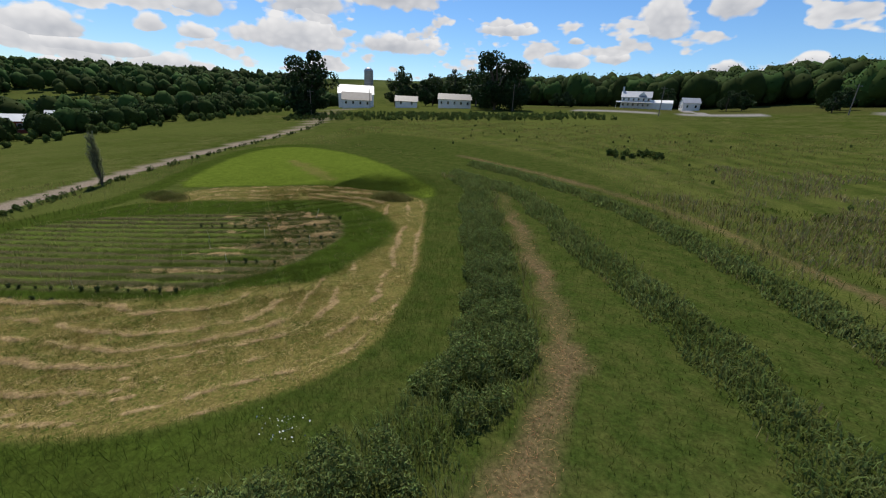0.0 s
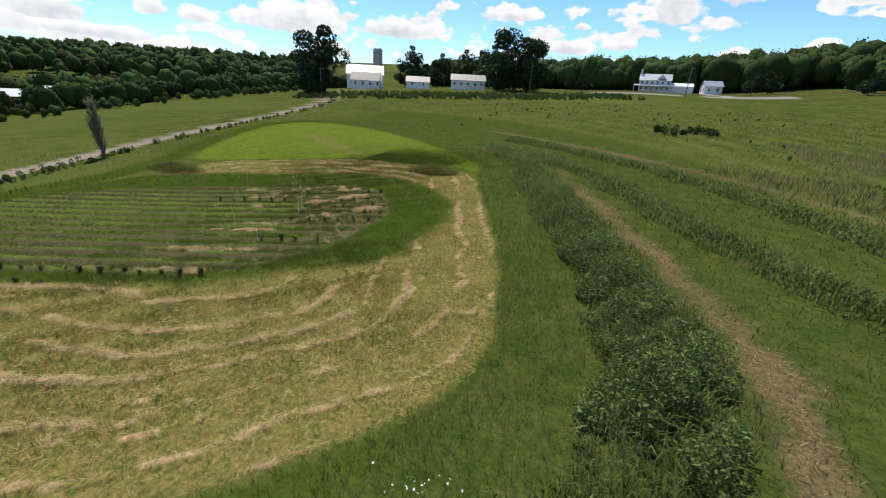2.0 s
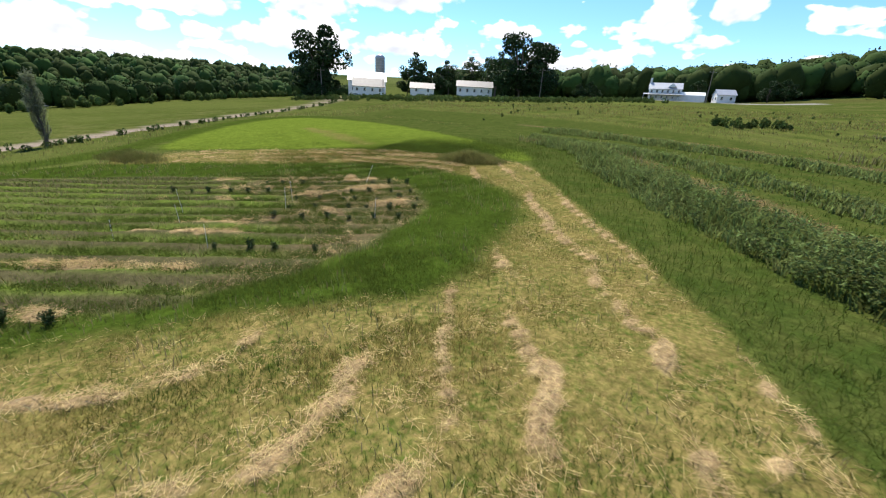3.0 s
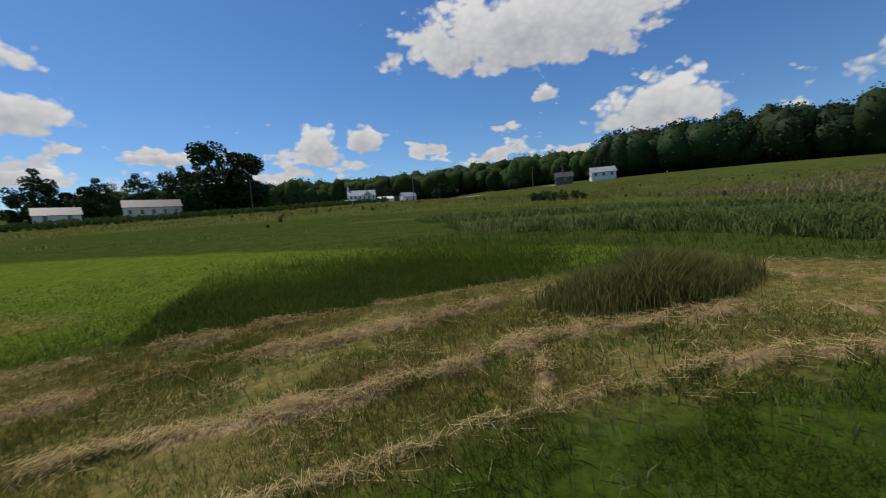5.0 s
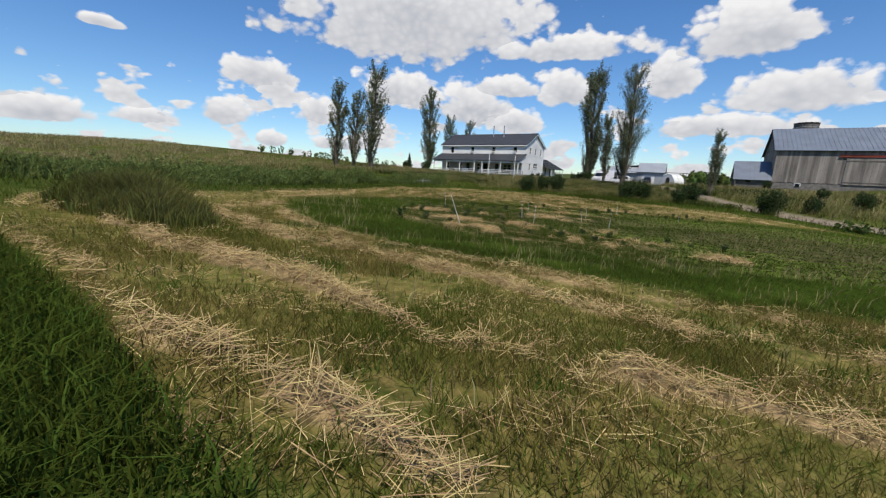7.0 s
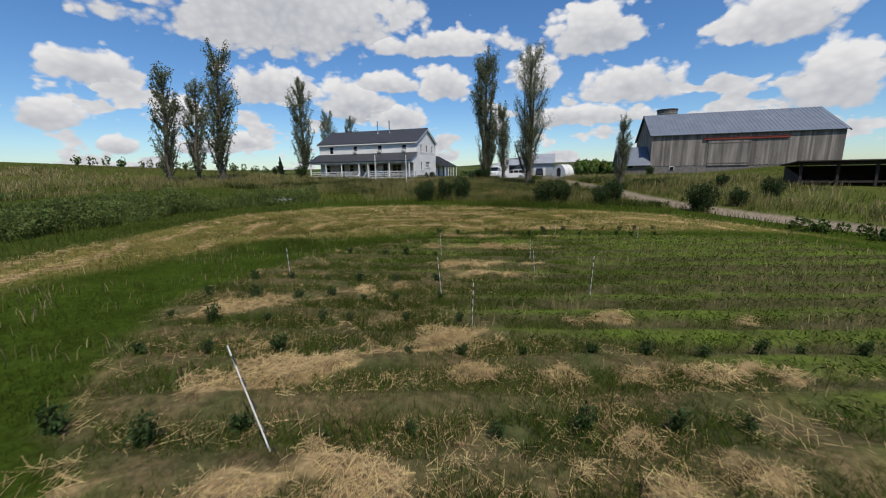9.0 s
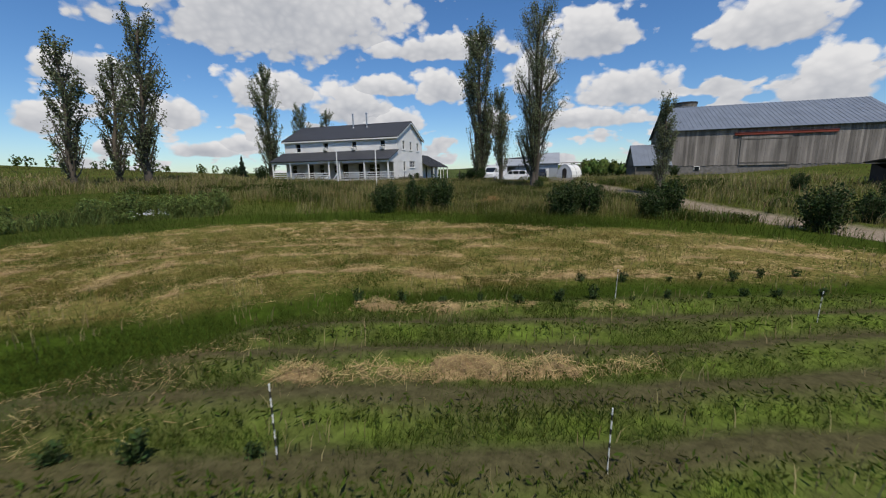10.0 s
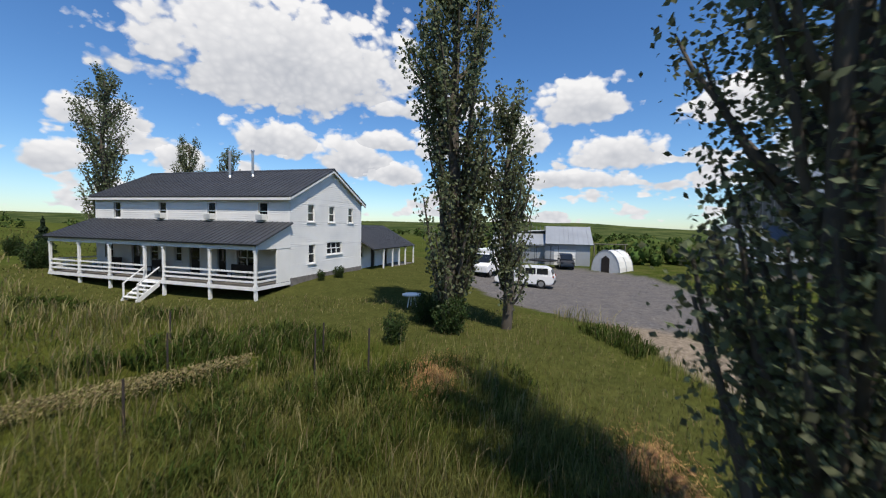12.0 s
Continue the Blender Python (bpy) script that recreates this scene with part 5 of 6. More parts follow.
woodland("hillside_woods", "dense dark green woods on the hillside behind the far houses", 900, band(150, -345, -150, -350, 34), 17, 0.9, CANOPY, 31, 90, True)
woodland("hill_shoulder_woods", "woods on the shoulder of the hill", 260, band(-95, -300, -150, -225, 26), 16, 0.9, CANOPY, 44, 110, True)
woodland("near_woods", "dark edge of the woods across the meadow", 200, band(-104, -206, -152, -140, 13), 17.0, 0.8, LEAF_DARK, 32, 420, True)
woodland("valley_woods", "woods across the valley", 760, band(225, -40, 250, -330, 52), 9, 0.8, CANOPY, 33, 60, True)
woodland("far_ridge_woods", "wooded ridge far off", 1100, band(720, -60, 330, -420, 110), 14, 1.6, CANOPY, 34, 24, True)
woodland("east_ridge_woods", "wooded ridge far across the valley", 300, band(760, -60, 800, 500, 110), 12, 3.0, CANOPY, 35, 16, True)
woodland("north_woods", "tree lines on the far plain", 420, band(-700, 420, 700, 480, 130), 7, 2.4, LEAF_LIGHT, 36, 50)
woodland("hedgerow", "overgrown hedgerow of rounded bushes beside the driveway fields", 110, band(122, -48, 150, -172, 9), 5.2, 0.42, CANOPY, 37, 200, True)
woodland("hedge_shrubs", "pale green shrubs at the foot of the hedgerow", 130, band(112, -52, 138, -168, 8), 2.2, 0.3, LEAF_LIGHT, 46, 130, True)
woodland("brush", "pale green brush on the old field", 620, band(100, -136, 6, -178, 13), 1.2, 0.26, LEAF_LIGHT, 38, 70)
woodland("horizon_trees", "low trees on the skyline of the meadow", 16, band(-152, -98, -140, -45, 6), 4.0, 0.7, LEAF_DARK, 39, 120)
woodland("meadow_clumps", "scattered dark clumps of brambles in the meadow", 26, band(-1, -99, -8, -104, 2.2), 0.9, 0.2, LEAF_LIGHT, 40, 120)
woodland("meadow_tufts", "small weeds dotted over the meadow", 60, band(40, -130, -60, -100, 30), 0.42, 0.14, LEAF_LIGHT, 41, 70)
woodland("verge_brush", "low brush along the driveway verge", 170, verge, 0.55, 0.13, LEAF_LIGHT, 42, 60)
woodland("yard_brush", "green brush behind the garage and yard", 120, band(24, 36, 62, 52, 6), 3.0, 0.5, LEAF_LIGHT, 43, 60, True)
woodland("meadow_brush", "low pale brush in the meadow beyond the house", 26, band(-78, -4, -60, 34, 6), 2.0, 0.4, LEAF_LIGHT, 45, 60)


def simple_house(x, y, turn, L, D, eave, ridge, roof, label, wins=3, storeys=1, wall=None):
    """A small far house: walls, gable roof, windows and a door."""
    h = thing("house", x, y, z_at(x, y), turn, label, "house", "far houses")
    bm = bmesh.new()
    prism(bm, [(0, -1.5), (0, eave), (D / 2, ridge), (D, eave), (D, -1.5)], "x", 0, L)
    part("wall", bm, wall or SIDING, h)
    s = (ridge - eave) / (D / 2)
    roof_slab("roof", h, [(-0.4, -0.4, eave - 0.4 * s + 0.16), (L + 0.4, -0.4, eave - 0.4 * s + 0.16), (L + 0.4, D / 2, ridge + 0.16), (-0.4, D / 2, ridge + 0.16)], roof, rib=2.0)
    roof_slab("roof", h, [(L + 0.4, D + 0.4, eave - 0.4 * s + 0.16), (-0.4, D + 0.4, eave - 0.4 * s + 0.16), (-0.4, D / 2, ridge + 0.16), (L + 0.4, D / 2, ridge + 0.16)], roof, rib=2.0)
    for side, m in ((L, pose(0, 0, 0)), (L, pose(L, D, 0, 0, 0, 180)), (D, pose(L, 0, 0, 0, 0, 90))):
        n = wins if side == L else 2
        for k in range(n):
            for st in range(storeys):
                c = (k + 0.5) * side / n
                w = new("window")
                w.parent, w.matrix_basis, w.empty_display_size = h, m @ pose(c, 0, 1.0 + 2.7 * st), 0.1
                part("frame", boxed(-0.55, 0.55, -0.06, -0.004, -0.1, 1.4), TRIM, w)
                part("pane", boxed(-0.43, 0.43, -0.09, -0.064, 0, 1.3), GLASS_DARK, w)
    return h
# far farm at the end of the old field
cylinder_silo("far_silo", 130.8, -225.6, z_at(131, -226), 2.4, 17.5, "tall grey concrete silo with a domed cap", dome=True, hoops=14)
simple_house(121.7, -216, 35, 17, 10, 5.5, 9.5, ROOF_PALE, "big white barn with a pale metal roof", wins=4, wall=SIDING)
simple_house(113.2, -201.3, 35, 13, 8, 3.0, 6.2, ROOF_DARK, "white farmhouse with a dark gable roof", wins=4)
simple_house(91.6, -208.3, 28, 10, 7, 2.4, 4.6, ROOF_DARK, "small white garage with a low dark roof", wins=2)
simple_house(68.4, -218.8, 22, 15, 8, 3.2, 5.6, ROOF_DARK, "white single-storey house with a dark roof", wins=5)
big = simple_house(-11, -294, 0, 15, 8, 5.6, 8.6, ROOF_PALE, "large white two-storey house with a wide porch on the hill", wins=6, storeys=2)
part("chimney", boxed(14.2, 15.2, 3.4, 4.4, 5, 11), SIDING, big)
roof_slab("porch_roof", big, [(17.5, 10.8, 2.7), (-1.5, 10.8, 2.7), (-1.5, 8.1, 3.4), (17.5, 8.1, 3.4)], ROOF_PALE, rib=2)
for k in range(8):
    part("porch_post", boxed(-1.3 + k * 2.65, -1.15 + k * 2.65, 10.5, 10.65, -1.0, 2.65), TRIM, big)
part("dormer", prism(bmesh.new(), [(2.5, 6.5), (4.5, 8.4), (6.5, 6.5)], "y", 4.0, 7.6), SIDING, big)
part("wing", prism(bmesh.new(), [(1.0, -1), (1.0, 3.0), (4.0, 4.6), (7.0, 3.0), (7.0, -1)], "x", -11, -0.02), SIDING, big)
simple_house(-33, -290, 10, 8, 7, 3.4, 5.8, ROOF_PALE, "white two-car garage beside the hill house", wins=2)
simple_house(-82, -203, 330, 7, 5, 2.6, 4.6, ROOF_DARK, "dark grey shed with a pale gable", wins=1, wall=GREY_WOOD)
simple_house(-92, -190, 330, 9, 6, 2.6, 4.6, ROOF_PALE, "white cottage among trees at the meadow's edge", wins=3)
simple_house(-158.5, -114, 297, 19, 9, 4.6, 7.2, ROOF_PALE, "white barn on the skyline with an open front", wins=3)
simple_house(152, -90, 70, 11, 7, 3.0, 4.6, ROOF_PALE, "red barn with a pale metal roof down in the valley", wins=2, wall=RED_PAINT)
simple_house(150, -105, 60, 11, 6, 2.6, 4.0, ROOF_PALE, "long low shed with a pale metal roof in the valley", wins=3)


def utility_pole(x, y, tall, label="weathered wooden utility pole with a crossarm"):
    p = thing("utility_pole", x, y, z_at(x, y), 20, label, "utility pole", "poles along the road")
    part("pole", rod(bmesh.new(), (0, 0, -1), (0, 0, tall), 0.17, 0.12, n=9), POLE_WOOD, p)
    part("crossarm", boxed(-1.1, 1.1, -0.06, 0.06, tall - 0.75, tall - 0.63), POLE_WOOD, p)
    for k in (-0.95, 0.0, 0.95):
        part("insulator", rod(bmesh.new(), (k, 0, tall - 0.63), (k, 0, tall - 0.48), 0.05, n=7), STEEL, p)


for x, y, h in ((42.4, -198.6, 10.5), (95, -139.6, 8.5), (-11.5, -201, 10), (-67, -209.5, 9.5), (-76, -200.5, 9), (106, -190, 8), (-146, -92, 9)):
    utility_pole(x, y, h)

# ---- grass, hay and weeds ----
def growth(name, base, second, island=0.4, translucent=0.5, scale=0.4):
    return material(name, base, 0.9, vary=0.3, scale=scale, fine=3, bump=0, island=island, spec=0.0, translucent=translucent, second=second)


GRASS_LUSH = growth("lush_grass", (0.080, 0.114, 0.019), (0.058, 0.080, 0.014))
GRASS_TALL = growth("meadow_grass", (0.220, 0.204, 0.070), (0.072, 0.092, 0.018), scale=0.45)
GRASS_WEED = growth("tall_weeds", (0.165, 0.200, 0.066), (0.104, 0.138, 0.036), scale=0.6)
GRASS_FAR = growth("far_grass", (0.205, 0.178, 0.066), (0.128, 0.130, 0.038), scale=0.25)
SEED_HEADS = growth("grass_seed_heads", (0.30, 0.245, 0.125), (0.25, 0.20, 0.10), 0.3, 0.2)
GRASS_RANK = growth("rank_weeds", (0.082, 0.108, 0.026), (0.048, 0.068, 0.015), scale=0.6)
STUBBLE = growth("hay_stubble", (0.235, 0.178, 0.056), (0.082, 0.096, 0.017), scale=0.5)
OLD_HAY = growth("old_hay", (0.40, 0.225, 0.105), (0.26, 0.150, 0.070), 0.35, 0.1, 0.8)
STRAW = growth("dry_hay", (0.50, 0.365, 0.185), (0.33, 0.235, 0.112), 0.35, 0.15, 0.8)
CORRIDOR = bent([(3, -34), (7, -38), (14, -46), (20, -53), (25, -60), (28, -69), (24, -58), (22.5, -50), (21, -38), (19.5, -29.5), (17, -21.5), (15, -10)], 1)
off_corridor = sampled(lambda x, y: along(CORRIDOR, x, y))
grng = np.random.default_rng(77)


def blades(x, y, tall, wide, bend, rng, lift=0.0, wind=(0.10, 0.05)):
    """Bent tapering blades; three triangles each."""
    n = len(x)
    z = height(x, y) - 0.03 + lift
    a = rng.uniform(0, 2 * math.pi, n)
    side = np.stack([np.cos(a), np.sin(a), 0 * a], -1)
    b = rng.uniform(0, 2 * math.pi, n)
    over = np.stack([np.cos(b), np.sin(b), 0 * b], -1) * (bend * rng.uniform(0.2, 1.0, n))[:, None] + np.array([*wind, 0.0])
    p = np.stack([x, y, z], -1)
    t, w = tall[:, None], wide[:, None]
    mid = p + np.array([0, 0, 1.0]) * t * 0.55 + over * t * 0.3
    tip = p + np.array([0, 0, 1.0]) * t * (1.0 - 0.3 * bend[:, None]) + over * t
    v = np.stack([p - side * w / 2, p + side * w / 2, mid + side * w * 0.42, mid - side * w * 0.42, tip], 1).reshape(-1, 3)
    i = np.arange(n)[:, None] * 5
    return v, np.concatenate([i + [[0, 1, 2]], i + [[0, 2, 3]], i + [[3, 2, 4]]], 0)


def scatter(count, x0, x1, y0, y1, near=6.0, far=45.0, floor=0.10):
    """Places over a stretch of land, thick along the corridor and thinner away from it."""
    x, y = grng.uniform(x0, x1, count), grng.uniform(y0, y1, count)
    d = off_corridor(x, y)
    keep = grng.random(count) < np.clip(1 - (d - near) / (far - near), floor, 1)
    return x[keep], y[keep], d[keep]


def cover(x, y):
    """The height and kind of growth at each place: 0 none, 1 lush, 2 meadow, 3 weeds, 4 stubble."""
    z = zones(x, y)
    n = wave(x, y, 2.3, 1.5) + 0.6 * wave(x, y, 0.7, 4.0)
    o, west = z["out"], z["west"] > 0.35
    tall = 0.66 + 0.26 * n + 0.12 * wave(x, y, 7.0, 2.0) + 0.14 * wave(x, y, 0.9, 3.0)
    kind = np.full(x.shape, 2)
    rank = (wave(x, y, 3.3, 5.0) + 0.5 * wave(x, y, 1.1, 8.0) > 0.22) & (y > -29)
    tall[rank], kind[rank] = (0.62 + 0.2 * n)[rank], 5
    green = (wave(x, y, 4.1, 9.0) > 0.25 + 0.3 * (y > -29)) & ~rank
    tall[green], kind[green] = 0.5 * tall[green] + 0.2, 1
    edge = (o > 0) & (o < 2.6 + 0.6 * n) & ~west
    tall[edge], kind[edge] = (0.50 + 0.14 * n)[edge], 1
    lush = west & (o > 0) & (o < 3.0 + 0.5 * n)
    tall[lush], kind[lush] = (0.32 + 0.06 * n)[lush], 1
    first = (o >= 3.0 + 0.5 * n) & (o < 6.3 + 0.5 * n) & (y > -76)
    weed = west & (first | (z["ridge"] < 1.5 + 0.4 * n))
    crest = np.where(first, np.minimum(abs(o - 3.0), abs(o - 6.3)), 1.5 - z["ridge"])
    tall[weed], kind[weed] = (np.where(first, 0.45 + 0.50 * smooth(0, 1.3, crest), 0.32 + 0.30 * smooth(0, 1.2, crest)) + 0.18 * n)[weed], 3
    lane = (z["lane"] > 0.5) & ~weed
    tall[lane], kind[lane] = (0.26 + 0.06 * n)[lane], 1
    bare = z["path"] > 0.35
    tall[bare] = 0.14
    lawn = z["lawn"] > 0.5
    tall[lawn], kind[lawn] = (0.18 + 0.10 * n)[lawn], 2
    cut = in_cut(x, y) > 0
    tall[cut], kind[cut] = 0.13, 1
    field = in_hay(x, y) > 0
    tall[field], kind[field] = 0.15, 1
    stub = field & (z["hay"] > 0.45 + 0.6 * (wave(x, y, 1.1, 4.0) + 0.5 * wave(x, y, 0.4, 2.0) - 0.25 + 0.5 * smooth(-40, -50, y) < 0))
    tall[stub], kind[stub] = 0.17, 4
    coarse = field & ~stub & (wave(x, y, 0.9, 2.0) + 0.6 * wave(x, y, 0.35, 7.0) > 0.15)
    tall[coarse], kind[coarse] = (0.24 + 0.06 * n)[coarse], 2
    seam = (o < 0) & ~field & ~cut
    tall[seam], kind[seam] = 0.16, 1
    tuft = (np.hypot((x - 18.9) / 2.4, (y + 66.0) / 1.1) < 1 + 0.15 * n) | (np.hypot((x - 42.5) / 3.0, (y + 57.6) / 1.3) < 1 + 0.2 * n)
    tall[tuft], kind[tuft] = 0.3, 1
    soil = (z["soil"] > 0.5) & ~tuft
    kind[soil] = 0
    weedy = soil & (wave(x, y, 0.9, 6.0) + 0.6 * wave(x, y, 0.35, 2.0) > -0.4)
    tall[weedy], kind[weedy] = 0.20, 1
    gone = (z["drive"] > 0.3) | (z["yard"] > 0.3) | ((x > -18.6) & (x < 0.5) & (y > -3.2) & (y < 19)) | ((x > 31.8) & (x < 66) & (y > 20))
    kind[gone] = 0
    return np.maximum(tall, 0.06), kind, z


def sow(name, label, count, area, mat, want, near, far, floor, width, bend, grow=1.0):
    x, y, d = scatter(count, *area, near, far, floor)
    tall, kind, z = cover(x, y)
    k = np.isin(kind, want)
    x, y, d, tall = x[k], y[k], d[k], tall[k] * grow * grng.uniform(0.55, 1.25, int(k.sum()))
    wide = width * (1 + np.clip(d - 5, 0, 60) * 0.10)
    v, f = blades(x, y, tall, wide * grng.uniform(0.7, 1.3, len(x)), np.full(len(x), bend), grng)
    return tagged(raw(name, v, f, mat), label, "grass", kind="stuff")


NEAR = (-26, 46, -78, -2)
sow("lush_grass", "short lush green grass of the mown strips", 210000, NEAR, GRASS_LUSH, [1], 5, 26, 0.22, 0.011, 0.9)
sow("meadow_grass", "tall uncut meadow grass, brownish green", 200000, NEAR, GRASS_TALL, [2], 6, 34, 0.25, 0.014, 0.7)
sow("far_meadow_grass", "tall meadow grass farther off", 110000, (-70, 62, -150, 20), GRASS_FAR, [2], 10, 200, 0.4, 0.011, 0.9, grow=0.62)
sow("weeds", "rank grey-green weeds in ridges between the mown lanes", 330000, (-24, 18, -96, -27), GRASS_WEED, [3], 12, 50, 0.5, 0.024, 0.95)
sow("broad_weeds", "dark broad-leaved weeds in patches of the rough meadow", 190000, (-12, 36, -31, -4), GRASS_RANK, [5], 6, 26, 0.35, 0.030, 0.95)
sow("seed_heads", "pale ripe seed heads above the meadow", 110000, NEAR, SEED_HEADS, [2, 5], 5, 30, 0.25, 0.011, 0.5, grow=1.25)
sow("far_seed_heads", "tan seed heads over the wide meadow", 60000, (-110, -14, -100, -20), SEED_HEADS, [2], 30, 200, 0.4, 0.010, 0.6, grow=0.95)
LOW_WAY = np.array(bent([(11, -42), (15, -47), (20, -53), (24.5, -59.5), (27, -65), (27.6, -68), (26, -63), (23.5, -56.5), (22.5, -50), (21.8, -43.5), (20.8, -37), (19.8, -31)], 2))


def beside_way(count, spread):
    """Places thick along the low part of the way and thinning to its sides."""
    k = grng.integers(0, len(LOW_WAY) - 1, count)
    u = grng.random(count)[:, None]
    p = LOW_WAY[k] * (1 - u) + LOW_WAY[k + 1] * u + grng.normal(0, spread, (count, 2))
    return p[:, 0], p[:, 1]


def carpet(name, label, count, mat, want, width, spread=4.2, grow=1.0):
    """Short leaning blades close together; one triangle each."""
    x, y = beside_way(count, spread)
    tall, kind, z = cover(x, y)
    k = np.isin(kind, want) & (tall < 0.5)
    x, y, tall = x[k], y[k], tall[k] * grow * grng.uniform(0.5, 1.3, int(k.sum()))
    n = len(x)
    a, b = grng.uniform(0, 2 * math.pi, n), grng.uniform(0, 2 * math.pi, n)
    side = np.stack([np.cos(a), np.sin(a), 0 * a], -1) * (width * grng.uniform(0.6, 1.4, n) / 2)[:, None]
    p = np.stack([x, y, height(x, y) - 0.02], -1)
    lean = tall * grng.uniform(0.1, 1.0, n)
    tip = p + np.stack([np.cos(b) * lean, np.sin(b) * lean, tall * grng.uniform(0.6, 1.0, n)], -1)
    v = np.stack([p - side, p + side, tip], 1).reshape(-1, 3)
    return tagged(raw(name, v, np.arange(n * 3).reshape(-1, 3), mat), label, "grass", kind="stuff")


carpet("short_grass", "short dense green grass of the mown strips", 520000, GRASS_LUSH, [1], 0.010)
x, y = np.append(grng.normal(18, 4.0, 30000), grng.normal(14.5, 3.5, 30000)), np.append(grng.normal(-25, 3.0, 30000), grng.normal(-16.5, 3.0, 30000))
tall, kind, z = cover(x, y)
k = np.isin(kind, [1, 2, 5]) & (y > -31) & (y < -9)
x, y, tall = x[k], y[k], tall[k]
v, f = blades(x, y, np.maximum(tall, 0.35) * grng.uniform(0.5, 1.1, len(x)), np.full(len(x), 0.014), np.full(len(x), 0.9), grng)
tagged(raw("rough_grass", v, f, GRASS_TALL), "rough uncut grass before the farmhouse", "grass", kind="stuff")


def tussock(x0, y0, long, across, tall, count):
    """A rank patch of uncut grass standing in the mown field."""
    u, w = grng.normal(0, 0.5, count), grng.normal(0, 0.5, count)
    k = np.hypot(u, w) < 1.25
    u, w = u[k] * long, w[k] * across
    x, y = x0 + u, y0 + w
    n = len(x)
    v, f = blades(x, y, tall * grng.uniform(0.6, 1.2, n) * (1.0 - 0.5 * np.hypot(u / long, w / across) + 0.25 * wave(x, y, 0.5, 3.0)), np.full(n, 0.016), np.full(n, 0.6), grng)
    tagged(raw("tussock", v, f, GRASS_TALL), "rank dark green patch of uncut grass in the hayfield", "grass", kind="stuff")


tussock(18.9, -66.0, 2.1, 0.95, 1.0, 12000)
tussock(42.5, -57.6, 2.9, 1.3, 0.9, 9000)
x, y = np.append(grng.normal(25, 3.0, 62000), grng.normal(24, 4, 30000)), np.append(grng.normal(-69.7, 1.2, 62000), grng.normal(-72.0, 2, 30000))
k = (in_hay(x, y) < 0.0) & (x < 28.5)
x, y = x[k], y[k]
v, f = blades(x, y, grng.uniform(0.10, 0.32, len(x)), np.full(len(x), 0.011), np.full(len(x), 0.9), grng)
tagged(raw("field_edge_grass", v, f, GRASS_LUSH), "deep green uncut grass along the field edge", "grass", kind="stuff")
carpet("stubble", "yellowing stubble of the mown hay", 620000, STUBBLE, [4], 0.009)
carpet("green_stubble", "green shoots coming up in the stubble", 190000, GRASS_LUSH, [4], 0.009, grow=0.8)


def lying_straw(x, y, lift, long, rng, wide):
    """Cut stalks lying criss-cross; two triangles each."""
    n = len(x)
    a = rng.uniform(0, 2 * math.pi, n)
    d = np.stack([np.cos(a), np.sin(a), rng.normal(0, 0.28, n)], -1) * (long * rng.uniform(0.5, 1.2, n))[:, None] / 2
    s = np.stack([-np.sin(a), np.cos(a), rng.normal(0, 0.5, n)], -1) * wide[:, None] / 2
    p = np.stack([x, y, height(x, y) + lift], -1)
    v = np.stack([p - d - s, p - d + s, p + d + s, p + d - s], 1).reshape(-1, 3)
    i = np.arange(n)[:, None] * 4
    return v, np.concatenate([i + [[0, 1, 2]], i + [[0, 2, 3]]], 0)


LEAF_WEED = material("weed_leaves", (0.160, 0.205, 0.060), 0.8, vary=0.35, scale=0.6, fine=5, bump=0, island=0.45, spec=0.1, translucent=0.35)


def leafy_weeds():
    """Rank broad-leaved weeds in clumps along the first uncut strip."""
    rng = np.random.default_rng(27)
    x, y = rng.uniform(-9, 15, 60000), rng.uniform(-64, -31, 60000)
    tall, kind, z = cover(x, y)
    near = rng.random(60000) < smooth(-64, -44, y) * 0.75 + 0.25
    clump = wave(x, y, 1.1, 6.0) + 0.6 * wave(x, y, 0.45, 2.0) + 0.3 * wave(x, y, 3.0, 4.0)
    k = (kind == 3) & (z["out"] < 7.2) & (clump > -0.1) & near
    x, y, tall = x[k], y[k], tall[k] * (0.85 + 0.45 * smooth(-0.1, 1.0, clump[k]))
    s = rng.uniform(0.35, 1.0, (len(x), 9))
    a = rng.uniform(0, 2 * math.pi, (len(x), 9))
    r = 0.10 * rng.uniform(0.3, 1.2, (len(x), 9))
    p = np.stack([x[:, None] + r * np.cos(a) + 0.08 * s, y[:, None] + r * np.sin(a), height(x, y)[:, None] + s * tall[:, None] * 1.15], -1).reshape(-1, 3)
    v, f = leaf_cloud(p, 0.11, rng, 0.45)
    tagged(raw("leafy_weeds", v, f, LEAF_WEED), "rank clumps of grey-green broad-leaved weeds along the uncut strip", "weeds", kind="stuff")


leafy_weeds()
x, y, d = scatter(1300000, 4, 44, -71, -30, 5, 22, 0.35)
x2, y2 = beside_way(900000, 3.2)
x, y, d = np.append(x, x2), np.append(y, y2), np.append(d, off_corridor(x2, y2))
wr = WINDROWS(x, y)
zn = zones(x, y)
k = grng.random(len(x)) < wr * 0.62 + 0.075 * zn["hay"] * (wave(x, y, 0.45, 8.0) + 0.5 * wave(x, y, 0.2, 3.0) > 0.1) + 0.07 * zn["soil"] * (wave(x, y, 0.5, 5.0) > -0.2)
x, y, wr, d = x[k], y[k], wr[k], d[k]
v, f = lying_straw(x, y, 0.03 + wr * grng.uniform(0.03, 0.2, len(x)), np.full(len(x), 0.22) * (1 + d * 0.03), grng, 0.0036 * (1 + np.clip(d - 4, 0, 30) * 0.09))
tagged(raw("windrow", v, f, STRAW), "raked rows of dry cut hay", "hay", kind="stuff")
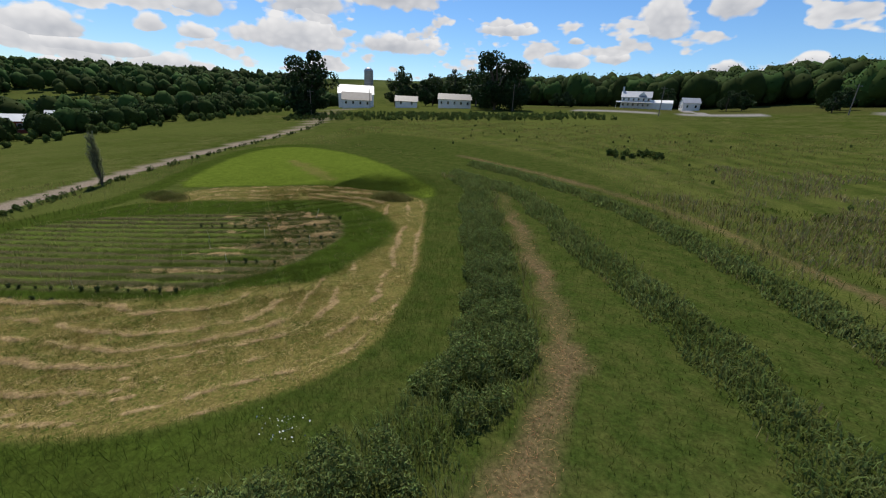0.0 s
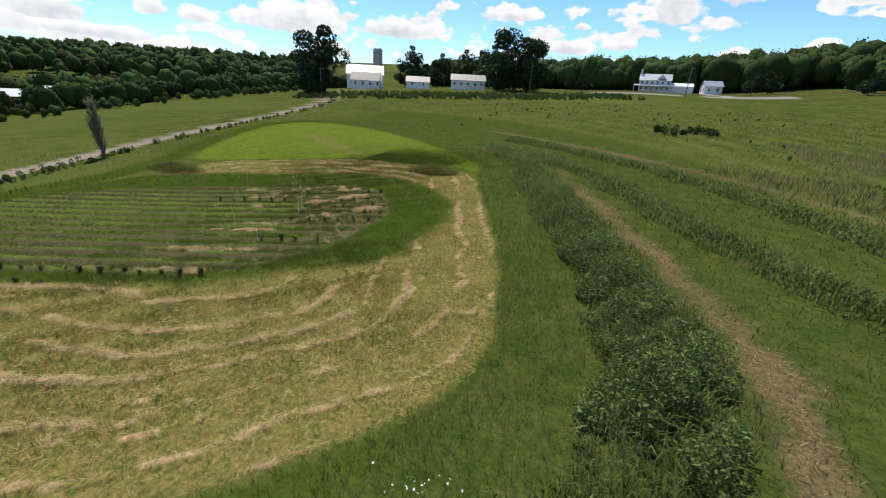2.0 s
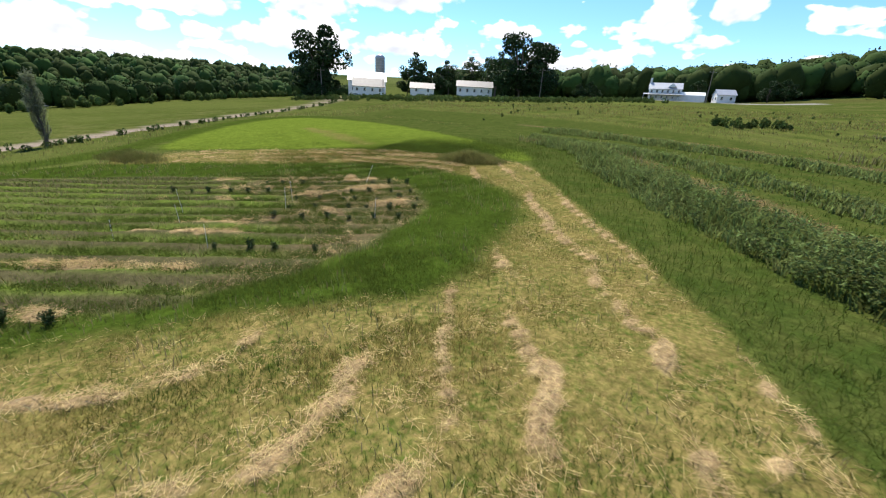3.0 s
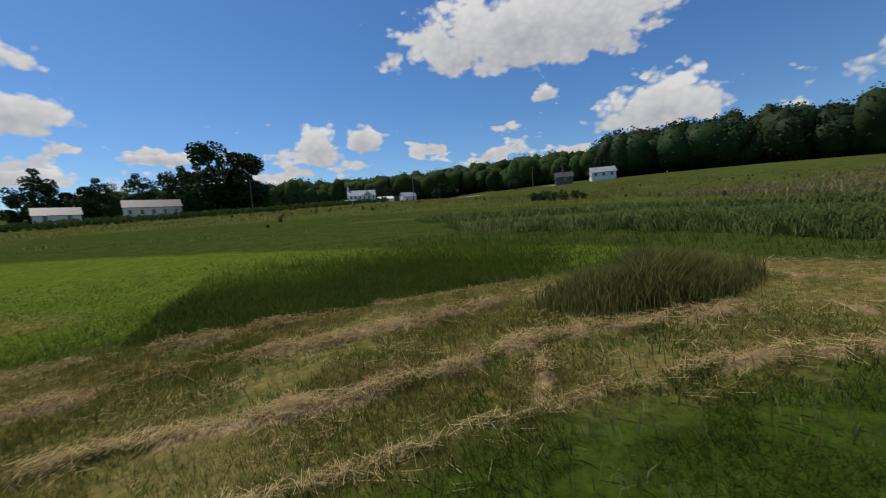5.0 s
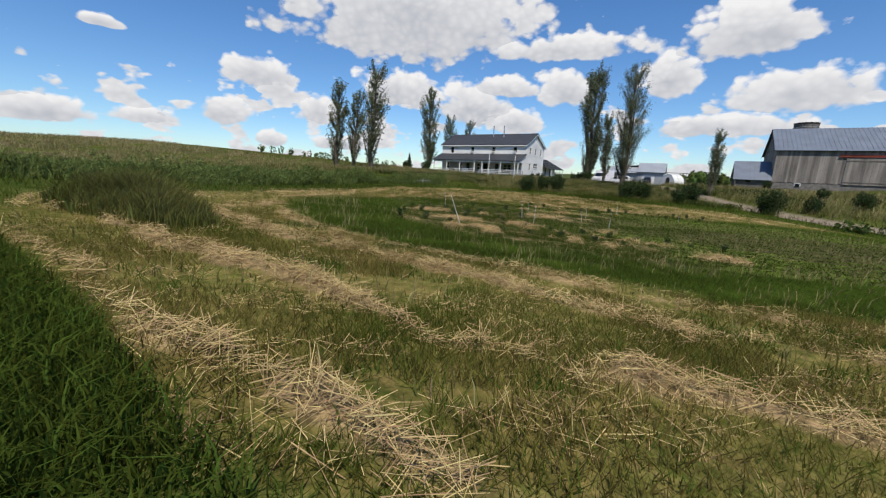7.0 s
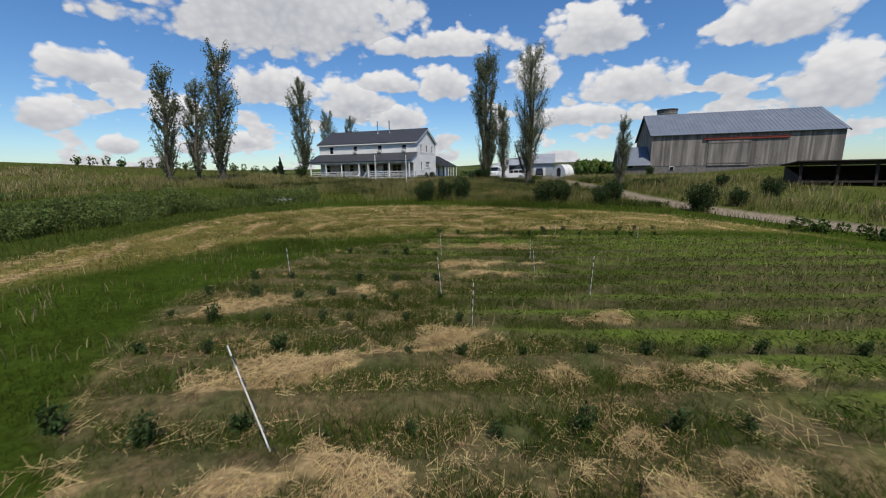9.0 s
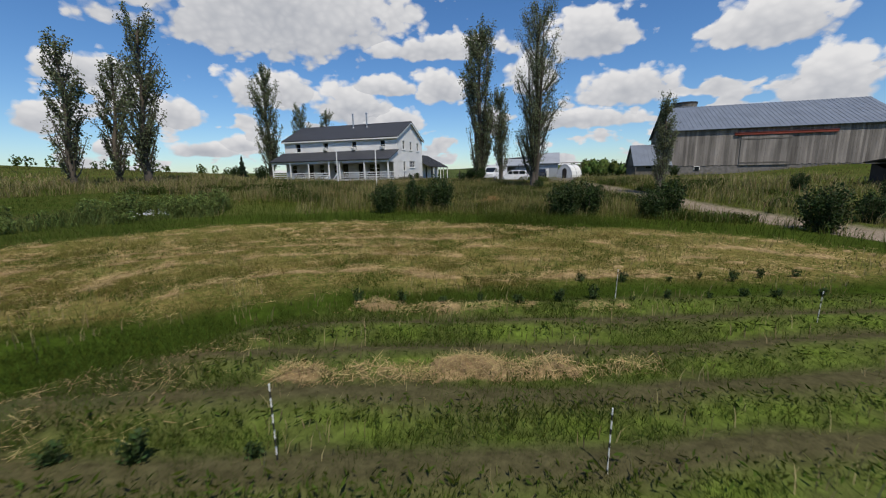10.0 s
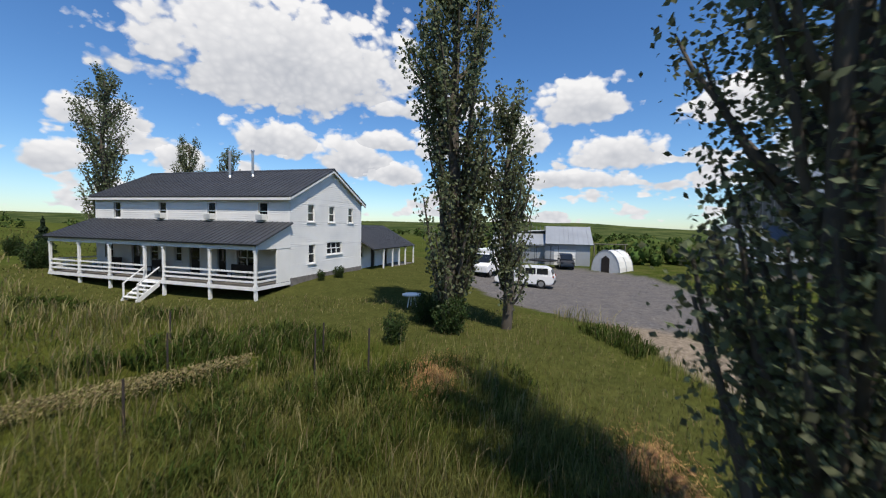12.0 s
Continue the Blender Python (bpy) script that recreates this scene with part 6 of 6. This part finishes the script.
x, y, d = scatter(300000, -26, 18, -92, -27, 12, 60, 0.4)
k = grng.random(len(x)) < zones(x, y)["path"] * 0.6
x, y = x[k], y[k]
v, f = lying_straw(x, y, grng.uniform(0.02, 0.12, len(x)), np.full(len(x), 0.16), grng, np.full(len(x), 0.007))
tagged(raw("path_straw", v, f, OLD_HAY), "dry brown cuttings along the mown path", "hay", kind="stuff")

# ---- the garden ----
def crop_plant(seed, tall, label):
    rng = np.random.default_rng(seed)
    t = thing("garden_plant", 0, 0, 0, 0, label, "plant", "plants in the mulched garden rows")
    pieces, cs = [], []
    for k in range(7):
        a = 0.9 * k
        s = np.linspace(0, 1, 4)[:, None]
        pts = np.array([math.cos(a), math.sin(a), 0]) * 0.16 * s + np.array([0, 0, tall * (0.7 + 0.05 * k)]) * s
        pieces.append(tube(pts, 0.012 * (1 - 0.7 * s[:, 0]), 4))
        u = rng.uniform(0.15, 1, 34) * 3
        cs.append(np.stack([np.interp(u, range(4), pts[:, i]) for i in range(3)], -1) + rng.normal(size=(34, 3)) * 0.05)
    v, f = gather(pieces)
    raw("stem", v, f, LEAF_BUSH, t)
    v, f = leaf_cloud(np.concatenate(cs), 0.10, rng, 0.45)
    raw("foliage", v, f, LEAF_BUSH, t)
    return t


first_plant = stand(crop_plant(51, 0.46, "dark green bushy vegetable plant in old hay mulch"), 17.6, -53.6, 0, 0.55)
prnd = random.Random(5)
for row_v, x0, x1, step in ((-50.9, 18.4, 29.0, 0.8), (-49.4, 23.0, 29.0, 0.85), (-55.7, 17.0, 20.6, 0.85), (-59.6, 16.6, 21.6, 0.75), (-61.2, 16.8, 22.0, 0.8), (-62.8, 17.4, 23.0, 0.8), (-64.4, 18.4, 30.0, 0.85), (-66.6, 19.6, 27.0, 0.9)):
    px = x0
    while px < x1:
        another(first_plant, px + prnd.uniform(-0.12, 0.12), row_v + SLANT * px + prnd.uniform(-0.12, 0.12), prnd.uniform(0, 360), prnd.uniform(0.3, 0.6), tall=prnd.uniform(0.8, 1.3))
        px += step * prnd.uniform(0.85, 1.25)


def crop_rows():
    """Low leafy growth of the longer rows, too close-set to count."""
    rng = np.random.default_rng(61)
    n = 110000
    x, y = rng.uniform(15, 43, n), rng.uniform(-59, -36, n)
    band_y = (y - SLANT * x) / 1.25
    k = (in_garden(x, y) > 0.2) & (abs(band_y - np.round(band_y)) < 0.17) & (x > WEST_END(x, y) + 0.5 * wave(x, y, 2)) & (MULCH(x, y) < 0.3)
    x, y = x[k], y[k]
    p = np.stack([x, y, height(x, y) + rng.uniform(0.01, 0.17, len(x))], -1)
    v, f = leaf_cloud(p, 0.085, rng, 0.3)
    tagged(raw("crop_row", v, f, GRASS_LUSH), "low green leafy rows of the vegetable garden", "crops", kind="stuff")


crop_rows()


def stake(x, y, tall, lean_x, lean_y):
    """A garden stake ringed black and white."""
    s = thing("garden_stake", x, y, z_at(x, y), 0, "thin leaning stake ringed black and white in the garden", "stake", "marker stakes in the garden")
    tall *= 0.6
    top = Vector((lean_x * tall, lean_y * tall, tall))
    part("shaft", rod(bmesh.new(), (0, 0, -0.2), top, 0.007, n=7), PLASTIC_WHITE, s)
    n = 5
    for k in range(n):
        a, b = (k + 0.15) / n, (k + 0.55) / n
        part("black_band", rod(bmesh.new(), top * a, top * b, 0.0085, n=7), BLACK_PLASTIC, s)


for x, y, h, a, b in ((20.0, -47.4, 1.3, -0.1, 0.1), (23.4, -48.8, 1.25, -0.12, 0.2), (24.9, -49.9, 1.6, 0.06, 0.12), (21.5, -51.9, 1.6, -0.14, 0.1), (23.0, -46.5, 1.2, 0.02, 0.0), (21.8, -57.8, 1.7, -0.62, 0.15), (17.4, -52.2, 1.4, -0.15, 0.1), (23.6, -40.9, 1.2, 0.05, 0.0), (27.2, -41.0, 1.1, 0.05, 0.0), (22.6, -53.4, 1.4, 0.03, 0.05)):
    stake(x, y, h, a, b)


def daisies():
    rng = np.random.default_rng(9)
    n = 60
    x, y = 5.3 + rng.normal(0, 0.4, n), -37.8 + rng.normal(0, 0.25, n)
    p = np.stack([x, y, height(x, y) + rng.uniform(0.4, 0.62, n)], -1)
    v, f = leaf_cloud(p, 0.045, rng, 1.0)
    tagged(raw("daisies", v, f, PLASTIC_WHITE), "white daisies in the lush grass of the field edge", "flowers", kind="stuff")


daisies()


# ---- shrubs, sapling ----
def shrub(seed, tall, wide, leaves, leaf, label, mat=LEAF_BUSH):
    """Many stems fanning from one foot, leafy from low down to ragged tips."""
    rng = np.random.default_rng(seed)
    t = thing("shrub", 0, 0, 0, 0, label, "shrub", "shrubs along the field edge")
    stems, cs, n = [], [], 18
    for k in range(n):
        a, out = 2.4 * k + rng.uniform(-0.4, 0.4), wide / 2 * math.sqrt((k + 0.5) / n)
        top = tall * rng.uniform(0.72, 1.0) * (1 - 0.35 * (2 * out / wide) ** 2)
        u = np.linspace(0, 1, 6)
        pts = np.stack([math.cos(a) * out * u ** 0.6, math.sin(a) * out * u ** 0.6, -0.1 + (top + 0.1) * u ** 1.15], -1)
        stems.append(tube(pts, 0.016 * (1 - 0.75 * u) * tall / 1.8, 5))
        at = rng.uniform(0.12, 1.03, leaves // n)
        c = np.stack([np.interp(at, u, pts[:, i]) for i in range(3)], -1)
        cs.append(c + rng.normal(size=c.shape) * (0.15 * (1.15 - 0.6 * at))[:, None] * wide / 1.7)
    for v, f in stems:
        raw("stem", v, f, BARK, t)
    v, f = leaf_cloud(np.concatenate(cs), leaf, rng, 0.7)
    raw("foliage", v, f, mat, t)
    return t


s1 = stand(shrub(71, 1.9, 1.8, 5400, 0.085, "dense dark green shrub in tall grass at the field edge"), 13.2, -30.9, 0, 0.92)
s2 = stand(shrub(72, 2.1, 1.6, 5400, 0.085, "upright leafy shrub in tall grass at the field edge"), 15.7, -29.1)
for ob, x, y, sz in ((s2, 14.4, -29.6, 0.9), (s1, 22.3, -29.0, 1.0), (s2, 23.5, -28.2, 0.95), (s1, 26.4, -28.4, 0.8), (s2, 27.3, -27.6, 1.0), (s1, 32.6, -29.8, 1.1), (s2, 35.5, -27.5, 0.75), (s2, 22.3, -20.0, 0.36), (s1, 24.6, -18.4, 0.36), (s2, 11.4, -8.6, 0.6), (s1, 11.6, -5.4, 0.8), (s1, 39.5, -22.0, 0.9), (s2, 38.0, -15.5, 0.7), (s1, 36.2, 13.0, 0.8), (s1, -20.6, -2.4, 1.2), (s2, -27.5, -0.6, 0.9), (s1, 1.2, 4.0, 0.5), (s2, 0.9, 2.2, 0.4), (s1, 71, 14, 1.1)):
    another(ob, x, y, x * 31, sz)
for x, y, sz in ((12.9, -6.5, 0.85), (20.1, -17.5, 0.5)):
    tagged(another(s1, x, y, x * 31, sz), "dark leafy suckers round the foot of a poplar", "shrub", "suckers under the poplars")
tagged(another(p_small, 55.3, -58.0, 200, 0.62), "slender young tree beside the driveway", "tree", "saplings")


def spruce(x, y, h):
    rng = np.random.default_rng(81)
    t = thing("spruce", x, y, z_at(x, y), 0, "small dark spruce beyond the house", "tree")
    v, f = tube([(0, 0, -0.3), (0, 0, h * 0.5), (0, 0, h)], [0.09, 0.05, 0.01], 6)
    raw("trunk", v, f, BARK, t)
    u = rng.random(5000) ** 0.6
    z = h * (1 - u) * 0.95 + 0.15
    r = u * h * 0.26 * rng.uniform(0.5, 1.05, 5000) * (0.85 + 0.3 * np.sin(z * 9))
    a = rng.uniform(0, 2 * math.pi, 5000)
    v, f = leaf_cloud(np.stack([r * np.cos(a), r * np.sin(a), z - 0.15 * r], -1), 0.16, rng, 0.4)
    raw("crown", v, f, SPRUCE, t)


spruce(-28.5, 2.0, 3.4)


# ---- the yard ----
def wheel(parent, x, y, z, r=0.34, w=0.22):
    tyre = part("wheel", rod(bmesh.new(), (x, y - w / 2, z), (x, y + w / 2, z), r, n=22), RUBBER, parent)
    s = -1 if y < 0 else 1
    part("rim", rod(bmesh.new(), (x, y + s * (w / 2 - 0.02), z), (x, y + s * (w / 2 + 0.012), z), r * 0.66, r * 0.6, n=18), STEEL, tyre)


def suv(x, y, turn, paint, label, size=1.0):
    """A family car: shaped body, glasshouse, lights, wheels."""
    c = thing("car", x, y, z_at(x, y) - 0.09, turn, label, "car", "cars in the yard")
    L, W = 4.7 * size, 0.93 * size
    bm = bmesh.new()
    prof = [(-L / 2, 0.42), (-L / 2 + 0.05, 0.78), (-L / 2 + 0.25, 1.0), (-0.95, 1.06), (L / 2 - 0.15, 1.08), (L / 2, 0.9), (L / 2 - 0.02, 0.42), (L / 2 - 0.3, 0.28), (-L / 2 + 0.25, 0.26)]
    prism(bm, prof, "y", -W, W)
    bmesh.ops.bevel(bm, geom=bm.edges[:], offset=0.06, segments=2, affect="EDGES")
    part("body", bm, paint, c)
    cab = [(-1.15, 1.02), (-0.45, 1.56), (0.1, 1.68), (L / 2 - 0.65, 1.66), (L / 2 - 0.28, 1.45), (L / 2 - 0.10, 1.05)]
    bm = bmesh.new()
    prism(bm, cab, "y", -W + 0.10, W - 0.10)
    bmesh.ops.bevel(bm, geom=bm.edges[:], offset=0.05, segments=2, affect="EDGES")
    part("cabin", bm, paint, c)
    for s in (-1, 1):
        y0 = s * (W - 0.10)
        for a, b in ((-0.75, 0.05), (0.13, 0.95), (1.03, L / 2 - 0.45)):
            top_a = 1.50 if a > -0.5 else 1.30
            part("side_window", prism(bmesh.new(), [(a, 1.10), (max(a + 0.02, -0.42), 1.55), (b - 0.02, 1.57), (b, 1.10)], "y", min(y0, y0 + s * 0.012), max(y0, y0 + s * 0.012)), GLASS_DARK, c)
        part("headlight", boxed(-L / 2 - 0.01, -L / 2 + 0.12, s * (W - 0.2) - 0.14, s * (W - 0.2) + 0.14, 0.68, 0.84, bevel=0.03), GLASS_DARK, c)
        part("tail_light", boxed(L / 2 - 0.12, L / 2 + 0.012, s * (W - 0.14) - 0.1, s * (W - 0.14) + 0.1, 0.85, 1.02, bevel=0.02), RED_PAINT, c)
        for wx in (-L / 2 + 0.88, L / 2 - 0.95):
            wheel(c, wx, s * (W - 0.10), 0.35)
        part("mirror", boxed(-0.75, -0.58, s * (W + 0.04) - 0.08, s * (W + 0.04) + 0.08, 1.05, 1.2, bevel=0.03), paint, c)
    part("windscreen", prism(bmesh.new(), [(-1.12, 1.07), (-0.47, 1.55), (-0.46, 1.575), (-1.13, 1.09)], "y", -W + 0.2, W - 0.2), GLASS_DARK, c)
    part("rear_window", prism(bmesh.new(), [(L / 2 - 0.12, 1.12), (L / 2 - 0.27, 1.44), (L / 2 - 0.25, 1.45), (L / 2 - 0.09, 1.13)], "y", -W + 0.25, W - 0.25), GLASS_DARK, c)
    part("bumper", boxed(L / 2 - 0.12, L / 2 + 0.05, -W + 0.12, W - 0.12, 0.36, 0.56, bevel=0.04), BLACK_PLASTIC, c)
    return c


suv(14.2, 10.8, -4, CAR_WHITE, "white family car parked on the gravel yard")
suv(17.4, 25.2, 96, CAR_BLACK, "small black car before the garage door", 0.82)


def box_van(x, y, turn):
    v = thing("van", x, y, z_at(x, y) - 0.09, turn, "white delivery van parked behind the poplars", "van", "cars in the yard")
    bm = boxed(-1.0, 3.0, -1.0, 1.0, 0.5, 2.5, bevel=0.05)
    part("cargo_box", bm, CAR_WHITE, v)
    bm = prism(bmesh.new(), [(-2.4, 0.45), (-2.4, 1.05), (-1.7, 1.25), (-1.15, 2.1), (-1.02, 2.1), (-1.02, 0.45)], "y", -0.95, 0.95)
    bmesh.ops.bevel(bm, geom=bm.edges[:], offset=0.05, segments=2, affect="EDGES")
    part("cab", bm, CAR_WHITE, v)
    part("windscreen", prism(bmesh.new(), [(-1.66, 1.31), (-1.22, 2.0), (-1.20, 2.02), (-1.69, 1.30)], "y", -0.8, 0.8), GLASS_DARK, v)
    for s in (-1, 1):
        part("side_window", boxed(-1.55, -1.1, s * 0.955 - 0.008, s * 0.955 + 0.008, 1.3, 1.9), GLASS_DARK, v)
        for wx in (-1.7, 2.1):
            wheel(v, wx, s * 0.85, 0.36)


box_van(10.4, 15.4, 75)


def hoop_house(x, y):
    h = thing("hoop_house", x, y, z_at(x, y), -35, "small rounded white plastic hoop house with a dark doorway", "greenhouse")
    bm = bmesh.new()
    ang = np.linspace(0, math.pi, 13)
    prism(bm, [(1.6 * math.cos(a), -0.3 + 2.5 * math.sin(a) ** 0.9) for a in ang], "y", -1.4, 1.4)
    part("cover", bm, PLASTIC_WHITE, h)
    # No opening is cut: a flat dark panel stands for the shade within.
    part("doorway", prism(bmesh.new(), [(-0.45, -0.2), (-0.45, 1.3), (0, 1.65), (0.45, 1.3), (0.45, -0.2)], "y", -1.43, -1.405), DARK_WOOD, h)
    for yy in (-1.4, 0.0, 1.4):
        v, f = tube([(1.63 * math.cos(a), yy, -0.3 + 2.54 * math.sin(a) ** 0.9) for a in ang], [0.03] * 13, 6)
        raw("hoop", v, f, STEEL, h)


hoop_house(22.2, 24.2)


def swing_frame(x, y):
    s = thing("swing_frame", x, y, z_at(x, y), 12, "pale wooden swing frame beside the yard", "swing set")
    for ex in (-1.8, 1.8):
        for ey in (-0.8, 0.8):
            part("leg", rod(bmesh.new(), (ex, ey, -0.2), (ex, 0, 2.6), 0.05, n=8), GREY_WOOD, s)
    part("crossbar", rod(bmesh.new(), (-2.1, 0, 2.62), (2.1, 0, 2.62), 0.06, n=8), GREY_WOOD, s)


swing_frame(22.4, 29.5)


def trampoline(x, y):
    t = thing("trampoline", x, y, z_at(x, y), 0, "round trampoline with a black net enclosure", "trampoline")
    ring = [(1.6 * math.cos(a), 1.6 * math.sin(a), 0.8) for a in np.linspace(0, 2 * math.pi, 25)]
    v, f = tube(ring, [0.06] * 25, 6)
    raw("ring", v, f, BLACK_PLASTIC, t)
    part("mat", rod(bmesh.new(), (0, 0, 0.77), (0, 0, 0.79), 1.55, n=26), BLACK_PLASTIC, t)
    for k in range(6):
        a = k * math.pi / 3
        part("pole", rod(bmesh.new(), (1.66 * math.cos(a), 1.66 * math.sin(a), -0.2), (1.66 * math.cos(a), 1.66 * math.sin(a), 2.5), 0.025, n=6), BLACK_PLASTIC, t)
    v, f = tube([(1.66 * math.cos(a), 1.66 * math.sin(a), 2.5) for a in np.linspace(0, 2 * math.pi, 25)], [0.02] * 25, 5)
    raw("top_rail", v, f, BLACK_PLASTIC, t)


trampoline(14.9, 24.4)
table = thing("garden_table", 9.8, -3.0, z_at(9.8, -3.0), 0, "small round white garden table on the lawn", "table")
part("tabletop", rod(bmesh.new(), (0, 0, 0.62), (0, 0, 0.67), 0.5, 0.48, n=24), PLASTIC_WHITE, table)
for k in range(3):
    a = k * 2.1
    part("leg", rod(bmesh.new(), (0.3 * math.cos(a), 0.3 * math.sin(a), -0.1), (0.12 * math.cos(a), 0.12 * math.sin(a), 0.62), 0.03, n=7), PLASTIC_WHITE, table)
for x, y, h in ((1.8, -17.6, 3.2), (5.7, -17.4, 3.2)):
    p = thing("white_post", x, y, z_at(x, y), 0, "tall slender white post standing in the meadow", "post", "white posts before the house")
    part("shaft", rod(bmesh.new(), (0, 0, -0.4), (0, 0, h), 0.055, 0.045, n=10), TRIM, p)
    part("cap", rod(bmesh.new(), (0, 0, h), (0, 0, h + 0.06), 0.065, 0.03, n=10), TRIM, p)
for x, y, h in ((6.8, -13.6, 1.2), (10.4, -12.0, 1.3), (11.9, -11.6, 1.4), (8.7, -16.0, 1.2), (4.6, -11.8, 1.2), (10.0, -11.0, 1.2)):
    p = thing("fence_stake", x, y, z_at(x, y), 0, "dark thin garden stake in long grass", "stake", "stakes of the flower plot")
    part("shaft", rod(bmesh.new(), (0, 0, -0.3), (0.02, 0, h), 0.03, 0.025, n=7), DARK_WOOD, p)


def flower_row():
    rng = np.random.default_rng(14)
    n = 5200
    t = rng.random(n)
    x, y = 5.8 + 2.9 * t + rng.normal(0, 0.11, n), -17.5 + 4.9 * t + rng.normal(0, 0.13, n)
    p = np.stack([x, y, height(x, y) + rng.uniform(0.15, 0.55, n)], -1)
    v, f = leaf_cloud(p, 0.06, rng, 0.5)
    tagged(raw("flower_row", v, f, SEED_HEADS), "pale flowering row of low plants in the front plot", "plants", kind="stuff")


flower_row()


def hay_heap(x, y, r, label="rust-brown litter of old hay in the grass", n=9000):
    rng = np.random.default_rng(int(x * 10))
    xx, yy = x + rng.normal(0, 0.55 * r, n), y + rng.normal(0, 0.95 * r, n)
    k = wave(xx, yy, 0.4, 2.0) + 0.5 * wave(xx, yy, 0.15, 1.0) > -0.25
    xx, yy = xx[k], yy[k]
    q = np.exp(-((xx - x) / r) ** 2 - ((yy - y) / (1.6 * r)) ** 2)
    v, f = lying_straw(xx, yy, 0.04 + 0.26 * q * rng.uniform(0.1, 1, len(xx)), np.full(len(xx), 0.24), rng, np.full(len(xx), 0.008))
    tagged(raw("hay_heap", v, f, OLD_HAY), label, "hay", kind="stuff")


hay_heap(17.7, -25.0, 0.95)
hay_heap(17.6, -22.1, 0.5, "small tan litter of cut hay beside the path", 3500)
hay_heap(13.6, -10.9, 0.7, "flattened rusty hay on the lawn edge", 5000)
hay_heap(18.8, -13.7, 0.7, "flattened tan hay beside the driveway", 4000)
hay_heap(5.8, -23.4, 0.9, "dry rusty patch of flattened meadow grass", 5000)

# ---- porch furniture ----
for x, w in ((-15.4, 1.4), (-11.0, 1.2), (-3.4, 1.8)):
    b = thing("porch_bench", x, -0.75, PF + 0.002, 0, "dark wooden bench standing on the porch", "bench", "porch benches")
    part("seat", boxed(-w / 2, w / 2, -0.25, 0.22, 0.40, 0.45), DARK_WOOD, b)
    part("backrest", boxed(-w / 2, w / 2, 0.22, 0.27, 0.45, 0.95), DARK_WOOD, b)
    for lx in (-w / 2 + 0.05, w / 2 - 0.05):
        for ly in (-0.22, 0.19):
            part("leg", boxed(lx - 0.03, lx + 0.03, ly - 0.03, ly + 0.03, 0, 0.40), DARK_WOOD, b)
